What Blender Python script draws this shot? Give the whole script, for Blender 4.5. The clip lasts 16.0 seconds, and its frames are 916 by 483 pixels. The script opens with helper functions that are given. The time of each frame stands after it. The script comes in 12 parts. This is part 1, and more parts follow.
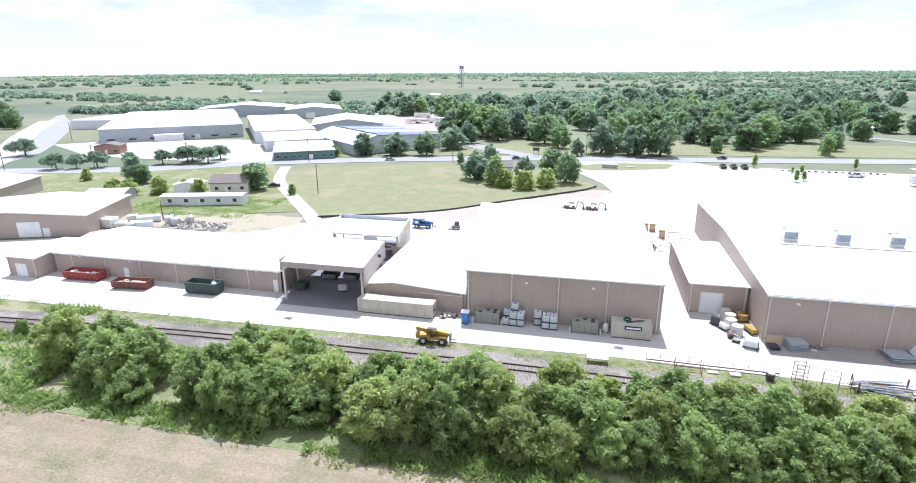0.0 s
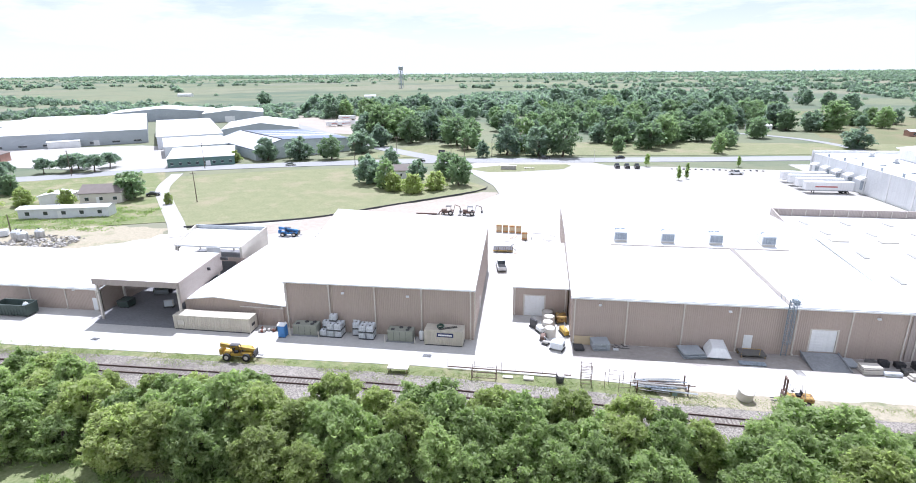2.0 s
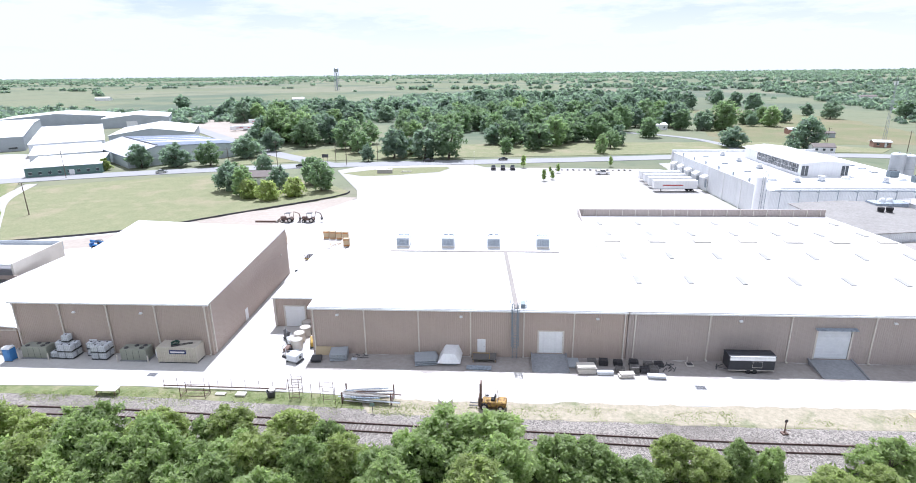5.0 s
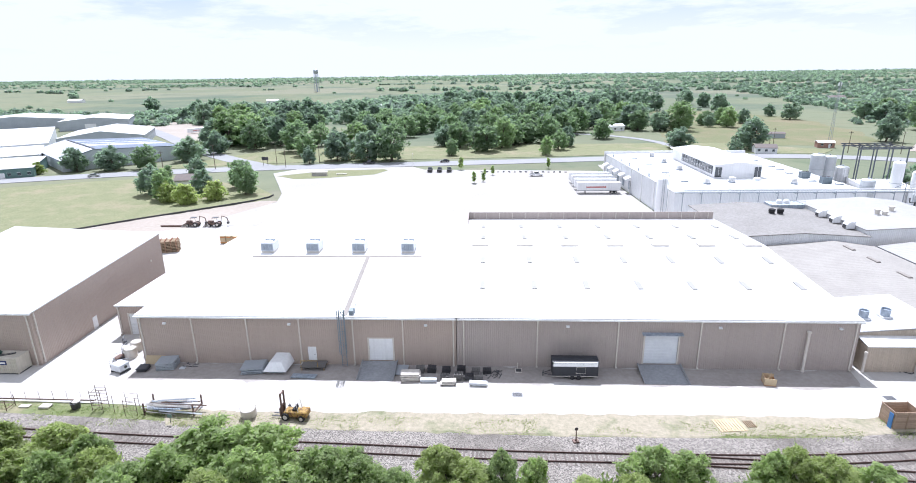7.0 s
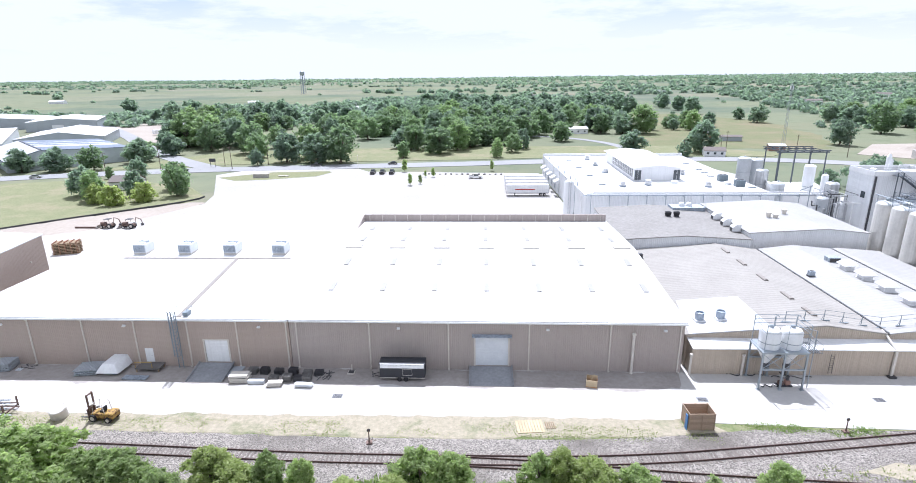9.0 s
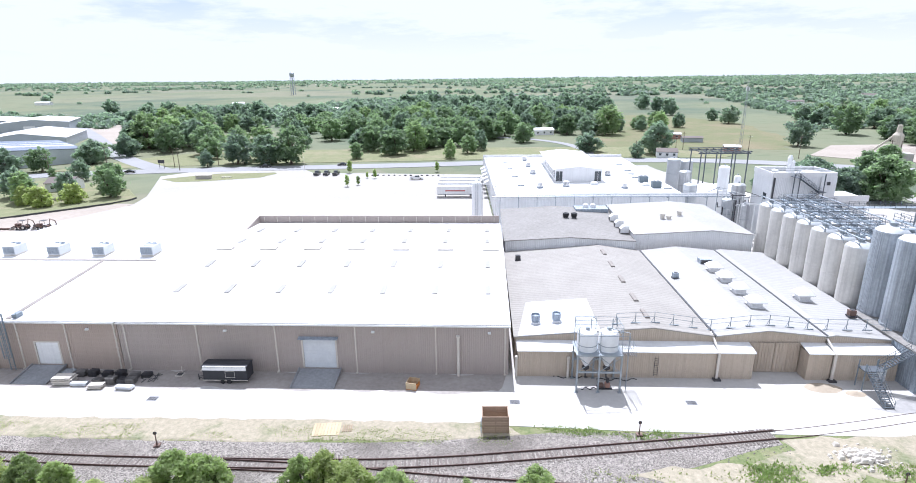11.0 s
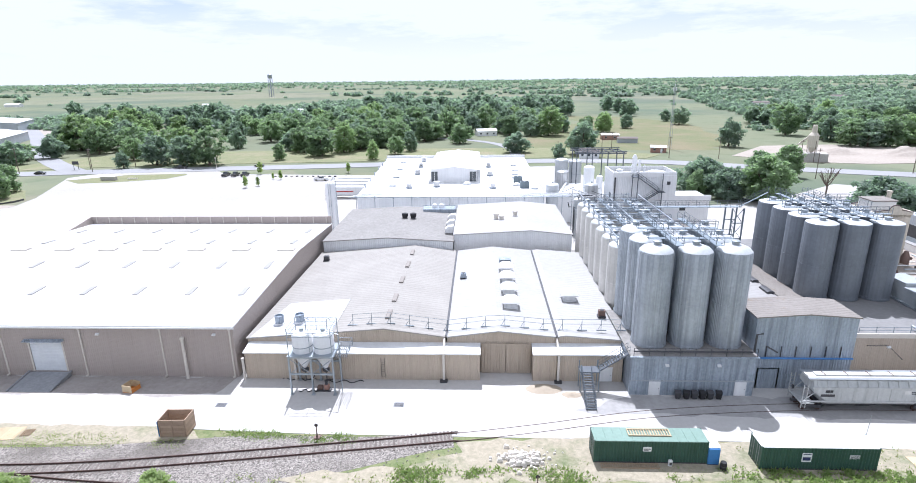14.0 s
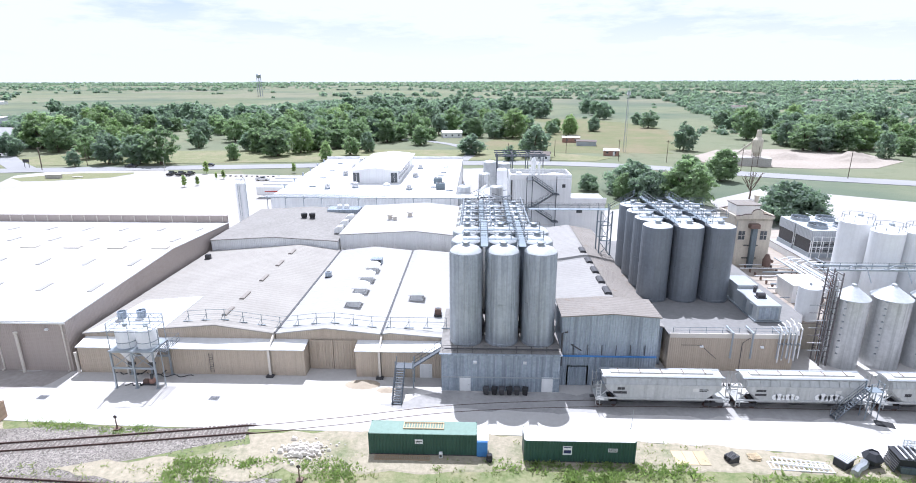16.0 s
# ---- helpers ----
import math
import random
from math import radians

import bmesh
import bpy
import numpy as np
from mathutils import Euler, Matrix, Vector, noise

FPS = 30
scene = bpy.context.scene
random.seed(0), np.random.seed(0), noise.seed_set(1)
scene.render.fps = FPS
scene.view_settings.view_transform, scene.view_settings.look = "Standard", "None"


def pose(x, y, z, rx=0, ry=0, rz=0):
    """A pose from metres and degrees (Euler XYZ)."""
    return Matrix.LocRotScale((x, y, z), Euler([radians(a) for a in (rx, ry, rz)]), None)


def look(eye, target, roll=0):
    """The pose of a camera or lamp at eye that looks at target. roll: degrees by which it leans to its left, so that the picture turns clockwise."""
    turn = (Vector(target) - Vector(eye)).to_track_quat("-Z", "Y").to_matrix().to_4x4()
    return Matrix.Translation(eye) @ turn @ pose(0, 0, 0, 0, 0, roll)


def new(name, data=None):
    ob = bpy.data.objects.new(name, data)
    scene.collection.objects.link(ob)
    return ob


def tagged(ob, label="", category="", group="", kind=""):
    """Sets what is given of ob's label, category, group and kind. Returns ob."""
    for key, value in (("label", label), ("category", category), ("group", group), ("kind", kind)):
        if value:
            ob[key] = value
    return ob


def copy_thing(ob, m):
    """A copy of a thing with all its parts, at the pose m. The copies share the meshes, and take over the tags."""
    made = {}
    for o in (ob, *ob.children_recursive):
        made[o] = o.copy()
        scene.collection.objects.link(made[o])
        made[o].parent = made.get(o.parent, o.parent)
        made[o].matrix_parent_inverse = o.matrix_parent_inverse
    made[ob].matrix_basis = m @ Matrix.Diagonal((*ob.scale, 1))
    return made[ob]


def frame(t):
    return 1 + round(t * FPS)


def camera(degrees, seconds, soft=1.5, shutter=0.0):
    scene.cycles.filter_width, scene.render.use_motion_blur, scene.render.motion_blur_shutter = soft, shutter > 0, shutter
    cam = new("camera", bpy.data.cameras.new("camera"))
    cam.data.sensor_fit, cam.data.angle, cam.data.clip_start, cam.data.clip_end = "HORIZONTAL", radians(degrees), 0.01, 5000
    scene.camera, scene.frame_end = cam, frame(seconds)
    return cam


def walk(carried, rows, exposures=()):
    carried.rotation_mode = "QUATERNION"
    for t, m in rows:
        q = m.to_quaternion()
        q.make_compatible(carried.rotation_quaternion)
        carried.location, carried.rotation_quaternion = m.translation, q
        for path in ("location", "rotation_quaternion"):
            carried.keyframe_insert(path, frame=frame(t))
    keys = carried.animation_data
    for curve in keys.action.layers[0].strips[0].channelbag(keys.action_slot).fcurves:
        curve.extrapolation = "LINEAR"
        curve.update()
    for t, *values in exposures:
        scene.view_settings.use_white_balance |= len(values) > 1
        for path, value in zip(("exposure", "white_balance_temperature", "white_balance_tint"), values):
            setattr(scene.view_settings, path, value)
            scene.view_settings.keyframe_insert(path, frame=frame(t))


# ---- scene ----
cam = camera(79.8, 16.0, soft=0.95)
# seconds, x, y, z, yaw, pitch, roll
ROWS = [
    (0.0, 0.000, 0.000, 40.618, 13.504, -17.354, 0.346),
    (0.5, 5.554, 1.607, 40.775, 12.463, -17.365, 0.420),
    (1.0, 11.052, 3.257, 40.931, 10.669, -17.349, 0.485),
    (1.5, 16.515, 4.775, 41.114, 9.122, -17.328, 0.525),
    (2.0, 22.038, 5.915, 41.308, 8.465, -17.332, 0.523),
    (2.5, 27.661, 6.956, 41.448, 8.401, -17.341, 0.497),
    (3.0, 33.124, 8.092, 41.498, 8.119, -17.350, 0.481),
    (3.5, 38.686, 8.864, 41.594, 7.628, -17.342, 0.478),
    (4.0, 44.330, 9.416, 41.751, 6.325, -17.338, 0.550),
    (4.5, 49.924, 10.194, 41.760, 4.452, -17.321, 0.626),
    (7.0, 79.803, 13.786, 41.682, 2.772, -17.171, 0.814),
    (7.5, 85.870, 14.194, 41.606, 2.595, -17.137, 0.822),
    (8.0, 91.828, 14.345, 41.559, 2.522, -17.074, 0.753),
    (8.5, 97.717, 14.450, 41.538, 2.541, -16.999, 0.649),
    (9.0, 103.691, 14.533, 41.502, 2.498, -16.962, 0.620),
    (11.5, 134.991, 16.458, 41.130, 2.594, -16.828, 0.656),
    (12.0, 141.342, 16.986, 41.026, 2.567, -16.819, 0.665),
    (12.5, 147.638, 17.535, 40.949, 2.593, -16.815, 0.697),
    (13.0, 153.881, 18.100, 40.745, 2.383, -16.778, 0.725),
    (13.5, 160.061, 18.408, 40.482, 2.177, -16.729, 0.719),
    (14.0, 166.161, 18.485, 40.221, 2.132, -16.673, 0.681),
    (14.5, 172.224, 18.316, 40.179, 2.097, -16.622, 0.590),
    (15.0, 178.229, 17.955, 40.283, 1.959, -16.579, 0.456),
    (15.5, 184.369, 17.483, 40.392, 2.027, -16.563, 0.301),
    (16.0, 190.519, 17.141, 40.515, 2.083, -16.549, 0.168),
]
walk(cam, [(t, pose(x, y, z, 90 + pitch, roll, yaw)) for t, x, y, z, yaw, pitch, roll in ROWS],
     exposures=[(0.0, 0.38, 5780, 15), (4.5, 0.35, 5780, 15), (7.0, 0.3, 5780, 15), (14.0, 0.29, 5780, 15), (16.0, 0.32, 5780, 15)])

# ---- daylight: high summer sun ahead of the camera ----
SUN = Vector((0.055, -0.53, -1.0)).normalized()
sun = new("sun", bpy.data.lights.new("sun", "SUN"))
sun.data.energy, sun.data.angle, sun.data.color = 5.6, radians(0.55), (1.0, 0.99, 0.98)
sun.matrix_world = look((0, 0, 300), Vector((0, 0, 300)) + SUN)

world = bpy.data.worlds.new("world")
scene.world = world
world.use_nodes = True
wn, wl = world.node_tree.nodes, world.node_tree.links
wn.clear()
sky = wn.new("ShaderNodeTexSky")
sky.sky_type, sky.sun_disc = "NISHITA", False
sky.sun_elevation, sky.sun_rotation = radians(61.9), radians(-5.9)
sky.air_density, sky.dust_density, sky.ozone_density = 1.0, 1.0, 2.0
w_coord = wn.new("ShaderNodeTexCoord")
w_map = wn.new("ShaderNodeMapping")
w_map.inputs["Scale"].default_value = (1.0, 1.0, 5.0)
w_cloud = wn.new("ShaderNodeTexNoise")
w_cloud.inputs["Scale"].default_value, w_cloud.inputs["Detail"].default_value = 3.2, 8.0
w_cloud.inputs["Roughness"].default_value = 0.62
w_ramp = wn.new("ShaderNodeValToRGB")
w_ramp.color_ramp.elements[0].position, w_ramp.color_ramp.elements[1].position = 0.28, 0.50
w_sep = wn.new("ShaderNodeSeparateXYZ")
w_low = wn.new("ShaderNodeMapRange")  # milky haze towards the horizon
for w_k, w_v in (("From Min", 0.03), ("From Max", 0.17), ("To Min", 1.0), ("To Max", 0.0)):
    w_low.inputs[w_k].default_value = w_v
w_max = wn.new("ShaderNodeMath")
w_max.operation = "MAXIMUM"
w_mix = wn.new("ShaderNodeMixRGB")
w_mix.inputs[2].default_value = (9.2, 9.5, 9.9, 1.0)
w_back = wn.new("ShaderNodeBackground")
w_back.inputs["Strength"].default_value = 0.088
w_out = wn.new("ShaderNodeOutputWorld")
wl.new(w_coord.outputs["Generated"], w_map.inputs["Vector"])
wl.new(w_map.outputs["Vector"], w_cloud.inputs["Vector"])
wl.new(w_cloud.outputs["Fac"], w_ramp.inputs["Fac"])
wl.new(w_coord.outputs["Generated"], w_sep.inputs[0])
wl.new(w_sep.outputs[2], w_low.inputs["Value"])
wl.new(w_low.outputs[0], w_max.inputs[0])
wl.new(w_ramp.outputs["Color"], w_max.inputs[1])
wl.new(w_max.outputs[0], w_mix.inputs[0])
wl.new(sky.outputs["Color"], w_mix.inputs[1])
wl.new(w_mix.outputs["Color"], w_back.inputs["Color"])
wl.new(w_back.outputs["Background"], w_out.inputs["Surface"])

# ---- materials ----
def nodes_of(name):
    m = bpy.data.materials.new(name)
    m.use_nodes = True
    n, l = m.node_tree.nodes, m.node_tree.links
    return m, n, l, n["Principled BSDF"]


def mul(n, l, a, k, op="MULTIPLY"):
    x = n.new("ShaderNodeMath")
    x.operation = op
    l.new(a, x.inputs[0])
    if hasattr(k, "links"):
        l.new(k, x.inputs[1])
    else:
        x.inputs[1].default_value = k
    return x.outputs[0]


def noise_tex(n, l, vec, scale, detail=4.0, rough=0.55):
    x = n.new("ShaderNodeTexNoise")
    x.inputs["Scale"].default_value, x.inputs["Detail"].default_value, x.inputs["Roughness"].default_value = scale, detail, rough
    l.new(vec, x.inputs["Vector"])
    return x.outputs["Fac"]


def ramp(n, l, fac, *stops):
    x = n.new("ShaderNodeValToRGB")
    e = x.color_ramp.elements
    while len(e) < len(stops):
        e.new(0.5)
    for el, (p, c) in zip(e, stops):
        el.position, el.color = p, (*c, 1.0) if len(c) == 3 else c
    l.new(fac, x.inputs["Fac"])
    return x.outputs["Color"]


def blend(n, l, fac, a, b, mode="MIX"):
    x = n.new("ShaderNodeMixRGB")
    x.blend_type = mode
    for s, v in zip(x.inputs, (fac, a, b)):
        if hasattr(v, "links"):
            l.new(v, s)
        elif isinstance(v, (int, float)):
            s.default_value = v
        else:
            s.default_value = (*v, 1.0)
    return x.outputs["Color"]


def shade(c, k):
    return tuple(min(1.0, v * k) for v in c)


def surface(name, col, dark=None, big=0.15, fine=3.0, rough=0.7, metal=0.0, bump=0.15, amount=0.6, streak=0.0,
            ribs=0.0, rib_depth=0.03, rib_y=False, vary=0.0, rust=None, rust_at=0.62, spec=0.4):
    """A worn surface: patches at one scale, grain at another, streaks running down, ribs along x + y."""
    m, n, l, p = nodes_of(name)
    dark = dark or shade(col, 0.72)
    co = n.new("ShaderNodeTexCoord").outputs["Object"]
    patch = noise_tex(n, l, co, big, 5.0)
    grain = noise_tex(n, l, co, fine, 6.0, 0.65)
    c = blend(n, l, ramp(n, l, patch, (0.35, (0, 0, 0)), (0.7, (1, 1, 1))), col, dark)
    c = blend(n, l, amount, c, blend(n, l, ramp(n, l, grain, (0.3, (0, 0, 0)), (0.72, (1, 1, 1))), shade(col, 1.06), dark))
    if streak:
        mp = n.new("ShaderNodeMapping")
        mp.inputs["Scale"].default_value = (2.2, 2.2, 0.06)
        l.new(co, mp.inputs["Vector"])
        s = noise_tex(n, l, mp.outputs["Vector"], 1.0, 5.0, 0.6)
        c = blend(n, l, ramp(n, l, s, (0.45, (0, 0, 0)), (0.75, (streak,) * 3)), c, shade(dark, 0.6))
    if rust:
        r = noise_tex(n, l, co, fine * 0.4, 8.0, 0.7)
        c = blend(n, l, ramp(n, l, r, (rust_at, (0, 0, 0)), (rust_at + 0.08, (1, 1, 1))), c, rust)
    if vary:
        o = n.new("ShaderNodeObjectInfo").outputs["Random"]
        c = blend(n, l, vary, c, ramp(n, l, o, (0.0, shade(col, 0.5)), (1.0, shade(col, 1.5))))
    l.new(c, p.inputs["Base Color"])
    p.inputs["Roughness"].default_value, p.inputs["Metallic"].default_value = rough, metal
    p.inputs["Specular IOR Level"].default_value = spec
    h = grain
    bp = n.new("ShaderNodeBump")
    bp.inputs["Strength"].default_value, bp.inputs["Distance"].default_value = bump, 0.03
    l.new(h, bp.inputs["Height"])
    out = bp.outputs["Normal"]
    if ribs:
        sp = n.new("ShaderNodeSeparateXYZ")
        l.new(co, sp.inputs[0])
        t = mul(n, l, sp.outputs[1] if rib_y else mul(n, l, sp.outputs[0], sp.outputs[1], "ADD"), 2 * math.pi / ribs)
        w = mul(n, l, mul(n, l, t, 0.0, "SINE"), 3.0, "POWER")
        b2 = n.new("ShaderNodeBump")
        b2.inputs["Strength"].default_value, b2.inputs["Distance"].default_value = 1.0, rib_depth
        l.new(w, b2.inputs["Height"])
        l.new(out, b2.inputs["Normal"])
        out = b2.outputs["Normal"]
    l.new(out, p.inputs["Normal"])
    return m


def leafy(name, a, b, c):
    """Leaves: three greens by place and by tree, a little light through them."""
    m, n, l, p = nodes_of(name)
    co = n.new("ShaderNodeTexCoord").outputs["Object"]
    o = n.new("ShaderNodeObjectInfo").outputs["Random"]
    g = n.new("ShaderNodeNewGeometry").outputs["Random Per Island"]
    col = blend(n, l, ramp(n, l, noise_tex(n, l, co, 0.5, 3.0), (0.35, (0, 0, 0)), (0.65, (1, 1, 1))), a, b)
    col = blend(n, l, ramp(n, l, g, (0.3, (0, 0, 0)), (1.0, (0.8, 0.8, 0.8))), col, c)
    col = blend(n, l, 0.45, col, ramp(n, l, o, (0.0, shade(a, 0.8)), (0.5, b), (1.0, shade(c, 1.1))))
    l.new(col, p.inputs["Base Color"])
    p.inputs["Roughness"].default_value, p.inputs["Specular IOR Level"].default_value = 0.55, 0.3
    tr = n.new("ShaderNodeBsdfTranslucent")
    l.new(blend(n, l, 1.0, col, (1.65, 1.85, 1.3), "MULTIPLY"), tr.inputs["Color"])
    mx = n.new("ShaderNodeMixShader")
    mx.inputs[0].default_value = 0.56
    l.new(p.outputs[0], mx.inputs[1])
    l.new(tr.outputs[0], mx.inputs[2])
    l.new(mx.outputs[0], n["Material Output"].inputs["Surface"])
    return m


def grass_mat(name, a, b, c, patch=0.03, dry_at=0.52):
    m, n, l, p = nodes_of(name)
    co = n.new("ShaderNodeTexCoord").outputs["Object"]
    col = blend(n, l, ramp(n, l, noise_tex(n, l, co, patch * 4, 6.0), (0.35, (0, 0, 0)), (0.65, (1, 1, 1))), a, b)
    col = blend(n, l, ramp(n, l, noise_tex(n, l, co, patch, 7.0, 0.62), (dry_at, (0, 0, 0)), (dry_at + 0.14, (1, 1, 1))), col, c)
    col = blend(n, l, 0.45, col, ramp(n, l, noise_tex(n, l, co, 1.6, 7.0, 0.75), (0.3, shade(a, 0.5)), (0.7, shade(c, 1.2))))
    l.new(col, p.inputs["Base Color"])
    p.inputs["Roughness"].default_value, p.inputs["Specular IOR Level"].default_value = 0.95, 0.1
    bp = n.new("ShaderNodeBump")
    bp.inputs["Strength"].default_value, bp.inputs["Distance"].default_value = 0.5, 0.12
    l.new(noise_tex(n, l, co, 1.4, 6.0, 0.7), bp.inputs["Height"])
    l.new(bp.outputs["Normal"], p.inputs["Normal"])
    return m


def hay_mat(name, straw, pale, green):
    """A mown field: swaths along x, straw litter, green regrowth in patches."""
    m, n, l, p = nodes_of(name)
    co = n.new("ShaderNodeTexCoord").outputs["Object"]
    mp = n.new("ShaderNodeMapping")
    mp.inputs["Scale"].default_value, mp.inputs["Rotation"].default_value = (0.035, 0.55, 1.0), (0, 0, 0.05)
    l.new(co, mp.inputs["Vector"])
    swath = noise_tex(n, l, mp.outputs["Vector"], 1.0, 6.0, 0.6)
    col = blend(n, l, ramp(n, l, swath, (0.38, (0, 0, 0)), (0.62, (1, 1, 1))), straw, pale)
    col = blend(n, l, ramp(n, l, noise_tex(n, l, co, 0.22, 7.0, 0.65), (0.46, (0, 0, 0)), (0.62, (0.85, 0.85, 0.85))), col, green)
    col = blend(n, l, 0.5, col, ramp(n, l, noise_tex(n, l, co, 3.0, 8.0, 0.75), (0.3, shade(straw, 0.5)), (0.5, straw), (0.7, shade(pale, 1.25))))
    l.new(col, p.inputs["Base Color"])
    p.inputs["Roughness"].default_value, p.inputs["Specular IOR Level"].default_value = 0.95, 0.1
    bp = n.new("ShaderNodeBump")
    bp.inputs["Strength"].default_value, bp.inputs["Distance"].default_value = 0.8, 0.15
    l.new(noise_tex(n, l, co, 1.8, 8.0, 0.75), bp.inputs["Height"])
    l.new(bp.outputs["Normal"], p.inputs["Normal"])
    return m


def country_mat(name):
    """Open country: pastures and hay fields in cells, hedges and dry patches."""
    m, n, l, p = nodes_of(name)
    co = n.new("ShaderNodeTexCoord").outputs["Object"]
    mp = n.new("ShaderNodeMapping")
    mp.inputs["Scale"].default_value, mp.inputs["Rotation"].default_value = (0.0042, 0.0026, 0.0), (0, 0, 0.3)
    l.new(co, mp.inputs["Vector"])
    v = n.new("ShaderNodeTexVoronoi")
    v.inputs["Scale"].default_value = 1.0
    l.new(mp.outputs["Vector"], v.inputs["Vector"])
    cell = n.new("ShaderNodeSeparateColor")
    l.new(v.outputs["Color"], cell.inputs[0])
    col = ramp(n, l, cell.outputs[0], (0.0, (0.145, 0.17, 0.11)), (0.25, (0.2, 0.21, 0.14)), (0.5, (0.16, 0.182, 0.12)),
               (0.75, (0.215, 0.21, 0.155)), (1.0, (0.175, 0.198, 0.128)))
    col = blend(n, l, ramp(n, l, noise_tex(n, l, co, 0.012, 8.0, 0.62), (0.45, (0, 0, 0)), (0.68, (0.6, 0.6, 0.6))), col, (0.205, 0.195, 0.13))
    col = blend(n, l, ramp(n, l, noise_tex(n, l, co, 0.05, 8.0, 0.65), (0.52, (0, 0, 0)), (0.74, (0.65, 0.65, 0.65))), col, (0.09, 0.125, 0.07))
    col = blend(n, l, ramp(n, l, noise_tex(n, l, co, 0.0035, 7.0, 0.6), (0.5, (0, 0, 0)), (0.6, (0.65, 0.65, 0.65))), col, (0.095, 0.13, 0.1))
    l.new(col, p.inputs["Base Color"])
    p.inputs["Roughness"].default_value, p.inputs["Specular IOR Level"].default_value = 1.0, 0.05
    bp = n.new("ShaderNodeBump")
    bp.inputs["Strength"].default_value, bp.inputs["Distance"].default_value = 0.4, 0.4
    l.new(noise_tex(n, l, co, 0.5, 6.0, 0.7), bp.inputs["Height"])
    l.new(bp.outputs["Normal"], p.inputs["Normal"])
    return m


M_BROWN = surface("brown_siding", (0.43, 0.35, 0.30), (0.385, 0.312, 0.265), 0.12, 2.0, 0.55, 0.0, 0.05, 0.35, streak=0.1, ribs=0.3, rib_depth=0.02)
M_TAUPE = surface("taupe_siding", (0.405, 0.35, 0.32), (0.36, 0.31, 0.28), 0.12, 2.0, 0.55, 0.0, 0.05, 0.35, streak=0.14, ribs=0.3, rib_depth=0.02)
M_TAN = surface("tan_siding", (0.48, 0.405, 0.325), (0.42, 0.35, 0.275), 0.2, 2.0, 0.55, 0.0, 0.05, 0.4, streak=0.3, ribs=0.3, rib_depth=0.02)
M_ROOF = surface("white_metal_roof", (0.79, 0.79, 0.78), (0.56, 0.56, 0.56), 0.07, 1.2, 0.5, 0.0, 0.08, 0.4)
def worn_roof(name, white, dull):
    """White roof sheets with dull streaks washed down the slope and fine seams."""
    m, n, l, p = nodes_of(name)
    co = n.new("ShaderNodeTexCoord").outputs["Object"]
    mp = n.new("ShaderNodeMapping")
    mp.inputs["Scale"].default_value = (0.9, 0.045, 1.0)
    l.new(co, mp.inputs["Vector"])
    streak = noise_tex(n, l, mp.outputs["Vector"], 1.0, 6.0, 0.6)
    patch = noise_tex(n, l, co, 0.045, 4.0, 0.5)
    col = blend(n, l, mul(n, l, ramp(n, l, streak, (0.38, (0, 0, 0)), (0.68, (1, 1, 1))), ramp(n, l, patch, (0.42, (0, 0, 0)), (0.62, (1, 1, 1)))), white, dull)
    col = blend(n, l, ramp(n, l, noise_tex(n, l, co, 1.5, 6.0, 0.65), (0.45, (0, 0, 0)), (0.8, (0.4, 0.4, 0.4))), col, dull)
    l.new(col, p.inputs["Base Color"])
    p.inputs["Roughness"].default_value, p.inputs["Specular IOR Level"].default_value = 0.55, 0.4
    return m


M_ROOFWORN = worn_roof("worn_white_roof", (0.62, 0.615, 0.605), (0.40, 0.39, 0.375))
M_ROOFOLD = surface("weathered_metal_roof", (0.375, 0.367, 0.354), (0.305, 0.297, 0.285), 0.09, 1.0, 0.55, 0.0, 0.1, 0.5, ribs=0.9, rib_depth=0.02, rib_y=True)
M_ROOFDARK = surface("grey_membrane_roof", (0.29, 0.276, 0.258), (0.185, 0.174, 0.16), 0.12, 1.5, 0.85, 0.0, 0.1, 0.65, streak=0.35, ribs=1.2, rib_depth=0.02, rib_y=True)
M_WHITE = surface("white_paint", (0.80, 0.80, 0.80), (0.68, 0.68, 0.68), 0.25, 3.0, 0.5, 0.0, 0.05, 0.35, streak=0.2)
M_WHITERIB = surface("white_siding", (0.78, 0.79, 0.80), (0.68, 0.69, 0.7), 0.25, 3.0, 0.5, 0.0, 0.05, 0.35, streak=0.25, ribs=0.4, rib_depth=0.02)
M_TRIM = surface("cream_trim", (0.62, 0.58, 0.52), (0.52, 0.48, 0.43), 0.3, 4.0, 0.5, 0.0, 0.05, 0.4)
M_GALV = surface("galvanised_siding", (0.44, 0.495, 0.56), (0.255, 0.3, 0.355), 0.35, 2.5, 0.42, 0.25, 0.06, 0.6, streak=0.8, ribs=0.35, rib_depth=0.035)
M_GREYBLUE = surface("grey_siding", (0.42, 0.45, 0.48), (0.34, 0.37, 0.4), 0.2, 2.0, 0.5, 0.2, 0.05, 0.4, ribs=0.5, rib_depth=0.03)
M_TANKWHITE = surface("white_tank_paint", (0.82, 0.83, 0.84), (0.72, 0.72, 0.72), 0.25, 2.5, 0.35, 0.0, 0.04, 0.4, streak=0.2)
M_PIPE = surface("grey_pipe", (0.36, 0.40, 0.43), (0.28, 0.31, 0.34), 0.6, 6.0, 0.4, 0.5, 0.05, 0.4)
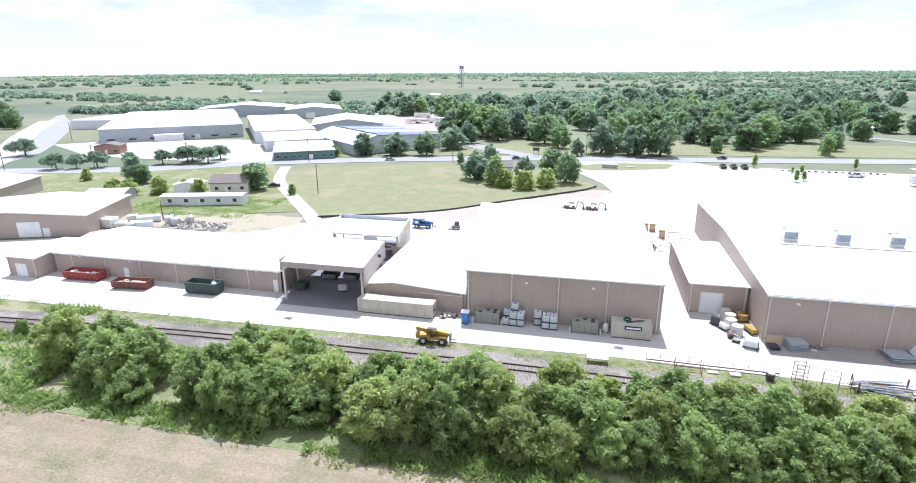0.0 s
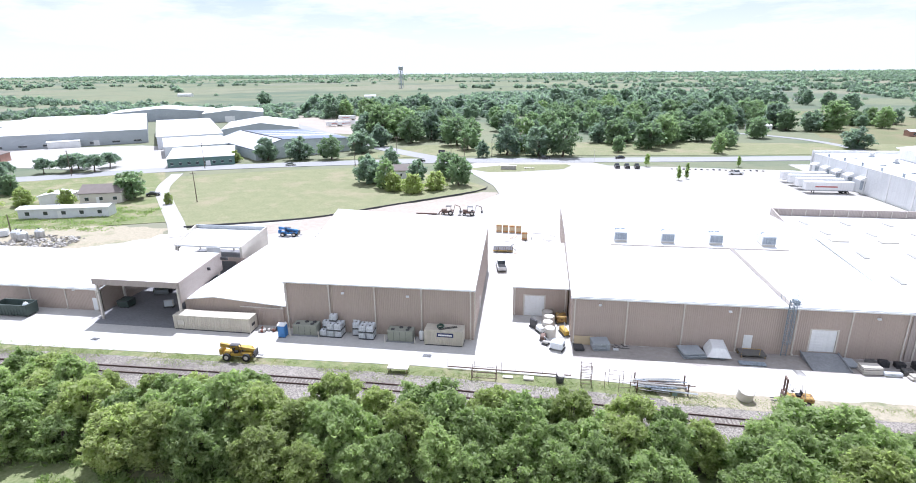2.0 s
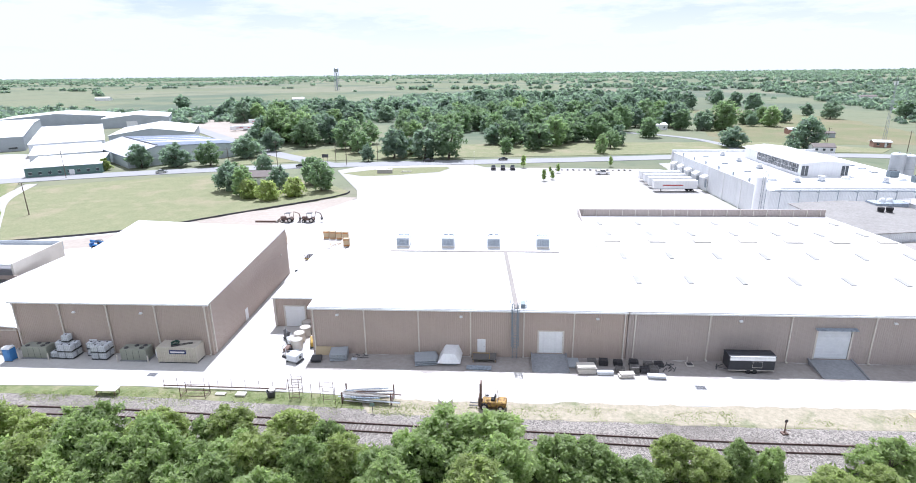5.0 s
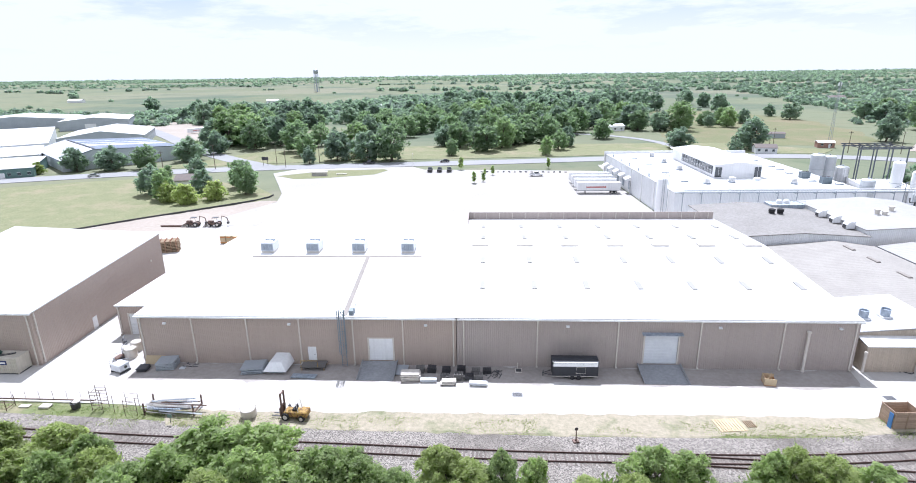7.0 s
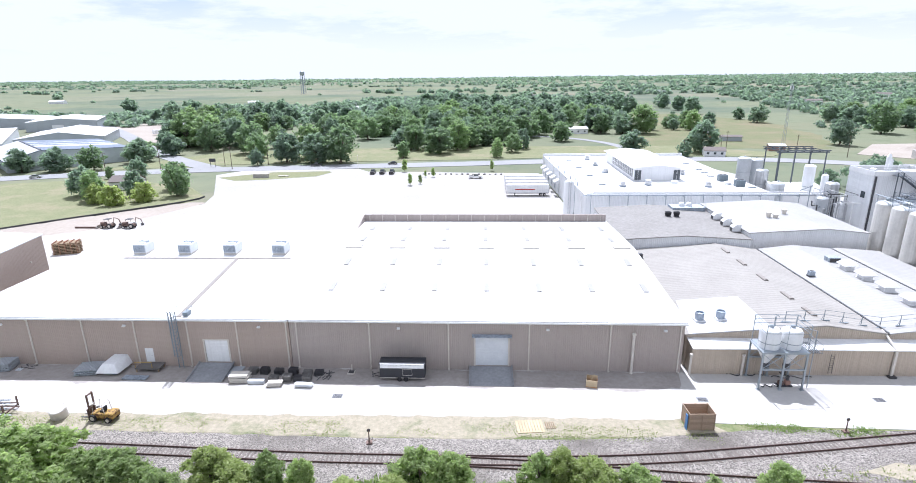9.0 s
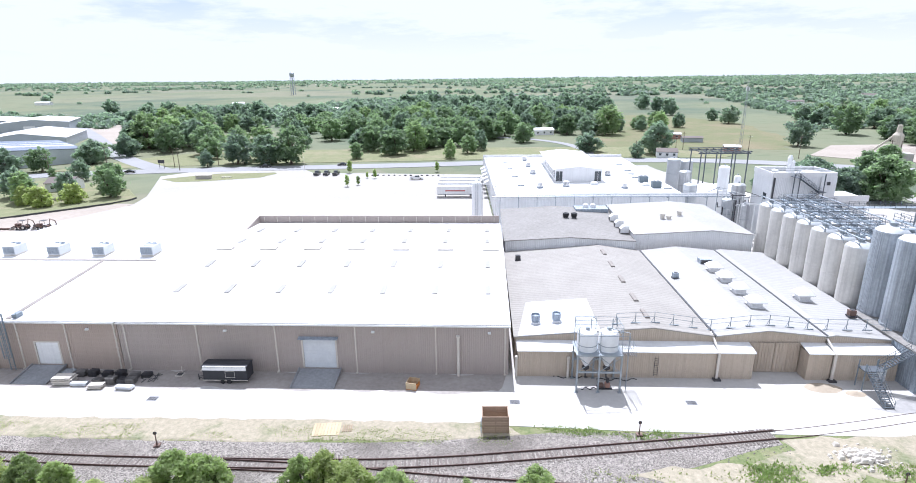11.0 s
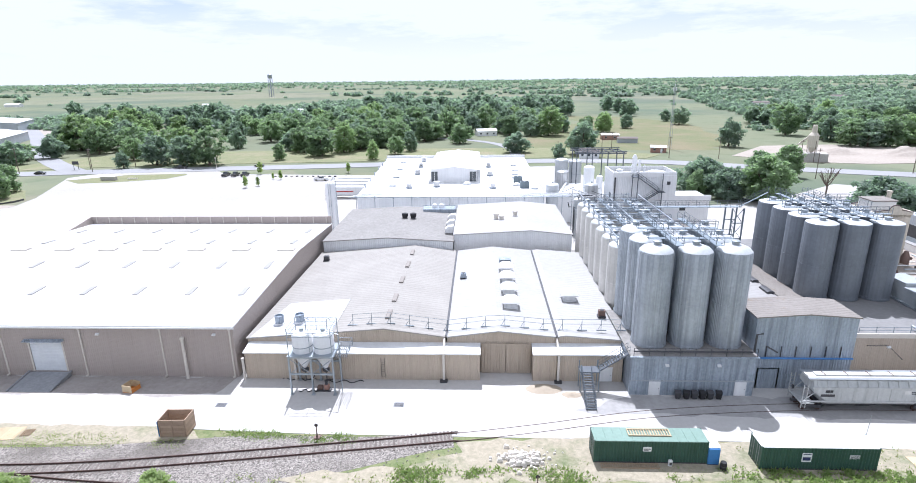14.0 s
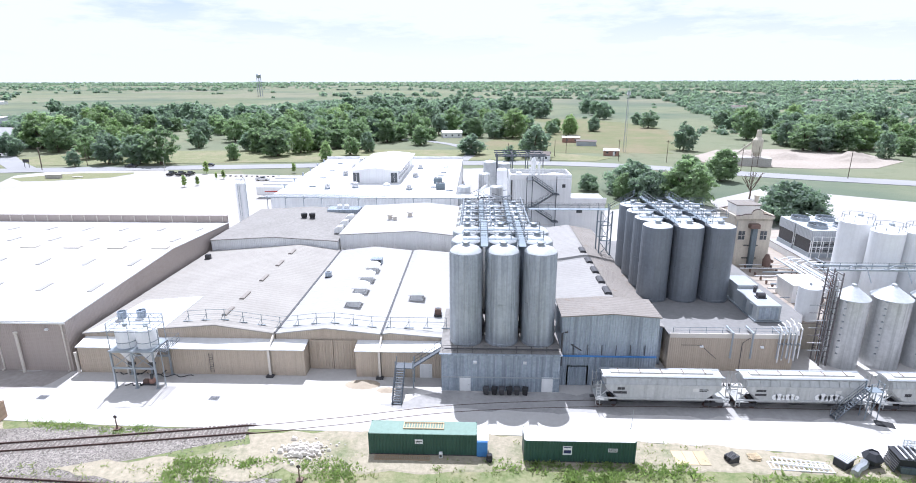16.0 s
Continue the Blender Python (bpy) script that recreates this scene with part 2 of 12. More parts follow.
M_RAILING = surface("galvanised_railing", (0.24, 0.285, 0.32), (0.18, 0.215, 0.245), 0.8, 8.0, 0.5, 0.2, 0.05, 0.4)
M_CONC = surface("concrete_yard", (0.51, 0.492, 0.468), (0.405, 0.386, 0.362), 0.11, 1.6, 0.85, 0.0, 0.15, 0.45)
M_LOT = surface("pale_lot", (0.405, 0.388, 0.366), (0.3, 0.284, 0.266), 0.035, 1.2, 0.9, 0.0, 0.2, 0.6)
M_ROAD = surface("pale_asphalt", (0.3, 0.298, 0.3), (0.235, 0.233, 0.235), 0.05, 1.5, 0.9, 0.0, 0.1, 0.5)
M_DIRT = grass_mat("dry_dirt", (0.13, 0.17, 0.075), (0.22, 0.21, 0.12), (0.385, 0.335, 0.26), 0.14, 0.33)
M_HEAP = surface("dry_sand", (0.42, 0.36, 0.28), (0.34, 0.28, 0.21), 0.12, 1.4, 0.95, 0.0, 0.4, 0.6)
M_SAND = surface("pale_sand", (0.38, 0.335, 0.29), (0.28, 0.24, 0.20), 0.05, 0.8, 0.95, 0.0, 0.4, 0.6)
def ballast_mat(name, pale, grey, oily):
    """Crushed stone: mixed pale and grey pieces, with oily stretches of its own."""
    m, n, l, p = nodes_of(name)
    co = n.new("ShaderNodeTexCoord").outputs["Object"]
    v = n.new("ShaderNodeTexVoronoi")
    v.inputs["Scale"].default_value = 9.0
    l.new(co, v.inputs["Vector"])
    sc = n.new("ShaderNodeSeparateColor")
    l.new(v.outputs["Color"], sc.inputs[0])
    col = ramp(n, l, sc.outputs[0], (0.0, shade(grey, 0.55)), (0.35, grey), (0.6, pale), (0.9, shade(pale, 1.15)), (1.0, shade(pale, 1.35)))
    col = blend(n, l, ramp(n, l, noise_tex(n, l, co, 0.09, 6.0, 0.6), (0.5, (0, 0, 0)), (0.66, (0.75, 0.75, 0.75))), col, oily)
    col = blend(n, l, ramp(n, l, noise_tex(n, l, co, 1.1, 6.0, 0.7), (0.5, (0, 0, 0)), (0.75, (0.5, 0.5, 0.5))), col, shade(grey, 0.6))
    l.new(col, p.inputs["Base Color"])
    p.inputs["Roughness"].default_value, p.inputs["Specular IOR Level"].default_value = 0.95, 0.2
    bp = n.new("ShaderNodeBump")
    bp.inputs["Strength"].default_value, bp.inputs["Distance"].default_value = 1.0, 0.06
    l.new(mul(n, l, v.outputs["Distance"], -1.0), bp.inputs["Height"])
    l.new(bp.outputs["Normal"], p.inputs["Normal"])
    return m


M_BALLAST = ballast_mat("ballast_stone", (0.305, 0.276, 0.246), (0.196, 0.177, 0.158), (0.122, 0.108, 0.094))
M_STONE = ballast_mat("ballast_pebble", (0.335, 0.305, 0.272), (0.215, 0.194, 0.174), (0.142, 0.127, 0.112))
M_SLEEPER = surface("weathered_sleeper", (0.2, 0.17, 0.15), (0.1, 0.083, 0.073), 2.0, 9.0, 0.9, 0.0, 0.5, 0.6, vary=0.4)
M_RAIL = surface("rusty_rail", (0.115, 0.07, 0.058), (0.06, 0.038, 0.034), 2.0, 9.0, 0.65, 0.3, 0.2, 0.5)
M_GRASS = grass_mat("mown_grass", (0.168, 0.198, 0.1), (0.225, 0.236, 0.13), (0.288, 0.255, 0.17), 0.06, 0.52)
M_VERGE = grass_mat("verge_grass", (0.115, 0.17, 0.06), (0.165, 0.2, 0.082), (0.3, 0.265, 0.175), 0.12, 0.48)
M_HAY = hay_mat("mown_hay", (0.225, 0.185, 0.13), (0.325, 0.272, 0.2), (0.15, 0.17, 0.085))
M_COUNTRY = country_mat("open_country")
M_BLACK = surface("black_rubber", (0.03, 0.03, 0.032), (0.018, 0.018, 0.02), 2.0, 8.0, 0.8, 0.0, 0.1)
M_DARK = surface("dark_metal", (0.09, 0.09, 0.095), (0.05, 0.05, 0.055), 1.5, 6.0, 0.55, 0.3, 0.1)
M_GLASS = surface("dark_glass", (0.05, 0.06, 0.07), (0.035, 0.045, 0.05), 1.0, 4.0, 0.12, 0.0, 0.0, spec=0.7)
M_BARK = surface("bark", (0.17, 0.135, 0.105), (0.09, 0.07, 0.055), 1.5, 8.0, 0.95, 0.0, 0.6)
M_LEAF = leafy("leaves", (0.182, 0.236, 0.106), (0.26, 0.316, 0.142), (0.368, 0.418, 0.208))
# Paler and bluer than oak green: distance haze is mixed into this colour.
M_LEAF_HAZE = leafy("hazy_oak_leaves", (0.155, 0.2, 0.178), (0.19, 0.242, 0.208), (0.24, 0.292, 0.238))
M_LEAF_LIGHT = leafy("pale_leaves", (0.215, 0.25, 0.104), (0.288, 0.326, 0.138), (0.385, 0.41, 0.195))
M_MEADOW = grass_mat("dry_meadow", (0.14, 0.175, 0.085), (0.18, 0.185, 0.10), (0.235, 0.20, 0.13), 0.02, 0.48)
# Brown stains, with the main hall's shade darkened into the same colour.
M_APRON = surface("stained_shaded_concrete", (0.38, 0.35, 0.325), (0.24, 0.215, 0.195), 0.18, 1.4, 0.85, 0.0, 0.15, 0.5)
M_ROOFCORR = surface("corrugated_grey_roof", (0.33, 0.31, 0.282), (0.255, 0.238, 0.215), 0.2, 2.0, 0.85, 0.0, 0.1, 0.5, ribs=0.8, rib_depth=0.025, rib_y=True)
M_LEAF_PALE = leafy("pale_elm_leaves", (0.18, 0.235, 0.14), (0.215, 0.28, 0.16), (0.275, 0.335, 0.195))
# Brightened towards blue for haze over the mid-distance trees.
M_LEAF_MID = leafy("street_tree_leaves", (0.152, 0.205, 0.142), (0.19, 0.25, 0.162), (0.245, 0.305, 0.195))
M_WALKWAY = surface("worn_walkway", (0.30, 0.27, 0.245), (0.2, 0.18, 0.16), 0.3, 3.0, 0.8, 0.0, 0.1, 0.6)
# Yard concrete made darker to deepen the shadow of tanks and wagons.
M_APRON_SHADE = surface("shaded_concrete", (0.38, 0.368, 0.355), (0.24, 0.232, 0.224), 0.15, 1.4, 0.85, 0.0, 0.15, 0.5)
M_BEIGEBOX = surface("beige_container_paint", (0.56, 0.52, 0.44), (0.46, 0.42, 0.35), 0.3, 3.0, 0.55, 0.0, 0.05, 0.4, streak=0.3, rust=(0.2, 0.1, 0.05), rust_at=0.7)
M_GREENBOX = surface("green_container_paint", (0.045, 0.105, 0.078), (0.03, 0.075, 0.055), 0.3, 3.0, 0.5, 0.0, 0.05, 0.4, streak=0.3)
M_GREENTOP = surface("faded_green_paint", (0.19, 0.28, 0.235), (0.14, 0.215, 0.175), 0.4, 3.0, 0.6, 0.0, 0.05, 0.5, rust=(0.22, 0.15, 0.09), rust_at=0.72)
M_GREYROOF = surface("dull_grey_roofing", (0.19, 0.20, 0.225), (0.14, 0.15, 0.17), 0.1, 1.5, 0.85, 0.0, 0.06, 0.5, ribs=0.6, rib_depth=0.03)
M_GREYWOOD = surface("grey_old_timber", (0.19, 0.18, 0.17), (0.10, 0.095, 0.09), 0.8, 6.0, 0.9, 0.0, 0.3, 0.6, vary=0.3)
M_OCHRE = surface("faded_ochre_paint", (0.40, 0.255, 0.06), (0.27, 0.165, 0.05), 1.2, 5.0, 0.65, 0.0, 0.1, 0.6, rust=(0.13, 0.065, 0.035), rust_at=0.5)
M_YELLOW = surface("machine_yellow", (0.48, 0.31, 0.05), (0.34, 0.215, 0.04), 0.8, 5.0, 0.5, 0.0, 0.05, 0.4, rust=(0.14, 0.08, 0.04), rust_at=0.64)
M_BLUE = surface("machine_blue", (0.06, 0.21, 0.48), (0.045, 0.15, 0.37), 0.8, 5.0, 0.45, 0.0, 0.05, 0.4)
M_RED = surface("red_bin_paint", (0.33, 0.06, 0.05), (0.22, 0.045, 0.04), 0.5, 4.0, 0.6, 0.0, 0.1, 0.5, rust=(0.13, 0.07, 0.045), rust_at=0.6)
M_RUSTRED = surface("rusted_bin_paint", (0.24, 0.09, 0.065), (0.16, 0.06, 0.045), 0.5, 4.0, 0.7, 0.0, 0.1, 0.5, rust=(0.1, 0.055, 0.04), rust_at=0.5)
M_BINGREEN = surface("green_bin_paint", (0.075, 0.1, 0.09), (0.045, 0.062, 0.056), 0.5, 4.0, 0.6, 0.0, 0.1, 0.5, rust=(0.12, 0.08, 0.05), rust_at=0.64)
M_WOOD = surface("weathered_timber", (0.36, 0.27, 0.18), (0.25, 0.18, 0.115), 0.8, 6.0, 0.85, 0.0, 0.3, 0.6, vary=0.2)
M_WOODRED = surface("red_brown_timber", (0.27, 0.13, 0.075), (0.19, 0.09, 0.055), 0.8, 6.0, 0.85, 0.0, 0.3, 0.6)
M_PALEWOOD = surface("pale_timber", (0.50, 0.40, 0.26), (0.40, 0.31, 0.2), 0.8, 6.0, 0.85, 0.0, 0.3, 0.6, vary=0.2)
M_PLASTIC = surface("clouded_white_plastic", (0.66, 0.68, 0.70), (0.55, 0.57, 0.6), 0.8, 4.0, 0.4, 0.0, 0.05, 0.4)
M_CAGE = surface("zinc_cage", (0.42, 0.44, 0.46), (0.34, 0.36, 0.38), 1.0, 6.0, 0.4, 0.6, 0.05)
M_KHAKI = surface("khaki_cabinet_paint", (0.30, 0.31, 0.26), (0.23, 0.24, 0.2), 0.5, 4.0, 0.55, 0.0, 0.08, 0.5)
M_HOPPER = surface("grey_wagon_paint", (0.48, 0.49, 0.485), (0.36, 0.365, 0.36), 0.4, 3.0, 0.55, 0.0, 0.06, 0.5, streak=0.45)
M_HOPPERTOP = surface("pale_wagon_roof", (0.62, 0.62, 0.6), (0.46, 0.45, 0.42), 0.4, 3.0, 0.55, 0.0, 0.06, 0.5, rust=(0.2, 0.12, 0.08), rust_at=0.7)
M_INK = surface("dark_lettering", (0.05, 0.05, 0.055), (0.04, 0.04, 0.045), 1.0, 4.0, 0.6)
M_SIGN = surface("white_sign", (0.75, 0.75, 0.75), (0.66, 0.66, 0.66), 1.0, 4.0, 0.5)
M_NAVY = surface("navy_sign", (0.03, 0.04, 0.12), (0.025, 0.03, 0.09), 1.0, 4.0, 0.5)
M_REDSIGN = surface("red_mark", (0.42, 0.05, 0.04), (0.34, 0.04, 0.035), 1.0, 4.0, 0.5)
M_SKYLIGHT = surface("clouded_skylight", (0.35, 0.34, 0.322), (0.28, 0.272, 0.256), 0.8, 4.0, 0.4)
M_ROOFRUST = surface("rust_streaked_roof", (0.25, 0.228, 0.205), (0.175, 0.155, 0.138), 0.2, 2.0, 0.75, 0.0, 0.1, 0.6, ribs=0.6, rib_depth=0.04, rib_y=True, rust=(0.2, 0.15, 0.11), rust_at=0.6)
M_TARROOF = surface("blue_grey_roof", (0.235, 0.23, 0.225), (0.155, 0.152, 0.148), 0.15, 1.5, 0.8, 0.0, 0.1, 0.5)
M_GREYTANK = surface("dark_grey_tank_jacket", (0.20, 0.22, 0.245), (0.14, 0.155, 0.175), 0.3, 2.0, 0.45, 0.3, 0.05, 0.5, streak=0.4, ribs=0.5, rib_depth=0.012)
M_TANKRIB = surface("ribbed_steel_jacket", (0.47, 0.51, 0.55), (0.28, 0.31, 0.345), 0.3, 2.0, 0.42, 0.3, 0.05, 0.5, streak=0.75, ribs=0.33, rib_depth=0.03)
M_TANKTOP = surface("pale_tank_head", (0.56, 0.58, 0.60), (0.4, 0.42, 0.43), 0.4, 2.5, 0.45, 0.15, 0.05, 0.5, rust=(0.3, 0.27, 0.22), rust_at=0.68)
M_STAIN = surface("stained_steel_tank", (0.6, 0.605, 0.61), (0.4, 0.41, 0.415), 0.3, 2.0, 0.34, 0.35, 0.05, 0.6, streak=0.85, rust=(0.26, 0.2, 0.15), rust_at=0.72)
M_BRICKTOWER = surface("cream_render", (0.6, 0.55, 0.46), (0.47, 0.42, 0.345), 0.35, 2.2, 0.85, 0.0, 0.25, 0.6, streak=0.4)
M_RUSTPIPE = surface("rust_brown_steel", (0.19, 0.125, 0.10), (0.12, 0.08, 0.068), 0.8, 5.0, 0.65, 0.2, 0.1, 0.6)
M_TARP = surface("black_canvas", (0.035, 0.037, 0.045), (0.025, 0.026, 0.03), 0.8, 4.0, 0.65, 0.0, 0.2)
M_CARDARK = surface("black_car_paint", (0.02, 0.02, 0.024), (0.015, 0.015, 0.018), 1.0, 4.0, 0.2, 0.0, 0.0, spec=0.6)
M_CARWHITE = surface("white_car_paint", (0.74, 0.74, 0.74), (0.68, 0.68, 0.68), 1.0, 4.0, 0.25, 0.0, 0.0, spec=0.5)
M_CARSILVER = surface("silver_car_paint", (0.45, 0.46, 0.47), (0.4, 0.41, 0.42), 1.0, 4.0, 0.25, 0.4, 0.0)
M_BRICK = surface("red_brick", (0.36, 0.215, 0.17), (0.28, 0.16, 0.125), 0.6, 5.0, 0.9, 0.0, 0.3, 0.6)
M_PALESIDING = surface("pale_blue_siding", (0.52, 0.56, 0.58), (0.44, 0.48, 0.5), 0.2, 2.0, 0.5, 0.1, 0.05, 0.4, ribs=0.5, rib_depth=0.03)
M_BLUEROOF = surface("blue_grey_roofing", (0.20, 0.23, 0.28), (0.155, 0.18, 0.225), 0.1, 1.5, 0.95, 0.0, 0.06, 0.5, ribs=0.6, rib_depth=0.03)
M_WORNWHITE = surface("weathered_pale_roofing", (0.52, 0.53, 0.55), (0.42, 0.43, 0.45), 0.1, 1.5, 0.6, 0.0, 0.06, 0.5, ribs=0.6, rib_depth=0.03)
M_ROOFWEST = surface("dulled_metal_roof", (0.31, 0.3, 0.288), (0.24, 0.23, 0.22), 0.09, 1.0, 0.7, 0.0, 0.1, 0.5, ribs=0.9, rib_depth=0.02, rib_y=True, rust=(0.2, 0.16, 0.13), rust_at=0.66)
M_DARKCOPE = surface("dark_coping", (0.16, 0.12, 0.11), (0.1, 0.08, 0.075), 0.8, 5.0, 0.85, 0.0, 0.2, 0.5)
M_SLATE = surface("slate_blue_duct", (0.17, 0.21, 0.235), (0.11, 0.14, 0.155), 0.6, 4.0, 0.5, 0.2, 0.1, 0.6, streak=0.5)
M_DULLSTEEL = surface("dull_purple_steel", (0.2, 0.185, 0.19), (0.13, 0.115, 0.115), 0.8, 5.0, 0.6, 0.3, 0.1, 0.6)
M_STAINPALE = surface("pale_stained_steel", (0.66, 0.64, 0.60), (0.5, 0.48, 0.45), 0.3, 2.0, 0.36, 0.25, 0.05, 0.5, streak=0.5, rust=(0.26, 0.2, 0.15), rust_at=0.74)
M_SHINGLE = surface("brown_shingles", (0.20, 0.17, 0.155), (0.14, 0.12, 0.11), 0.5, 5.0, 0.9, 0.0, 0.4, 0.6)
M_TEAL = surface("teal_siding", (0.13, 0.22, 0.20), (0.1, 0.17, 0.155), 0.4, 3.0, 0.7, ribs=0.3, rib_depth=0.02)
# Dark base colour stands in for the gloom under the canopy roofs.
M_FLOORSLAB = surface("shaded_shed_floor", (0.22, 0.22, 0.23), (0.14, 0.14, 0.15), 0.2, 2.0, 0.8, 0.0, 0.1, 0.6)
M_RAMP = surface("dock_concrete", (0.31, 0.315, 0.325), (0.19, 0.195, 0.205), 0.4, 2.5, 0.8, 0.0, 0.1, 0.6)
M_ORANGE = surface("orange_paint", (0.55, 0.20, 0.04), (0.42, 0.15, 0.03), 0.8, 5.0, 0.6)
M_SCRAP = surface("mixed_rubble", (0.52, 0.50, 0.47), (0.27, 0.25, 0.23), 1.2, 5.0, 0.9, 0.0, 0.4, 0.8)
M_STAIR = surface("dull_steel_stairs", (0.105, 0.12, 0.138), (0.07, 0.08, 0.09), 0.8, 6.0, 0.6, 0.1, 0.05, 0.5)
M_AHU = surface("pale_grey_casing", (0.40, 0.425, 0.44), (0.3, 0.325, 0.34), 0.5, 3.0, 0.5, 0.1, 0.05, 0.5)

# ---- mesh tools ----
PLACE = {}


class Geo:
    """Collects vertices and faces of one mesh."""

    def __init__(self):
        self.v, self.f = [], []

    def add(self, pts, faces):
        o = len(self.v)
        self.v += [tuple(p) for p in pts]
        self.f += [tuple(i + o for i in q) for q in faces]
        return self

    def box(self, x0, y0, z0, x1, y1, z1, bev=0.0):
        if not bev:
            p = [(x, y, z) for z in (z0, z1) for x, y in ((x0, y0), (x1, y0), (x1, y1), (x0, y1))]
            return self.add(p, [(3, 2, 1, 0), (4, 5, 6, 7), (0, 1, 5, 4), (1, 2, 6, 5), (2, 3, 7, 6), (3, 0, 4, 7)])
        b = bev
        ring = lambda i, z: [(x0 + b, y0 + i, z), (x1 - b, y0 + i, z), (x1 - i, y0 + b, z), (x1 - i, y1 - b, z),
                             (x1 - b, y1 - i, z), (x0 + b, y1 - i, z), (x0 + i, y1 - b, z), (x0 + i, y0 + b, z)]
        p = ring(b, z0) + ring(0, z0 + b) + ring(0, z1 - b) + ring(b, z1)
        fs = [tuple(range(7, -1, -1)), tuple(range(24, 32))]
        for k in range(3):
            fs += [(k * 8 + i, k * 8 + (i + 1) % 8, k * 8 + 8 + (i + 1) % 8, k * 8 + 8 + i) for i in range(8)]
        return self.add(p, fs)

    def prism(self, poly, z0, z1):
        """An upright prism on a polygon that runs anticlockwise; z1 may be a list of heights."""
        n = len(poly)
        tops = z1 if isinstance(z1, (list, tuple)) else [z1] * n
        p = [(x, y, z0) for x, y in poly] + [(x, y, t) for (x, y), t in zip(poly, tops)]
        return self.add(p, [tuple(range(n - 1, -1, -1)), tuple(range(n, 2 * n))] + [(i, (i + 1) % n, n + (i + 1) % n, n + i) for i in range(n)])

    def along_x(self, poly, x0, x1):
        """A profile of (y, z) swept along x."""
        n = len(poly)
        return self.add([(x0, y, z) for y, z in poly] + [(x1, y, z) for y, z in poly],
                        [tuple(range(n)), tuple(range(2 * n - 1, n - 1, -1))] + [(n + i, n + (i + 1) % n, (i + 1) % n, i) for i in range(n)])

    def along_y(self, poly, y0, y1):
        """A profile of (x, z) swept along y."""
        n = len(poly)
        return self.add([(x, y0, z) for x, z in poly] + [(x, y1, z) for x, z in poly],
                        [tuple(range(n - 1, -1, -1)), tuple(range(n, 2 * n))] + [(i, (i + 1) % n, n + (i + 1) % n, n + i) for i in range(n)])

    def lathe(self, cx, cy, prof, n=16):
        """A profile of (radius, z), bottom to top, turned about an upright axis."""
        p = [(cx + r * math.cos(2 * math.pi * i / n), cy + r * math.sin(2 * math.pi * i / n), z) for r, z in prof for i in range(n)]
        fs = [(k * n + i, k * n + (i + 1) % n, k * n + n + (i + 1) % n, k * n + n + i) for k in range(len(prof) - 1) for i in range(n)]
        e = (len(prof) - 1) * n
        return self.add(p, fs + [tuple(range(n - 1, -1, -1)), tuple(range(e, e + n))])

    def cyl(self, cx, cy, z0, z1, r, n=12):
        return self.lathe(cx, cy, [(r, z0), (r, z1)], n)

    def tube(self, pts, r, n=6):
        """A pipe along a polyline."""
        pts = [Vector(p) for p in pts]
        o, ps = len(pts), []
        for i, p in enumerate(pts):
            d = (pts[min(i + 1, o - 1)] - pts[max(i - 1, 0)]).normalized()
            a = d.cross(Vector((0, 0, 1)) if abs(d.z) < 0.9 else Vector((1, 0, 0))).normalized()
            b = d.cross(a)
            ps += [p + r * (math.cos(2 * math.pi * k / n) * a + math.sin(2 * math.pi * k / n) * b) for k in range(n)]
        fs = [(i * n + k, i * n + (k + 1) % n, i * n + n + (k + 1) % n, i * n + n + k) for i in range(o - 1) for k in range(n)]
        return self.add(ps, fs + [tuple(range(n - 1, -1, -1)), tuple(range((o - 1) * n, o * n))])

    def disc_x(self, cx, y, z, r, w, n=16):
        """A wheel or drum whose axle runs along x, centred at cx."""
        p = [(cx + s * w / 2, y + r * math.cos(2 * math.pi * i / n), z + r * math.sin(2 * math.pi * i / n)) for s in (-1, 1) for i in range(n)]
        return self.add(p, [tuple(range(n - 1, -1, -1)), tuple(range(n, 2 * n))] + [(i, (i + 1) % n, n + (i + 1) % n, n + i) for i in range(n)])

    def disc_y(self, x, cy, z, r, w, n=16):
        p = [(x + r * math.cos(2 * math.pi * i / n), cy + s * w / 2, z + r * math.sin(2 * math.pi * i / n)) for s in (1, -1) for i in range(n)]
        return self.add(p, [tuple(range(n - 1, -1, -1)), tuple(range(n, 2 * n))] + [(i, (i + 1) % n, n + (i + 1) % n, n + i) for i in range(n)])

    def wall_x(self, x0, x1, y0, y1, z0, z1, holes=()):
        """A wall along x with openings (xa, xb, za, zb) right through it."""
        x = x0
        for xa, xb, za, zb in sorted(holes):
            if xa > x:
                self.box(x, y0, z0, xa, y1, z1)
            if za > z0:
                self.box(xa, y0, z0, xb, y1, za)
            self.box(xa, y0, zb, xb, y1, z1)
            x = xb
        if x < x1:
            self.box(x, y0, z0, x1, y1, z1)
        return self

    def mesh(self, name, mat, smooth=False):
        me = bpy.data.meshes.new(name)
        me.from_pydata(self.v, [], self.f)
        me.materials.append(mat)
        if smooth:
            me.polygons.foreach_set("use_smooth", [True] * len(me.polygons))
            me.set_sharp_from_angle(angle=radians(40))
        me.update()
        return me


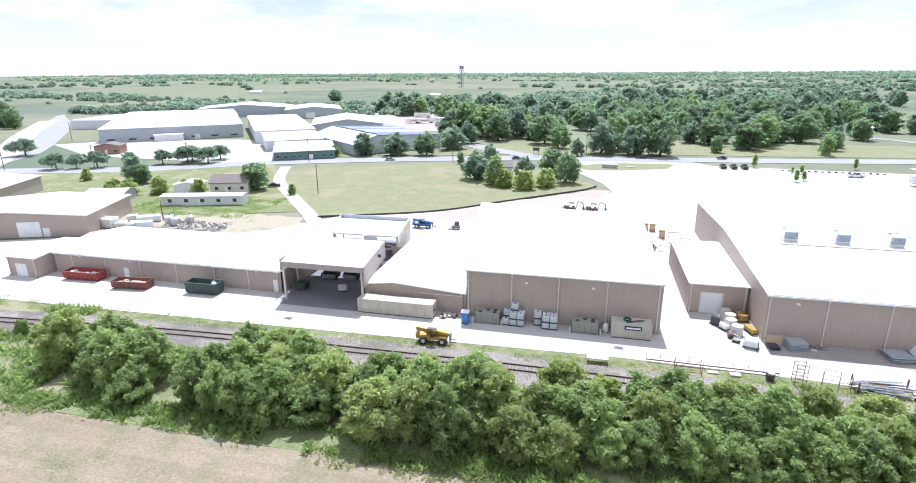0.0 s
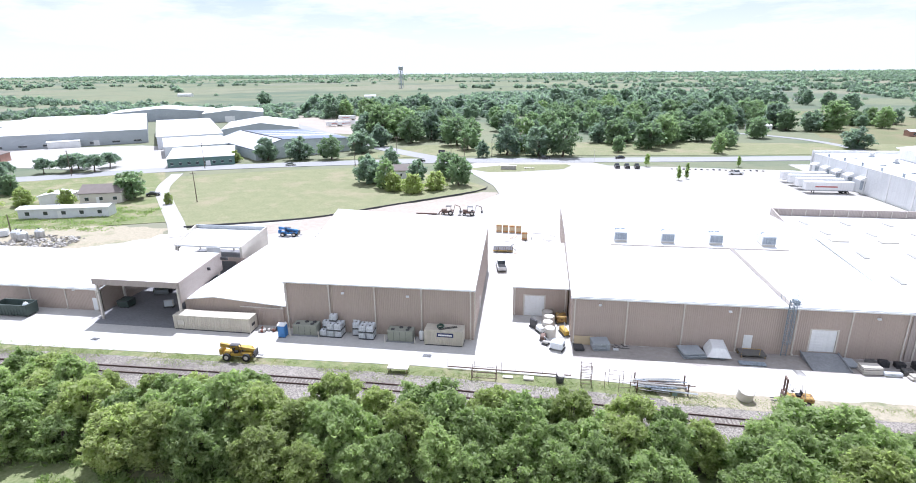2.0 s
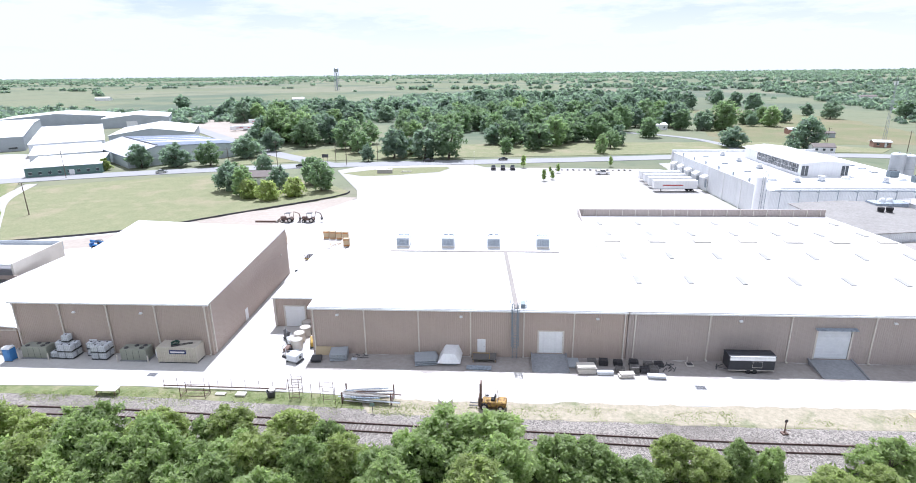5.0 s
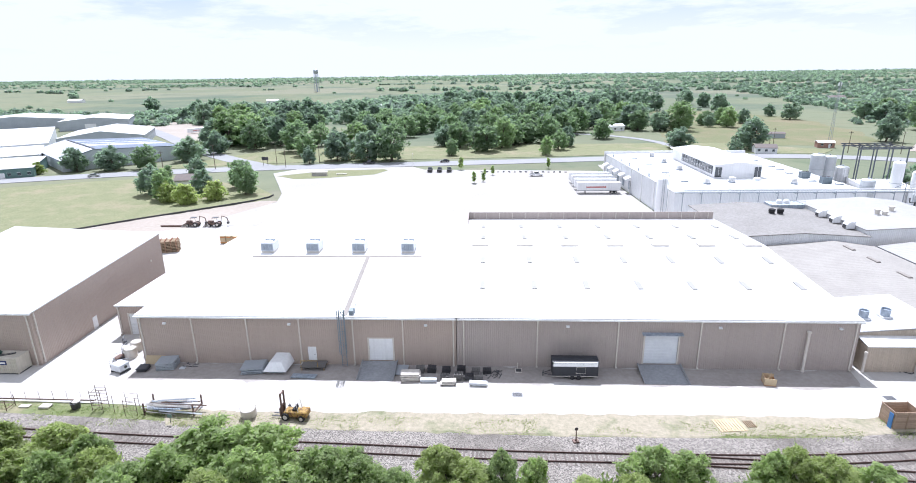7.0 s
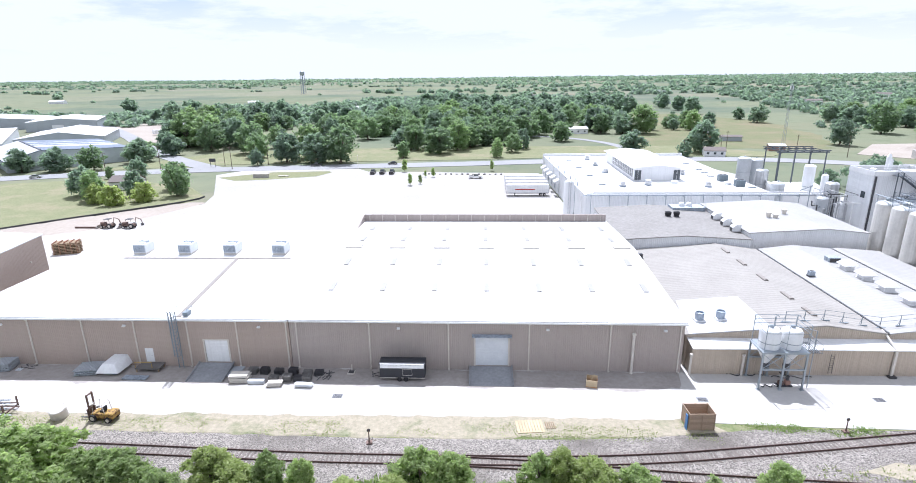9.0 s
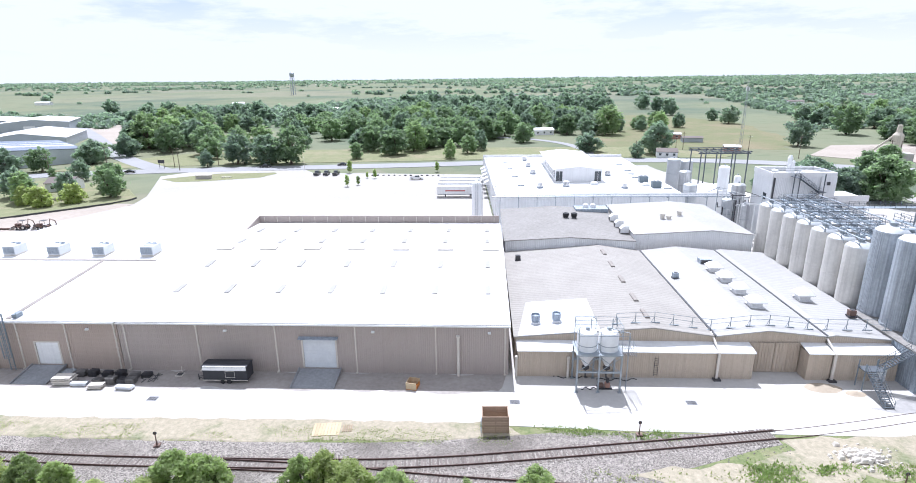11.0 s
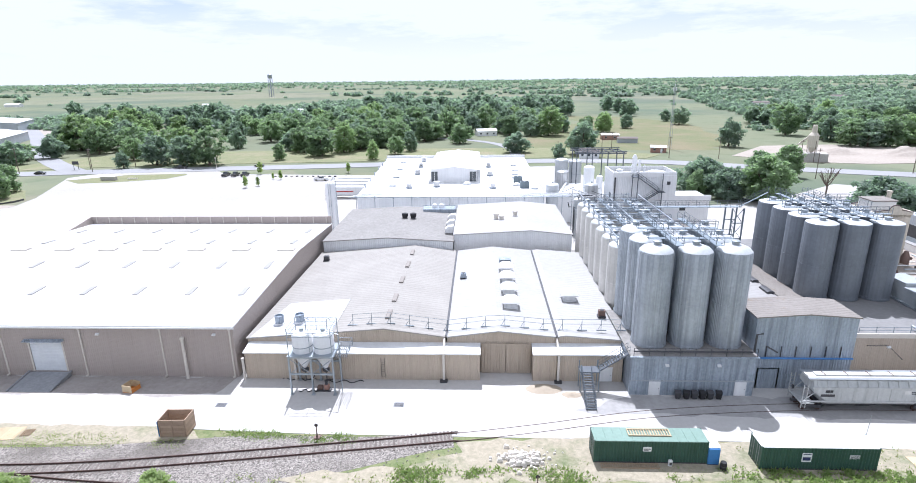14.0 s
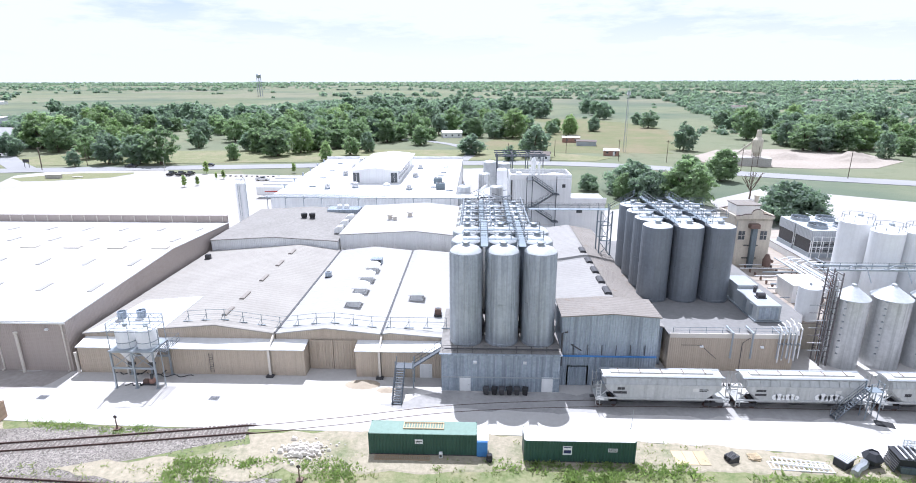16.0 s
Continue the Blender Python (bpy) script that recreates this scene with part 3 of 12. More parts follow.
def thing(name, label, category, x=0.0, y=0.0, z=0.0, rz=0.0, group="", kind=""):
    ob = new(name)
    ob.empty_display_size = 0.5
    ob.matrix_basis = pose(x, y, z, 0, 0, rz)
    PLACE[ob] = ob.matrix_basis.copy()
    return tagged(ob, label, category, group, kind)


def part(name, geo, mat, parent, label="", smooth=False, world=False):
    """One mesh under a thing or a part. world: its vertices are given in the world's metres."""
    ob = new(name, geo if isinstance(geo, bpy.types.Mesh) else geo.mesh(name, mat, smooth))
    ob.parent = parent
    if world:
        ob.matrix_parent_inverse = PLACE[parent].inverted()
        PLACE[ob] = Matrix.Identity(4)
    else:
        PLACE[ob] = PLACE[parent].copy()
    return tagged(ob, label)


def solid(name, geo, mat, label, category, kind="", group="", smooth=False):
    ob = new(name, geo.mesh(name, mat, smooth))
    PLACE[ob] = Matrix.Identity(4)
    return tagged(ob, label, category, group, kind)

# ---- ground ----
def smooth(a, b, x):
    t = max(0.0, min(1.0, (x - a) / (b - a)))
    return t * t * (3 - 2 * t)


def land(x, y):
    """Height of the open country: flat round the works, rolling and rising far off."""
    d = math.hypot((x - 60) * 0.8, max(0.0, y - 120) if y > 120 else (y - 120) * 0.8)
    far = smooth(480, 1300, d)
    roll = noise.noise(Vector((x / 420, y / 300, 0.3))) * 5 + noise.noise(Vector((x / 1100, y / 800, 4.1))) * 7
    return far * (roll * (0.75 - 0.45 * smooth(1400, 3500, d)) * smooth(500, 2200, d) + 4.0 + 9 * max(0.0, (d - 600) / 4200)) - 0.12


def stops(lo, hi, fine_lo, fine_hi, step):
    out, v, s = [], fine_lo, step
    while v > lo:
        out.append(v)
        v, s = v - s, s * 1.13
    out = [lo] + out[::-1]
    v = fine_lo + step
    while v < fine_hi:
        out.append(v)
        v += step
    s = step
    while v < hi:
        out.append(v)
        v, s = v + s, s * 1.13
    return out + [hi]


gx, gy = stops(-4700, 4700, -300, 400, 50), stops(-4700, 4700, -50, 700, 40)
country = Geo()
country.v = [(x, y, land(x, y)) for y in gy for x in gx]
country.f = [(j * len(gx) + i, j * len(gx) + i + 1, (j + 1) * len(gx) + i + 1, (j + 1) * len(gx) + i) for j in range(len(gy) - 1) for i in range(len(gx) - 1)]
solid("ground", country, M_COUNTRY, "rolling green and dry pasture reaching to the horizon", "ground", "structure", smooth=True)


def sheet(name, poly, top, mat, label, category, ragged=0.0):
    if ragged:
        fine = []
        for (xa, ya), (xb, yb) in zip(poly, poly[1:] + poly[:1]):
            n = max(1, int(math.hypot(xb - xa, yb - ya) / 1.2))
            for k in range(n):
                x, y = xa + (xb - xa) * k / n, ya + (yb - ya) * k / n
                q = 0.4 / max(1.0, ragged)
                fine.append((x + ragged * noise.noise(Vector((x * q, y * q, 2.0))), y + ragged * noise.noise(Vector((x * q, y * q, 7.0)))))
        n = len(fine)
        out = []
        for i, (x, y) in enumerate(fine):
            (xa, ya), (xb, yb) = fine[i - 1], fine[(i + 1) % n]
            d = math.hypot(xb - xa, yb - ya) or 1.0
            out.append((x + 1.2 * (yb - ya) / d, y - 1.2 * (xb - xa) / d, top - 0.35))
        g = Geo().add(out + [(x, y, top) for x, y in fine], [tuple(range(n, 2 * n))] + [(i, (i + 1) % n, n + (i + 1) % n, n + i) for i in range(n)])
        return solid(name, g, mat, label, category, "structure")
    return solid(name, Geo().prism(poly, -0.3, top), mat, label, category, "structure")


def strip(line, width, z0, z1):
    """A ribbon of the given width along a line of (x, y)."""
    g, pts = Geo(), [Vector(p) for p in line]
    ring = []
    for i, p in enumerate(pts):
        d = (pts[min(i + 1, len(pts) - 1)] - pts[max(i - 1, 0)]).normalized()
        s = Vector((-d.y, d.x)) * width / 2
        ring.append([(*(p - s), z0), (*(p + s), z0), (*(p + s), z1), (*(p - s), z1)])
    for a in ring:
        g.v += a
    for i in range(len(ring) - 1):
        o = 4 * i
        g.f += [(o + k, o + (k + 1) % 4, o + 4 + (k + 1) % 4, o + 4 + k) for k in range(4)]
    g.f += [(0, 3, 2, 1), tuple(len(g.v) - 4 + k for k in range(4))]
    g.f = [q[::-1] for q in g.f]
    return g


def curve(pts, step=2.0):
    """A smooth line through points (Catmull-Rom)."""
    p = [Vector(q) for q in pts]
    p = [2 * p[0] - p[1]] + p + [2 * p[-1] - p[-2]]
    out = []
    for i in range(1, len(p) - 2):
        n = max(1, int((p[i + 1] - p[i]).length / step))
        for k in range(n):
            t = k / n
            out.append(0.5 * (2 * p[i] + (p[i + 1] - p[i - 1]) * t + (2 * p[i - 1] - 5 * p[i] + 4 * p[i + 1] - p[i + 2]) * t * t
                              + (3 * p[i] - p[i - 1] - 3 * p[i + 1] + p[i + 2]) * t ** 3))
    return out + [p[-2]]


sheet("field_near", [(-300, -120), (300, -120), (300, 47), (120, 47), (-20, 46), (-300, 45)], -0.06, M_HAY, "mown straw-coloured hay field with cut swaths", "field", 1.6)
sheet("verge", [(-300, 45), (-20, 46), (300, 47), (300, 78), (-300, 78)], -0.05, M_VERGE, "patchy green and dry grass beside the railway", "grass")
sheet("yard", [(-150, 78), (-108.7, 72.6), (-81, 73.1), (-57, 73.6), (-36, 74.2), (-17, 74.9), (5, 75.6), (31, 75.0), (47, 73.6), (70, 73.9), (92, 74.3), (125, 74.3),
               (146, 73.4), (196, 73.0), (209, 72.3), (240, 69.9), (330, 64), (330, 165), (-60, 165), (-75, 135), (-120, 112), (-150, 100)],
      0.0, M_CONC, "pale sunlit concrete yard with fine stains", "yard")
sheet("parking_lot", [(-5.4, 164), (132, 164), (128, 252), (52, 258), (46, 266), (-6, 262), (-14, 250), (5, 208), (8.3, 194)], 0.03, M_LOT, "wide pale gravel parking lot", "parking lot")
sheet("lawn", [(-130, 212), (-118, 188), (-99.3, 166), (-76, 142), (-45.3, 154.7), (-25.3, 173.1), (1, 197), (2, 206), (-11.4, 222), (-54.1, 243), (-90, 232)], 0.05, M_GRASS, "large mown lawn with dry patches beside the road", "lawn", 0.8)
sheet("island", [(-10.2, 243.5), (0.4, 236), (12, 238), (32, 246), (36, 256), (34, 259.5), (9, 257)], 0.06, M_GRASS, "curved grass island between road and parking lot", "lawn")
ROAD_LINE = curve([(-420, 120), (-330, 152), (-258, 180), (-194, 199), (-146, 227), (-87, 249), (-32, 263), (24, 271), (90, 279), (150, 288), (210, 292), (258, 284), (306, 262), (372, 237), (520, 190)], 6)
solid("road", strip(ROAD_LINE, 13, -0.3, 0.08), M_ROAD, "pale two-lane asphalt road with worn edges", "road", "structure")
solid("side_road", strip(curve([(-18, 262), (-60, 300), (-102, 346), (-180, 440), (-330, 610)], 8), 10, -0.3, 0.10), M_ROAD, "pale side road running off between trees", "road", "structure")
solid("driveway", strip(curve([(-132, 219), (-118, 190), (-100, 167), (-80, 143), (-72, 132)], 5), 4.6, -0.3, 0.07), M_LOT, "white gravel driveway beside the lawn", "driveway", "structure")
sheet("meadow", [(188, 345), (240, 332), (300, 330), (330, 400), (345, 520), (300, 600), (230, 610), (262, 540), (210, 440)], -0.02, M_MEADOW, "open dry meadow of tan and green grass", "meadow", 6.0)
solid("west_road", strip(curve([(-262, 178), (-276, 200), (-330, 254), (-385, 308), (-470, 398)], 8), 14, -0.3, 0.10), M_LOT, "wide pale street running off past the far factory", "road", "structure")
# Stained strip as wide as the hall's shadow, which its colour deepens.
sheet("stained_apron", [(28, 81.3), (131, 81.3), (131.6, 85.98), (28, 85.98)], 0.005, M_APRON, "brown-stained concrete, darkened along the main hall's shadow strip", "yard", 0.9)
# This sheet paints the tank and wagon shadow onto the yard.
sheet("stained_apron", [(178, 78.4), (210, 77.6), (250, 77.0), (330, 75.0), (330, 82.2), (186, 82.3)], 0.005, M_APRON_SHADE, "concrete in front of the tanks, darkened as if in their shadow", "yard", 0.9)
sheet("works_yard", [(183, 163), (300, 163), (262, 200), (232, 190), (222, 215), (206, 262), (205, 276), (132, 268), (131, 250), (183, 250)], 0.012, M_LOT, "pale concrete yard between the halls and the road", "yard", 0.8)
solid("farm_drive", strip(curve([(182, 300), (186, 330), (176, 368), (150, 396), (120, 402)], 5), 6, -0.3, 0.06), M_ROAD, "pale drive running off between houses", "driveway", "structure")

# ---- railway ----
MAIN_LINE = curve([(-200, 58), (-150, 61.5), (-100, 65), (-65, 67.8), (-34, 68.8), (0, 69.2), (20, 68.6), (40, 67.6), (64, 66.8), (84, 66.1), (101, 66.1), (115, 66.4),
                   (124, 67.1), (131, 68), (147, 70.4), (163, 73.0), (174, 75.2), (188, 78.3), (206, 80.0), (225, 80.3), (300, 80.3)], 1.0)
SPUR_LINE = curve([(93, 66.05), (104, 65.75), (114, 65.1), (123, 64.2), (137, 63.3), (152, 62.6), (170, 62.2)], 1.0)
IN_BED = [p for p in MAIN_LINE if p.x < 163.2]

bed = Geo()
for line, drop in ((IN_BED, 0.0), (SPUR_LINE, 0.022)):
    ps, ring = line[::3] + [line[-1]], []
    for i, p in enumerate(ps):
        d = (ps[min(i + 1, len(ps) - 1)] - ps[max(i - 1, 0)]).normalized()
        s = Vector((-d.y, d.x))
        near, away = (1 - 0.6 * smooth(148, 163, p.x), 1 - 0.66 * smooth(136, 158, p.x)) if drop == 0 else (1, 1 - 0.3 * smooth(140, 165, p.x))
        ring.append([(*(p + s * w * (near if w < 0 else away)), z - drop) for w, z in ((-4.6 - 0.7 * noise.noise(Vector((i * 0.5, 1, 0))), -0.3), (-4.2, -0.035), (-1.9, 0.03), (1.9, 0.03), (3.9, -0.03), (4.3 + 0.8 * noise.noise(Vector((i * 0.5, 7, 0))), -0.3))])
    o = len(bed.v)
    for r in ring:
        bed.v += r
    bed.f += [(o + 6 * i + k, o + 6 * i + 6 + k, o + 6 * i + 7 + k, o + 6 * i + k + 1) for i in range(len(ring) - 1) for k in range(5)]
solid("ballast_bed", bed, M_BALLAST, "grey crushed stone ballast under the railway", "ballast", "structure")

rng = random.Random(4)
stones = Geo()
for p in [q for q in IN_BED if q.x > 20]:
    for _ in range(26):
        x, y, s = p.x + rng.uniform(-0.6, 0.6), p.y + min(rng.gauss(0, 2.1), 4.0 - 2.8 * smooth(136, 158, p.x)), rng.uniform(0.05, 0.13)
        z = 0.02 - 0.012 * abs(y - p.y)
        a = rng.uniform(0, 6)
        c, n = math.cos(a) * s, math.sin(a) * s
        stones.add([(x + c, y + n, z), (x - n, y + c, z), (x - c, y - n, z), (x + n, y - c, z), (x + rng.uniform(-s, s) / 2, y, z + s * 0.9)],
                   [(0, 1, 4), (1, 2, 4), (2, 3, 4), (3, 0, 4)])
solid("ballast_stones", stones, M_STONE, "loose grey ballast stones along the track", "stones", "stuff")


def rails(line, label, embedded_from=1e9):
    track = thing("railway_track", label, "railway track", line[0].x, line[0].y, kind="structure")
    for side in (-0.75, 0.75):
        g, ring = Geo(), []
        for i, p in enumerate(line):
            d = (line[min(i + 1, len(line) - 1)] - line[max(i - 1, 0)]).normalized()
            s = Vector((-d.y, d.x))
            z = 0.0 if p.x < embedded_from else -0.20
            prof = ((-0.075, 0.06), (0.075, 0.06), (0.02, 0.1), (0.036, 0.21), (0.036, 0.235), (-0.036, 0.235), (-0.036, 0.21), (-0.02, 0.1))
            ring.append([(*(p + s * (side + w)), h + z) for w, h in prof])
        for r in ring:
            g.v += r
        g.f = [(8 * i + k, 8 * i + (k + 1) % 8, 8 * i + 8 + (k + 1) % 8, 8 * i + 8 + k) for i in range(len(ring) - 1) for k in range(8)]
        part("rail", g, M_RAIL, track, "rusty steel rail", world=True)
    return track


main_track = rails(MAIN_LINE, "rusty single railway track on weathered wooden sleepers", 163.2)
spur_track = rails(SPUR_LINE, "rusty spur track leaving the main track")


def tree_sleepers(track, line, x0, x1, mesh):
    """Sleepers of their own along one stretch of a track."""
    last = None
    for i, p in enumerate(line):
        if not x0 <= p.x <= x1:
            continue
        d = (line[min(i + 1, len(line) - 1)] - line[max(i - 1, 0)]).normalized()
        for k in (0.0, 0.5):
            q = p + d * k
            ob = new("sleeper", mesh)
            ob.parent = track
            w = Matrix.Translation((q.x, q.y, 0.0)) @ Matrix.Rotation(math.atan2(d.y, d.x) + rng.uniform(-0.03, 0.03), 4, "Z")
            ob.matrix_basis = PLACE[track].inverted() @ w @ Matrix.Translation((0, rng.uniform(-0.1, 0.1), rng.uniform(-0.015, 0.015)))

# ---- buildings of the works ----
def gable_x(name, label, x0, x1, y0, y1, eave, ridge_y, ridge_z, wall_mat, roof_mat, back=None, holes=(), lap=0.25):
    """A shed whose ridge runs along x; holes go through the front wall."""
    b = thing(name, label, "building", (x0 + x1) / 2, (y0 + y1) / 2)
    back = eave if back is None else back
    t = 0.3
    part("wall", Geo().wall_x(x0, x1, y0, y0 + t, 0, eave, holes), wall_mat, b, world=True)
    part("wall", Geo().box(x0, y1 - t, 0, x1, y1, back), wall_mat, b, world=True)
    for xa in (x0, x1 - t):
        part("wall", Geo().along_x([(y0 + t, 0), (y1 - t, 0), (y1 - t, back - 0.02), (ridge_y, ridge_z - 0.02), (y0 + t, eave - 0.02)], xa, xa + t), wall_mat, b, world=True)
    f = (ridge_z - eave) / (ridge_y - y0)
    k = (ridge_z - back) / (y1 - ridge_y)
    part("roof", Geo().along_x([(y0 - lap, eave - lap * f), (ridge_y, ridge_z), (y1 + lap, back - lap * k), (y1 + lap, back - lap * k + 0.18),
                                (ridge_y, ridge_z + 0.18), (y0 - lap, eave - lap * f + 0.18)], x0 - lap, x1 + lap), roof_mat, b, world=True)
    return b


def gable_y(name, label, x0, x1, y0, y1, eave, ridge_x, ridge_z, wall_mat, roof_mat, right=None, holes=(), lap=0.2, z0=0.0):
    """A shed whose ridge runs along y."""
    b = thing(name, label, "building", (x0 + x1) / 2, (y0 + y1) / 2, z0)
    right = eave if right is None else right
    t = 0.3
    low = min(eave, right)
    g = Geo().wall_x(x0, x1, y0, y0 + t, z0, low, holes)
    g.along_y([(x0, low), (x1, low), (x1, right), (ridge_x, ridge_z), (x0, eave)], y0, y0 + t)
    part("wall", g, wall_mat, b, world=True)
    part("wall", Geo().along_y([(x0, z0), (x1, z0), (x1, right), (ridge_x, ridge_z), (x0, eave)], y1 - t, y1), wall_mat, b, world=True)
    part("wall", Geo().box(x0, y0 + t, z0, x0 + t, y1 - t, eave), wall_mat, b, world=True)
    part("wall", Geo().box(x1 - t, y0 + t, z0, x1, y1 - t, right), wall_mat, b, world=True)
    f = (ridge_z - eave) / (ridge_x - x0)
    k = (ridge_z - right) / (x1 - ridge_x)
    part("roof", Geo().along_y([(x0 - lap, eave - lap * f), (ridge_x, ridge_z), (x1 + lap, right - lap * k), (x1 + lap, right - lap * k + 0.16),
                                (ridge_x, ridge_z + 0.16), (x0 - lap, eave - lap * f + 0.16)], y0 - lap, y1 + lap), roof_mat, b, world=True)
    return b


def flat_block(name, label, poly, top, wall_mat, roof_mat, z0=0.0, parapet=0.0):
    b = thing(name, label, "building", sum(p[0] for p in poly) / len(poly), sum(p[1] for p in poly) / len(poly), z0)
    part("wall", Geo().prism(poly, z0, top), wall_mat, b, world=True)
    cx, cy = sum(p[0] for p in poly) / len(poly), sum(p[1] for p in poly) / len(poly)
    grow = [(x + (0.2 if x > cx else -0.2), y + (0.2 if y > cy else -0.2)) for x, y in poly]
    part("roof", Geo().prism(grow, top + 0.003, top + 0.2), roof_mat, b, world=True)
    return b


shed_a = gable_x("long_shed", "long low brown metal shed with a white roof", -109.7, -55.6, 87.1, 107, 4.35, 97, 5.6, M_BROWN, M_ROOF)
shed_a_end = gable_x("end_shed", "low brown metal office block at the end of the long shed", -117.2, -109.9, 83.2, 97, 4.05, 90, 4.6, M_BROWN, M_ROOF)
shed_b0 = gable_y("low_shed", "low brown metal shed with a white roof, behind a container", -38, -19.4, 85.5, 119.5, 3.95, -32.5, 4.65, M_BROWN, M_ROOF, right=3.6)
hall_b = thing("tall_hall", "tall brown metal hall with a white roof rising backwards", "building", -6, 105)
HB = [(-19.1, 84.8), (12.5, 84.6), (11.3, 120.8), (-24.5, 126.0)]
HB_TOP = (8.5, 8.5, 10.25, 10.15)
part("wall", Geo().add([(x, y, 0.0) for x, y in HB] + [(x, y, z) for (x, y), z in zip(HB, HB_TOP)], [(3, 2, 1, 0), (4, 5, 6, 7), (0, 1, 5, 4), (1, 2, 6, 5), (2, 3, 7, 6), (3, 0, 4, 7)]), M_BROWN, hall_b, world=True)
HB_OUT = [(-19.35, 84.55), (12.75, 84.35), (11.55, 121.05), (-24.75, 126.25)]
part("roof", Geo().add([(x, y, z + 0.003) for (x, y), z in zip(HB_OUT, HB_TOP)] + [(x, y, z + 0.2) for (x, y), z in zip(HB_OUT, HB_TOP)], [(3, 2, 1, 0), (4, 5, 6, 7), (0, 1, 5, 4), (1, 2, 6, 5), (2, 3, 7, 6), (3, 0, 4, 7)]), M_ROOF, hall_b, world=True)
annex = flat_block("annex", "low brown annex with a roller door", [(18.2, 95), (27.6, 95), (27.6, 121), (18.2, 121)], 5.2, M_BROWN, M_ROOF)
hall_c1 = gable_x("main_hall_west", "long brown metal hall with air handlers on a white roof", 27.8, 75.5, 86, 148.5, 7.75, 117, 9.2, M_BROWN, M_ROOF, back=7.8, holes=[(62.5, 66.2, 0.75, 4.4)])
hall_c2 = gable_x("main_hall_east", "long taupe metal hall with ridge vents on a white roof", 75.6, 132.2, 86, 139, 7.75, 115, 9.5, M_TAUPE, M_ROOFWORN, back=8.3, holes=[(102.6, 107.5, 0.7, 5.3)])
part("parapet", Geo().box(75.6, 139.02, 0, 132.2, 139.4, 10.1), M_TAUPE, hall_c2, world=True)
shed_d1 = gable_y("packing_shed_west", "low tan shed with a weathered grey metal roof", 133.2, 161.4, 88, 127.3, 5.0, 152.8, 6.6, M_TAN, M_ROOFCORR, right=5.4)
shed_d2 = gable_y("packing_shed_middle", "low tan shed with white roof hoods", 161.6, 176.8, 88, 127.3, 5.4, 168.8, 6.3, M_TAN, M_ROOFOLD, right=5.5)
shed_d3 = gable_y("packing_shed_east", "low tan shed with a pale metal roof", 177.0, 186.6, 88, 127.3, 5.5, 178.0, 5.7, M_TAN, M_ROOFOLD, right=5.0)
shed_h1 = gable_y("grey_roof_hall", "pale metal hall with a dark weathered roof", 133.2, 160.6, 128.2, 157, 7.3, 147, 8.1, M_WHITERIB, M_ROOFDARK)
shed_h2 = gable_y("white_gable_hall", "white metal hall with a low gable", 160.8, 185.6, 129.8, 157.5, 8.3, 177, 9.2, M_WHITERIB, M_ROOFOLD)
hall_w = flat_block("white_hall", "large white hall with a penthouse on its flat roof", [(132.4, 166), (184, 166), (184, 241), (129.0, 241)], 8.8, M_WHITERIB, M_ROOF)
pent = gable_y("penthouse", "white rooftop penthouse with a shallow gable", 151.0, 165.4, 187, 227, 13.0, 158.2, 13.8, M_WHITE, M_ROOF, z0=9.0, lap=0.9)
base_f = flat_block("silo_base", "galvanised metal base building under steel tanks", [(185.8, 82.5), (201.6, 82.5), (201.6, 97), (185.8, 97)], 5.4, M_GALV, M_ROOFDARK)
shed_g = gable_y("galvanised_shed", "tall galvanised metal shed with a rusted roof", 201.9, 214.7, 84.4, 90.2, 10.2, 208.4, 10.65, M_GALV, M_ROOFRUST)
block_i = flat_block("tan_block", "low tan block whose flat roof carries steel tanks", [(217.9, 89.0), (235.6, 89.0), (239.9, 96), (239.9, 135), (217.9, 135)], 5.6, M_TAN, M_TARROOF)

# ---- fittings of the halls ----
def downspout(b, x, y, top, mat=M_TRIM):
    g = Geo().box(x - 0.09, y - 0.16, 0.25, x + 0.09, y - 0.003, top, 0.02).box(x - 0.14, y - 0.24, top - 0.3, x + 0.14, y - 0.01, top + 0.04)
    g.box(x - 0.12, y - 0.5, 0.12, x + 0.12, y - 0.15, 0.3)
    part("downspout", g, mat, b, "pale downspout", world=True)


def gutter_x(b, x0, x1, y, z, mat=M_ROOF):
    part("gutter", Geo().along_x([(y - 0.42, z - 0.16), (y - 0.28, z - 0.2), (y - 0.26, z + 0.06), (y - 0.42, z + 0.06)], x0, x1), mat, b, "white eaves gutter", world=True)


def wall_lamp(b, x, y, z):
    part("wall_light", Geo().along_x([(y - 0.003, z - 0.12), (y - 0.003, z + 0.16), (y - 0.12, z + 0.16), (y - 0.34, z + 0.02), (y - 0.3, z - 0.12)], x - 0.22, x + 0.22), M_WHITE, b, "white wall light", world=True)


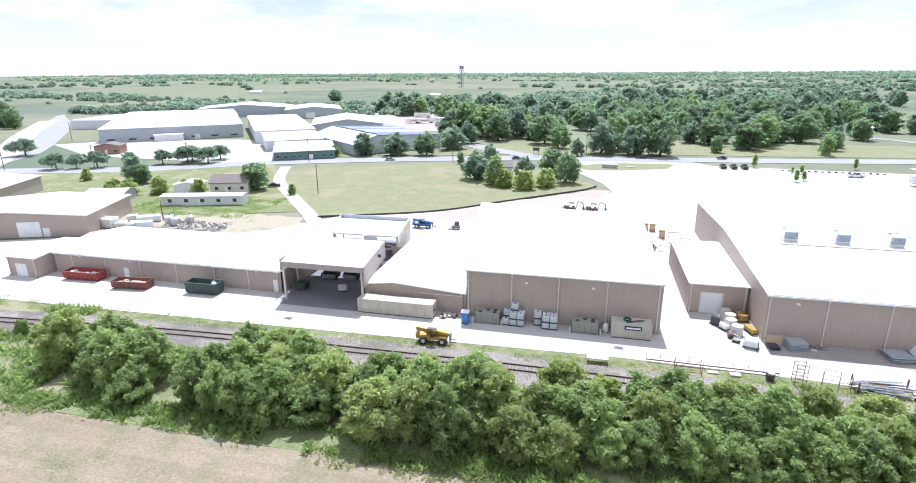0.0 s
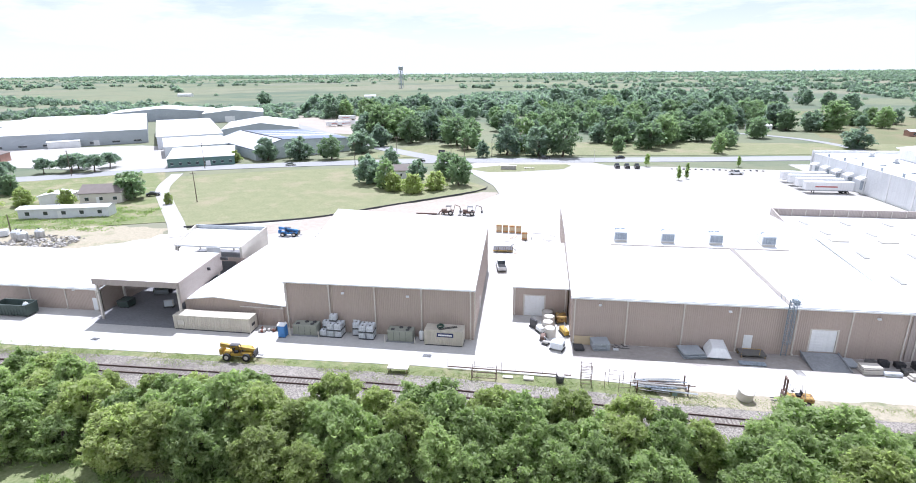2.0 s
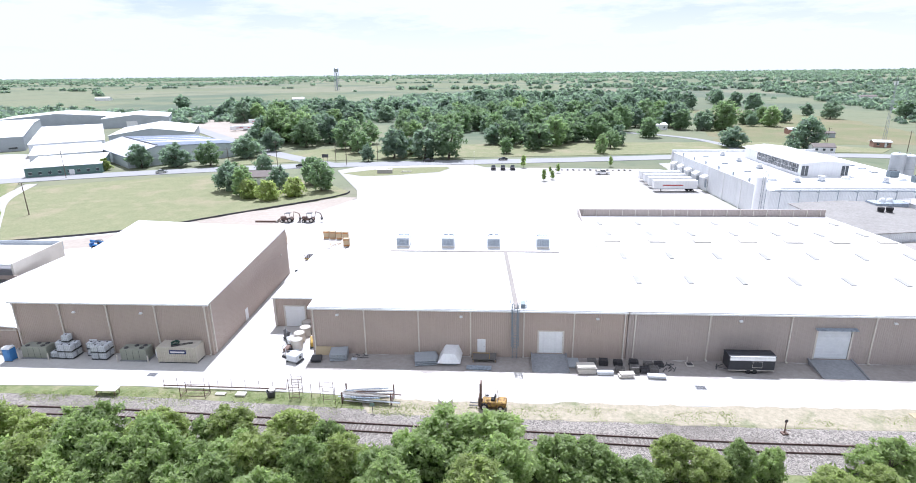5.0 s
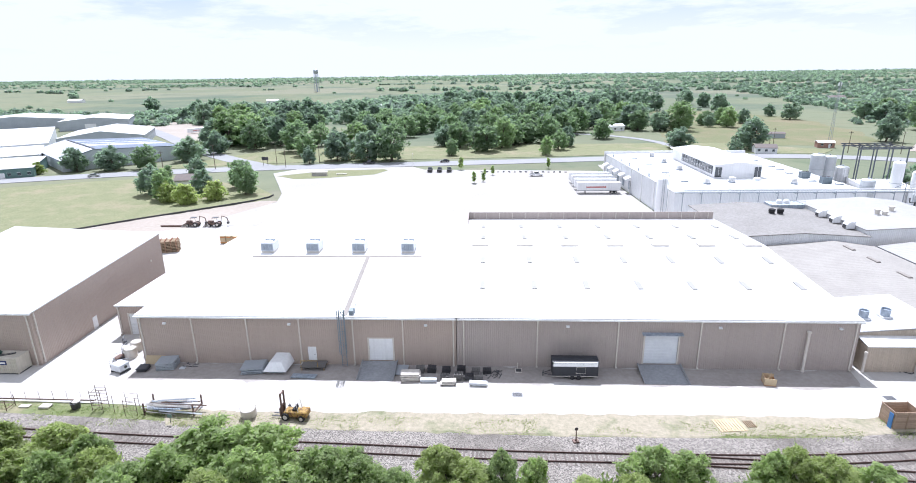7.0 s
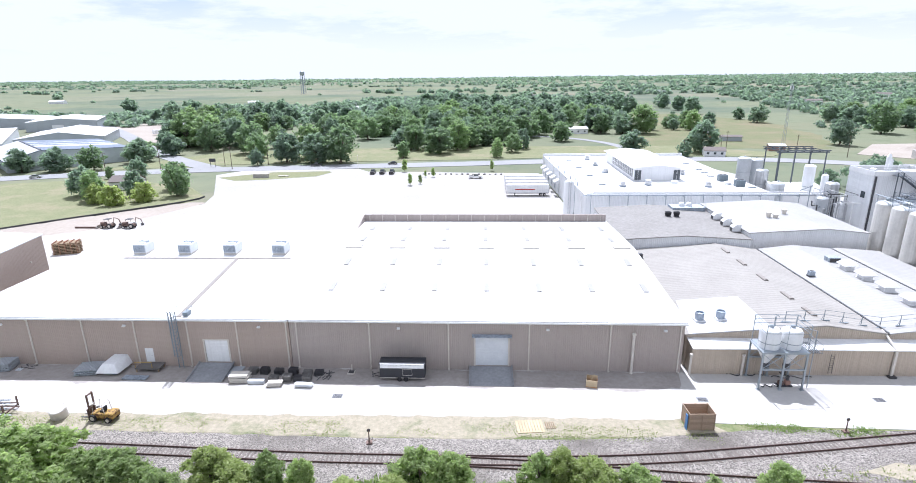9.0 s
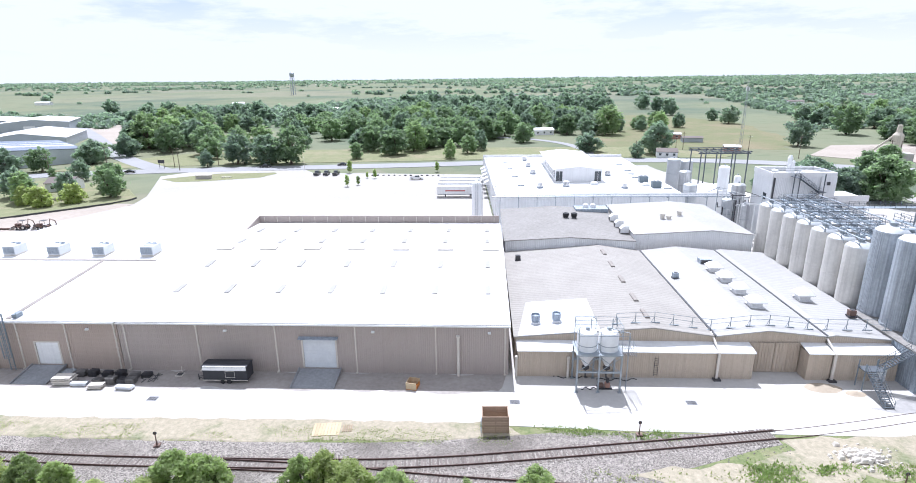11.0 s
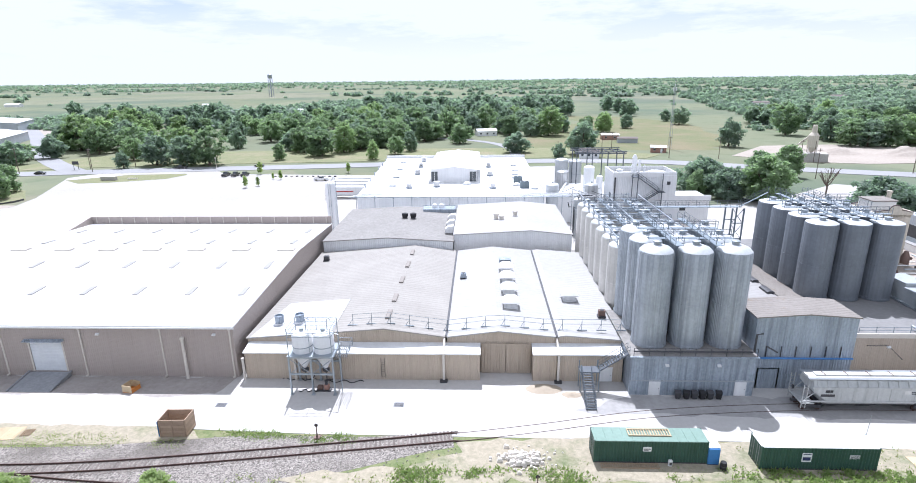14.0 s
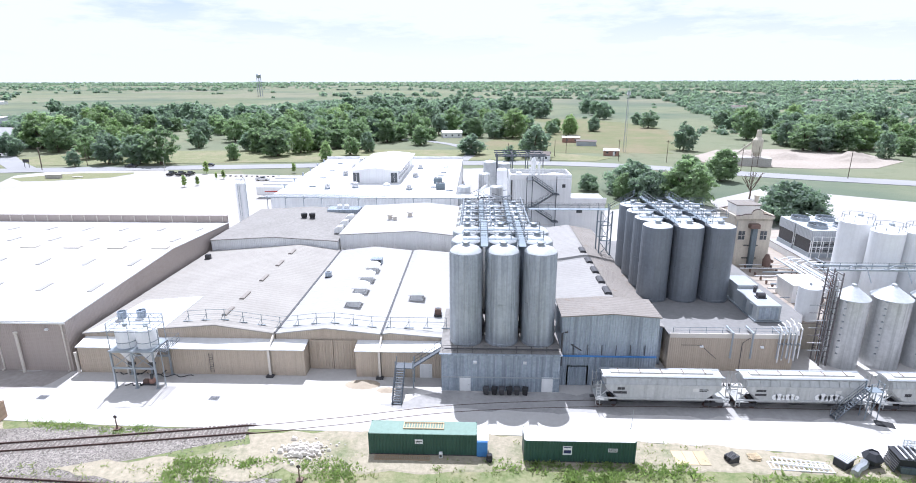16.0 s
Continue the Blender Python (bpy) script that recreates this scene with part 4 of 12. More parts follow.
def roller_door(b, x0, x1, y, z0, z1, mat=M_WHITE):
    """A slatted door in an opening, with jambs."""
    poly, z, k = [], z0 + 0.02, 0
    front = []
    while z < z1 - 0.05:
        front += [(y + 0.10, z), (y + 0.07, z + 0.05), (y + 0.07, z + 0.4), (y + 0.10, z + 0.45)]
        z += 0.46
    front = [(a, min(c, z1 - 0.01)) for a, c in front]
    d = part("roller_door", Geo().along_x(front + [(y + 0.2, z1 - 0.01), (y + 0.2, z0 + 0.02)], x0 + 0.1, x1 - 0.1), mat, b, "white ribbed roller door", world=True)
    part("door_frame", Geo().box(x0 - 0.12, y - 0.05, z0, x0 + 0.1, y - 0.003, z1 + 0.12).box(x1 - 0.1, y - 0.05, z0, x1 + 0.12, y - 0.003, z1 + 0.12)
         .box(x0 + 0.1, y - 0.05, z1 - 0.05, x1 - 0.1, y - 0.003, z1 + 0.12), M_TRIM, b, world=True)
    return d


def plain_door(b, x0, x1, y, z0, z1, mat=M_WHITE):
    d = part("door", Geo().box(x0 - 0.07, y - 0.05, z0, x1 + 0.07, y - 0.003, z1 + 0.07).box(x0, y - 0.08, z0 + 0.02, x1, y - 0.05, z1, 0.01), mat, b, "white steel door", world=True)
    part("door_handle", Geo().tube([(x1 - 0.12, y - 0.08, z0 + 1.0), (x1 - 0.12, y - 0.14, z0 + 1.0), (x1 - 0.24, y - 0.14, z0 + 1.0)], 0.018), M_DARK, d, world=True)


def c1_roof(y):
    return 7.75 + (y - 86) / 31 * 1.45 + 0.18 if y < 117 else 9.38 - (y - 117) / 31.5 * 1.4


for x in (28.2, 36.1, 44.4, 52.3, 60.3, 67.7, 75.1):
    downspout(hall_c1, x, 86, 7.6)
for x in (76.6, 87.3, 98.8, 110.4, 121.9, 131.7):
    downspout(hall_c2, x, 86, 7.6)
gutter_x(hall_c1, 27.5, 75.5, 86, 7.72)
gutter_x(hall_c2, 75.65, 132.5, 86, 7.72)
for x in (32.0, 50.9, 71.1):
    wall_lamp(hall_c1, x, 86, 6.6)
for x in (91.6, 113.0, 129.5):
    wall_lamp(hall_c2, x, 86, 6.6)
roller_door(hall_c1, 62.5, 66.2, 86, 0.75, 4.4)
plain_door(hall_c1, 53.4, 54.5, 86, 0.7, 2.85)
roller_door(hall_c2, 102.6, 107.5, 86, 0.7, 5.3, M_PLASTIC)
part("canopy", Geo().along_x([(85.98, 5.5), (85.98, 5.75), (85.3, 5.6), (85.3, 5.52)], 102.2, 107.9), M_GALV, hall_c2, "thin metal door canopy", world=True)
part("vent_pipe", Geo().lathe(125.1, 85.55, [(0.26, 0.0), (0.2, 0.3), (0.2, 6.0), (0.3, 6.05), (0.3, 6.3), (0.12, 6.4)], 12), M_TRIM, hall_c2, "pale upright vent pipe", smooth=True, world=True)
for i in range(7):
    part("ridge_vent", Geo().along_x([(114.3, 9.6), (114.3, 9.86), (114.6, 9.98), (115.4, 9.98), (115.7, 9.86), (115.7, 9.6)], 77.2 + 8.55 * i, 80.3 + 8.55 * i), M_TRIM, hall_c2, "pale ridge vent", world=True)
    part("vent_slot", Geo().box(77.3 + 8.55 * i, 114.45, 9.66, 80.2 + 8.55 * i, 114.597, 9.93), M_DARK, hall_c2, "dark vent slot", world=True)
for y, k in ((97.0, 7), (107.6, 7), (121.3, 7), (131.0, 7)):
    for i in range(k):
        x = 78.9 + 8.35 * i
        a, b = y - 1.5, y + 1.5
        za, zb = [(7.75 + (q - 86) / 29 * 1.75 if q < 115 else 9.5 - (q - 115) / 24 * 1.2) + 0.186 for q in (a, b)]
        part("skylight", Geo().add([(x, a, za), (x + 0.8, a, za), (x + 0.8, b, zb), (x, b, zb), (x, a, za + 0.12), (x + 0.8, a, za + 0.12), (x + 0.8, b, zb + 0.12), (x, b, zb + 0.12)],
                                   [(4, 5, 6, 7), (0, 1, 5, 4), (1, 2, 6, 5), (2, 3, 7, 6), (3, 0, 4, 7)]), M_SKYLIGHT, hall_c2, "clouded plastic skylight", world=True)
for x in range(77, 132, 3):
    part("parapet_rib", Geo().box(x, 138.86, 8.55, x + 0.14, 139.018, 9.95), M_TRIM, hall_c2, world=True)
part("parapet_end", Geo().along_x([(130.5, 8.76), (139.0, 8.35), (139.0, 10.1)], 75.58, 75.9), M_TAUPE, hall_c2, world=True)

SEAM = [(59.1 - (y - 88) * 0.054, y) for y in (86.2, 109.4)]
part("roof_walkway", Geo().add([(x + k, y, c1_roof(y) + h) for x, y in SEAM for k, h in ((-0.35, 0.0), (0.35, 0.0), (0.35, 0.09), (-0.35, 0.09))],
                               [(0, 1, 5, 4), (1, 2, 6, 5), (2, 3, 7, 6), (3, 0, 4, 7), (3, 2, 1, 0), (4, 5, 6, 7)]), M_WALKWAY, hall_c1, "worn brown-grey roof walkway", world=True)
part("unit_walkway", Geo().box(36.0, 109.4, c1_roof(109.5) - 0.05, 68.0, 109.95, c1_roof(109.5) + 0.1), M_WALKWAY, hall_c1, "worn brown-grey roof walkway", world=True)

# ramps and door platform in front of the main hall
for x0, x1, h in ((61.6, 66.6, 0.72), (102.0, 107.9, 0.66)):
    r_ = solid("dock_ramp", Geo().along_x([(81.6, 0.01), (85.9, 0.0), (85.9, h)], x0, x1).along_x([(81.6, 0.02), (85.9, h + 0.01), (85.9, h + 0.22), (81.6, 0.2)], x0 - 0.18, x0 - 0.01)
               .along_x([(81.6, 0.02), (85.9, h + 0.01), (85.9, h + 0.22), (81.6, 0.2)], x1 + 0.01, x1 + 0.18), M_RAMP, "grey concrete dock ramp with kerbs, tyre-marked", "ramp")
plat = thing("door_platform", "low timber platform with a handrail below a door", "platform", 54, 84.9)
part("deck", Geo().box(52.6, 84.0, 0.5, 56.2, 85.9, 0.66), M_GREYWOOD, plat, world=True)
for x, y in ((52.75, 84.15), (56.05, 84.15), (52.75, 85.7), (56.05, 85.7)):
    part("leg", Geo().box(x - 0.07, y - 0.07, 0, x + 0.07, y + 0.07, 0.5), M_WOOD, plat, world=True)
part("handrail", Geo().tube([(52.7, 84.1, 0.66), (52.7, 84.1, 1.6), (55.2, 84.1, 1.6), (55.2, 84.1, 0.66)], 0.04), M_YELLOW, plat, "yellow tube handrail", world=True)

ladder = thing("caged_ladder", "galvanised caged ladder up a brown wall", "ladder", 59, 85.3)
for x in (58.6, 59.3):
    part("stringer", Geo().box(x - 0.05, 85.25, 0.15, x + 0.05, 85.35, 9.2), M_RAILING, ladder, world=True)
for i in range(29):
    part("rung", Geo().tube([(58.6, 85.3, 0.4 + 0.3 * i), (59.3, 85.3, 0.4 + 0.3 * i)], 0.025, 5), M_RAILING, ladder, world=True)
for i in range(15):
    z = 2.4 + 0.48 * i
    part("hoop", Geo().tube([(58.55, 85.3, z), (58.4, 84.95, z), (58.6, 84.55, z), (59.3, 84.55, z), (59.5, 84.95, z), (59.35, 85.3, z)], 0.03, 5), M_RAILING, ladder, world=True)
for x, y in ((58.4, 84.95), (58.5, 84.72), (58.75, 84.53), (59.15, 84.53), (59.42, 84.72), (59.5, 84.95)):
    part("cage_bar", Geo().box(x - 0.03, y - 0.02, 2.4, x + 0.03, y + 0.02, 9.4), M_RAILING, ladder, world=True)
for x in (58.3, 60.6):
    part("landing_rail", Geo().tube([(x, 86.2, 8.1), (x, 86.2, 9.2), (x, 87.6, 9.2), (x, 87.6, 8.2)], 0.04), M_RAILING, ladder, world=True)
part("landing_box", Geo().box(59.8, 86.3, 8.05, 60.5, 87.5, 8.6), M_RAILING, ladder, world=True)


def rooftop_unit(x, y, z):
    u = thing("rooftop_unit", "square pale rooftop air handler on a curb", "air handler", x, y, z, group="air handlers on the main hall")
    part("curb", Geo().box(-1.2, -1.45, -0.15, 1.2, 1.45, 0.3), M_TRIM, u)
    body = part("housing", Geo().box(-1.25, -1.5, 0.3, 1.25, 1.5, 1.95, 0.05), M_PLASTIC, u)
    part("coil_panel", Geo().box(-1.1, -1.56, 0.5, 1.1, -1.5, 1.8), M_GREYBLUE, body, "blue-grey finned coil")
    for k in range(9):
        part("fin", Geo().box(-1.05, -1.6, 0.58 + 0.13 * k, 1.05, -1.56, 0.63 + 0.13 * k), M_GALV, body)
    for s in (-0.55, 0.55):
        part("fan_cowl", Geo().lathe(s, 0.4, [(0.5, 1.95), (0.5, 2.12), (0.43, 2.12), (0.43, 2.0)], 16), M_GALV, u)
    part("hood", Geo().along_x([(-0.9, 1.95), (-0.3, 1.95), (-0.3, 2.2), (-0.8, 2.1)], -0.9, 0.9), M_PLASTIC, u)
    return u


for x in (38.1, 46.9, 55.7, 65.1):
    rooftop_unit(x, 113.0, c1_roof(113.0) - 0.05)
# tall hall, annex, low shed
for x in (-18.7, -11.3, -3.6, 4.1, 12.0):
    downspout(hall_b, x, 84.6, 8.4)
for x in (-8.9, 1.9):
    wall_lamp(hall_b, x, 84.6, 7.0)
plain_door(hall_b, -7.4, -6.3, 84.62, 0.05, 2.3)
part("gutter", Geo().box(-19.4, 84.28, 8.42, 12.8, 84.57, 8.62), M_ROOF, hall_b, world=True)
part("side_door", Geo().prism([(12.0, 96.9), (12.16, 96.9), (12.12, 98.0), (11.96, 98.0)], 0.02, 2.15), M_WHITE, hall_b, "white side door", world=True)
part("side_downspout", Geo().prism([(12.4, 85.2), (12.64, 85.2), (12.63, 85.42), (12.39, 85.42)], 0.2, 8.4), M_TRIM, hall_b, world=True)
part("wall_vent", Geo().box(11.3, 116.2, 5.6, 11.62, 116.6, 5.9), M_TRIM, hall_b, world=True)
roller_door(annex, 20.1, 23.7, 94.9, 0.02, 3.9)
for x in (18.5, 27.2):
    downspout(annex, x, 95, 5.1)
downspout(shed_b0, -20.2, 85.5, 3.5)
part("low_wall", Geo().box(-27.6, 85.3, 0, -19.9, 85.47, 3.2), M_BROWN, shed_b0, world=True)
part("wall_trim", Geo().box(-27.7, 85.24, 3.2, -19.9, 85.47, 3.3), M_TRIM, shed_b0, world=True)

# long shed and its end block
for x in (-108.9, -104.8, -96.4, -87.8, -79.2, -70.5, -63.0, -56.6):
    downspout(shed_a, x, 87.1, 4.2)
gutter_x(shed_a, -109.6, -55.8, 87.1, 4.3)
plain_door(shed_a, -92.0, -91.0, 87.1, 0.02, 2.15)
plain_door(shed_a, -57.6, -56.7, 87.1, 0.02, 2.4)
for x in (-102.5, -90.0, -61):
    wall_lamp(shed_a, x, 87.1, 3.9)
plain_door(shed_a_end, -115.3, -112.6, 83.2, 0.02, 2.7)
for x in (-110.3, -117.0):
    downspout(shed_a_end, x, 83.2, 3.9)

# drive-through canopy
canopy = thing("drive_canopy", "tall open-fronted metal canopy with a shaded slab floor", "canopy", -46.6, 92)
def slab(poly, low, high):
    """A sloping slab on four corners with heights of its underside and top at each."""
    return Geo().add([(x, y, z) for (x, y), z in zip(poly, low)] + [(x, y, z) for (x, y), z in zip(poly, high)],
                     [(3, 2, 1, 0), (4, 5, 6, 7), (0, 1, 5, 4), (1, 2, 6, 5), (2, 3, 7, 6), (3, 0, 4, 7)])


part("roof", slab([(-53.4, 83.6), (-37.5, 83.6), (-39.9, 100.2), (-57.0, 100.2)], (6.9, 6.9, 6.9, 6.9), (7.75, 7.75, 7.45, 7.45)), M_ROOF, canopy, "white metal roof with deep fascia", world=True)
part("fascia", Geo().box(-53.5, 83.45, 6.75, -37.4, 83.59, 7.8), M_TAUPE, canopy, "taupe front fascia", world=True)
part("side_wall", slab([(-37.49, 83.6), (-37.2, 83.6), (-39.6, 100.2), (-39.89, 100.2)], (4.0, 4.0, 4.0, 4.0), (7.8, 7.8, 7.5, 7.5)), M_TAUPE, canopy, "pale ribbed side wall", world=True)
part("side_wall", Geo().along_x([(87.1, 0), (100.2, 0), (100.2, 7.2), (87.1, 6.8)], -55.9, -55.62), M_BROWN, canopy, world=True)
for x, y in ((-53.2, 84.0), (-55.2, 92.0), (-56.6, 99.8), (-37.9, 84.0), (-39.1, 92.0), (-40.3, 99.8)):
    part("post", Geo().box(x - 0.17, y - 0.17, 0.02, x + 0.17, y + 0.17, 6.9), M_TRIM, canopy, world=True)
part("floor_slab", Geo().prism([(-53.6, 82.2), (-37.6, 82.2), (-40.0, 106.6), (-55.5, 106.6), (-55.5, 87.0)], -0.2, 0.02), M_FLOORSLAB, canopy, "grey floor slab, darkened for the shade under the roof", world=True)
for y in (88.0, 94.0, 99.9):
    part("roof_beam", Geo().box(-55.2, y - 0.12, 6.15, -38.1, y + 0.12, 6.7), M_DARK, canopy, world=True)
part("back_wall", Geo().wall_x(-55.6, -37.9, 106.6, 106.8, 0, 4.2, [(-54.6, -50.5, 0, 3.4), (-49.6, -45.6, 0, 3.4), (-44.7, -40.5, 0, 3.4)]), M_BROWN, canopy, world=True)
rear = thing("rear_canopy", "square open metal canopy with a high rim round its white roof", "canopy", -50, 115)
RC = [(-54.4, 107.4), (-39.6, 107.4), (-42.3, 123.6), (-60.2, 123.6)]
part("roof", slab(RC, (6.0, 6.0, 4.9, 4.9), (6.3, 6.3, 5.2, 5.2)), M_ROOF, rear, world=True)
part("parapet", Geo().box(-60.3, 123.62, 4.2, -42.1, 123.9, 6.1), M_GREYBLUE, rear, "pale blue-grey rim", world=True)
part("parapet", slab([(-54.7, 107.3), (-54.42, 107.3), (-60.22, 123.6), (-60.5, 123.6)], (5.0, 5.0, 4.2, 4.2), (6.5, 6.5, 6.1, 6.1)), M_TRIM, rear, world=True)
part("side_wall", slab([(-39.58, 107.3), (-39.3, 107.3), (-42.0, 123.6), (-42.28, 123.6)], (3.2, 3.2, 0.0, 0.0), (6.5, 6.5, 6.1, 6.1)), M_TRIM, rear, "pale ribbed side wall", world=True)
for (x, y), h in zip([(-54.2, 107.6), (-47.0, 107.6), (-39.8, 107.6), (-42.5, 123.3), (-51, 123.3), (-59.9, 123.3)], (6.0, 6.0, 6.0, 4.9, 4.9, 4.9)):
    part("post", Geo().box(x - 0.14, y - 0.14, 0, x + 0.14, y + 0.14, h), M_TRIM, rear, world=True)
part("floor_slab", Geo().prism([(-54.4, 106.9), (-39.6, 106.9), (-42.3, 123.6), (-60.2, 123.6)], -0.2, 0.018), M_FLOORSLAB, rear, "grey floor slab, darkened for the shade under the roof", world=True)
part("window_frame_panel", Geo().box(-47.3, 107.2, 3.4, -44.2, 107.38, 6.1), M_SIGN, rear, "white gridded panel in the opening", world=True)
for x, y, k in ((-53.0, 89.5, 0), (-47.5, 103.8, 1), (-44.2, 103.9, 2), (-41.0, 103.8, 3), (-52, 104, 4)):
    bin_ = thing("dark_skip", "dark green steel skip parked under the canopy", "skip", x, y, 0.02, 8 * k, group="skips under the canopy")
    part("tub", Geo().along_x([(-0.9, 0.25), (0.9, 0.25), (1.1, 1.4), (-1.1, 1.4)], -1.1, 1.1), M_BINGREEN, bin_)
    part("rim", Geo().tube([(-1.1, -1.1, 1.42), (1.1, -1.1, 1.42), (1.1, 1.1, 1.42), (-1.1, 1.1, 1.42), (-1.1, -1.1, 1.42)], 0.06), M_DARK, bin_)
    part("runner", Geo().box(-0.9, -0.8, 0, 0.9, -0.6, 0.25).box(-0.9, 0.6, 0, 0.9, 0.8, 0.25), M_DARK, bin_)

for k, (x, y) in enumerate(((-50.6, 97.0), (-46.0, 97.6))):
    ld = thing("dark_loader", "dark compact loader parked in the canopy's shade", "loader", x, y, 0.02, 6 - 10 * k, group="loaders under the canopy")
    part("chassis", Geo().box(-1.5, -1.1, 0.5, 1.5, 1.2, 1.2, 0.08), M_TARP, ld)
    cab_ = part("cab", Geo().box(-0.7, -0.5, 1.2, 0.7, 0.9, 2.5, 0.08), M_DARK, ld)
    part("windscreen", Geo().box(-0.6, -0.55, 1.6, 0.6, -0.503, 2.35), M_GLASS, cab_)
    part("bucket", Geo().along_x([(-1.9, 0.15), (-1.1, 0.15), (-1.1, 0.9), (-1.3, 0.9), (-1.35, 0.4), (-1.9, 0.25)], -1.4, 1.4), M_CAGE, ld)
    for sx in (-1, 1):
        part("lift_arm", Geo().tube([(sx * 1.0, 0.9, 1.8), (sx * 1.0, -0.6, 1.5), (sx * 1.0, -1.3, 0.6)], 0.1, 6), M_SLATE, ld)
        for yy in (-0.7, 0.8):
            part("wheel", Geo().disc_x(sx * 1.5, yy, 0.52, 0.5, 0.4, 14), M_BLACK, ld)
ct_ = thing("sheet_cart", "small cart with pale upright sheets", "cart", -44.7, 90.0, 0.02, 12)
part("base", Geo().box(-0.9, -0.4, 0.15, 0.9, 0.4, 0.3), M_DARK, ct_)
for k in range(3):
    part("sheet", Geo().box(-0.8 + 0.1 * k, -0.25 + 0.2 * k, 0.3, 0.7 + 0.1 * k, -0.2 + 0.2 * k, 1.5), (M_PLASTIC, M_TRIM, M_CAGE)[k], ct_)
for xx in (-0.7, 0.7):
    for yy in (-0.33, 0.33):
        part("wheel", Geo().disc_x(xx, yy, 0.08, 0.08, 0.06, 8), M_BLACK, ct_)

# packing sheds: lean-to along the yard, doors, roof fittings
lean = thing("lean_to", "low tan metal lean-to with a white roof along the yard", "building", 150, 87)
for x0, x1 in ((133.5, 161.1), (161.4, 166.2), (173.5, 176.7), (177.1, 185.6)):
    part("wall", Geo().box(x0, 85.7, 0, x1, 87.98, 4.0), M_TAN, lean, world=True)
    part("roof", Geo().along_x([(85.45, 4.0), (87.98, 4.45), (87.98, 4.6), (85.45, 4.14)], x0 - 0.1, x1 + 0.1), M_ROOF, lean, world=True)
for x in (161.25, 176.9):
    part("downspout", Geo().box(x - 0.15, 85.3, 0.1, x + 0.15, 85.6, 4.2).tube([(x, 85.45, 4.1), (x, 87.9, 5.3), (x, 89, 5.6)], 0.16), M_TRIM, lean, "pale downspout", world=True)
    part("splash_box", Geo().box(x - 0.5, 84.9, 0, x + 0.5, 85.6, 0.25), M_DARK, lean, world=True)
for x in (133.3, 140.6):
    part("vent_pipe", Geo().lathe(x, 85.45, [(0.18, 0.0), (0.18, 3.0), (0.26, 3.05), (0.2, 3.3)], 10), M_TRIM, lean, world=True)
gate = thing("plank_gate", "tall tan double gate set back between the lean-tos", "gate", 170, 88)
for x0, x1 in ((166.4, 169.8), (169.9, 173.3)):
    leaf_ = part("gate_leaf", Geo().box(x0, 87.7, 0.05, x1, 87.86, 4.6), M_TAN, gate, world=True)
    for k in range(8):
        xx = x0 + 0.1 + k * 0.42
        part("batten", Geo().box(xx, 87.62, 0.1, xx + 0.1, 87.7, 4.55), M_TAN, leaf_, world=True)
part("wall_ladder", Geo().tube([(152.6, 85.55, 0.4), (152.6, 85.55, 3.4)], 0.03).tube([(153.1, 85.55, 0.4), (153.1, 85.55, 3.4)], 0.03), M_DARK, lean, world=True)
for i in range(8):
    part("ladder_rung", Geo().tube([(152.6, 85.55, 0.6 + 0.36 * i), (153.1, 85.55, 0.6 + 0.36 * i)], 0.022, 5), M_DARK, lean, world=True)
plain_door(lean, 182.6, 184.2, 85.7, 0.02, 2.1)

D1 = lambda x: (5.0 + (x - 133.2) / 19.6 * 1.6 if x < 152.8 else 6.6 - (x - 152.8) / 8.6 * 1.2) + 0.16
D2 = lambda x: (5.4 + (x - 161.6) / 7.2 * 0.9 if x < 168.8 else 6.3 - (x - 168.8) / 8.0 * 0.8) + 0.16
for y in (92.5, 98.8, 107.0, 115.0, 122.3):
    part("ridge_vent", Geo().along_y([(152.45, 6.6), (152.45, 6.9), (152.6, 7.0), (153.0, 7.0), (153.15, 6.9), (153.15, 6.6)], y - 1.5, y + 1.5), M_WALKWAY, shed_d1, "grey ridge vent", world=True)
part("roof_patch", Geo().add([(133.6, 87.85, D1(133.6) + 0.006), (145.4, 87.85, D1(145.4) + 0.006), (145.4, 99.8, D1(145.4) + 0.006), (135.6, 99.8, D1(135.6) + 0.006)]
                             + [(133.6, 87.85, D1(133.6) + 0.05), (145.4, 87.85, D1(145.4) + 0.05), (145.4, 99.8, D1(145.4) + 0.05), (135.6, 99.8, D1(135.6) + 0.05)],
                             [(4, 5, 6, 7), (0, 1, 5, 4), (1, 2, 6, 5), (2, 3, 7, 6), (3, 0, 4, 7)]), M_WORNWHITE, shed_d1, "newer pale roof sheets", world=True)
for x in (136.5, 139.6):
    f_ = thing("roof_fan", "round galvanised roof fan on a white curb", "fan", x, 92, D1(x) - 0.05, group="round roof fans")
    part("curb", Geo().box(-0.75, -0.75, 0, 0.75, 0.75, 0.3, 0.04), M_WHITE, f_)
    part("drum", Geo().lathe(0, 0, [(0.62, 0.3), (0.66, 1.4), (0.58, 1.4), (0.55, 1.15)], 20), M_GALV, f_, smooth=True)
    part("fan_blade", Geo().box(-0.5, -0.07, 1.0, 0.5, 0.07, 1.05).box(-0.07, -0.5, 1.0, 0.07, 0.5, 1.05), M_DARK, f_)


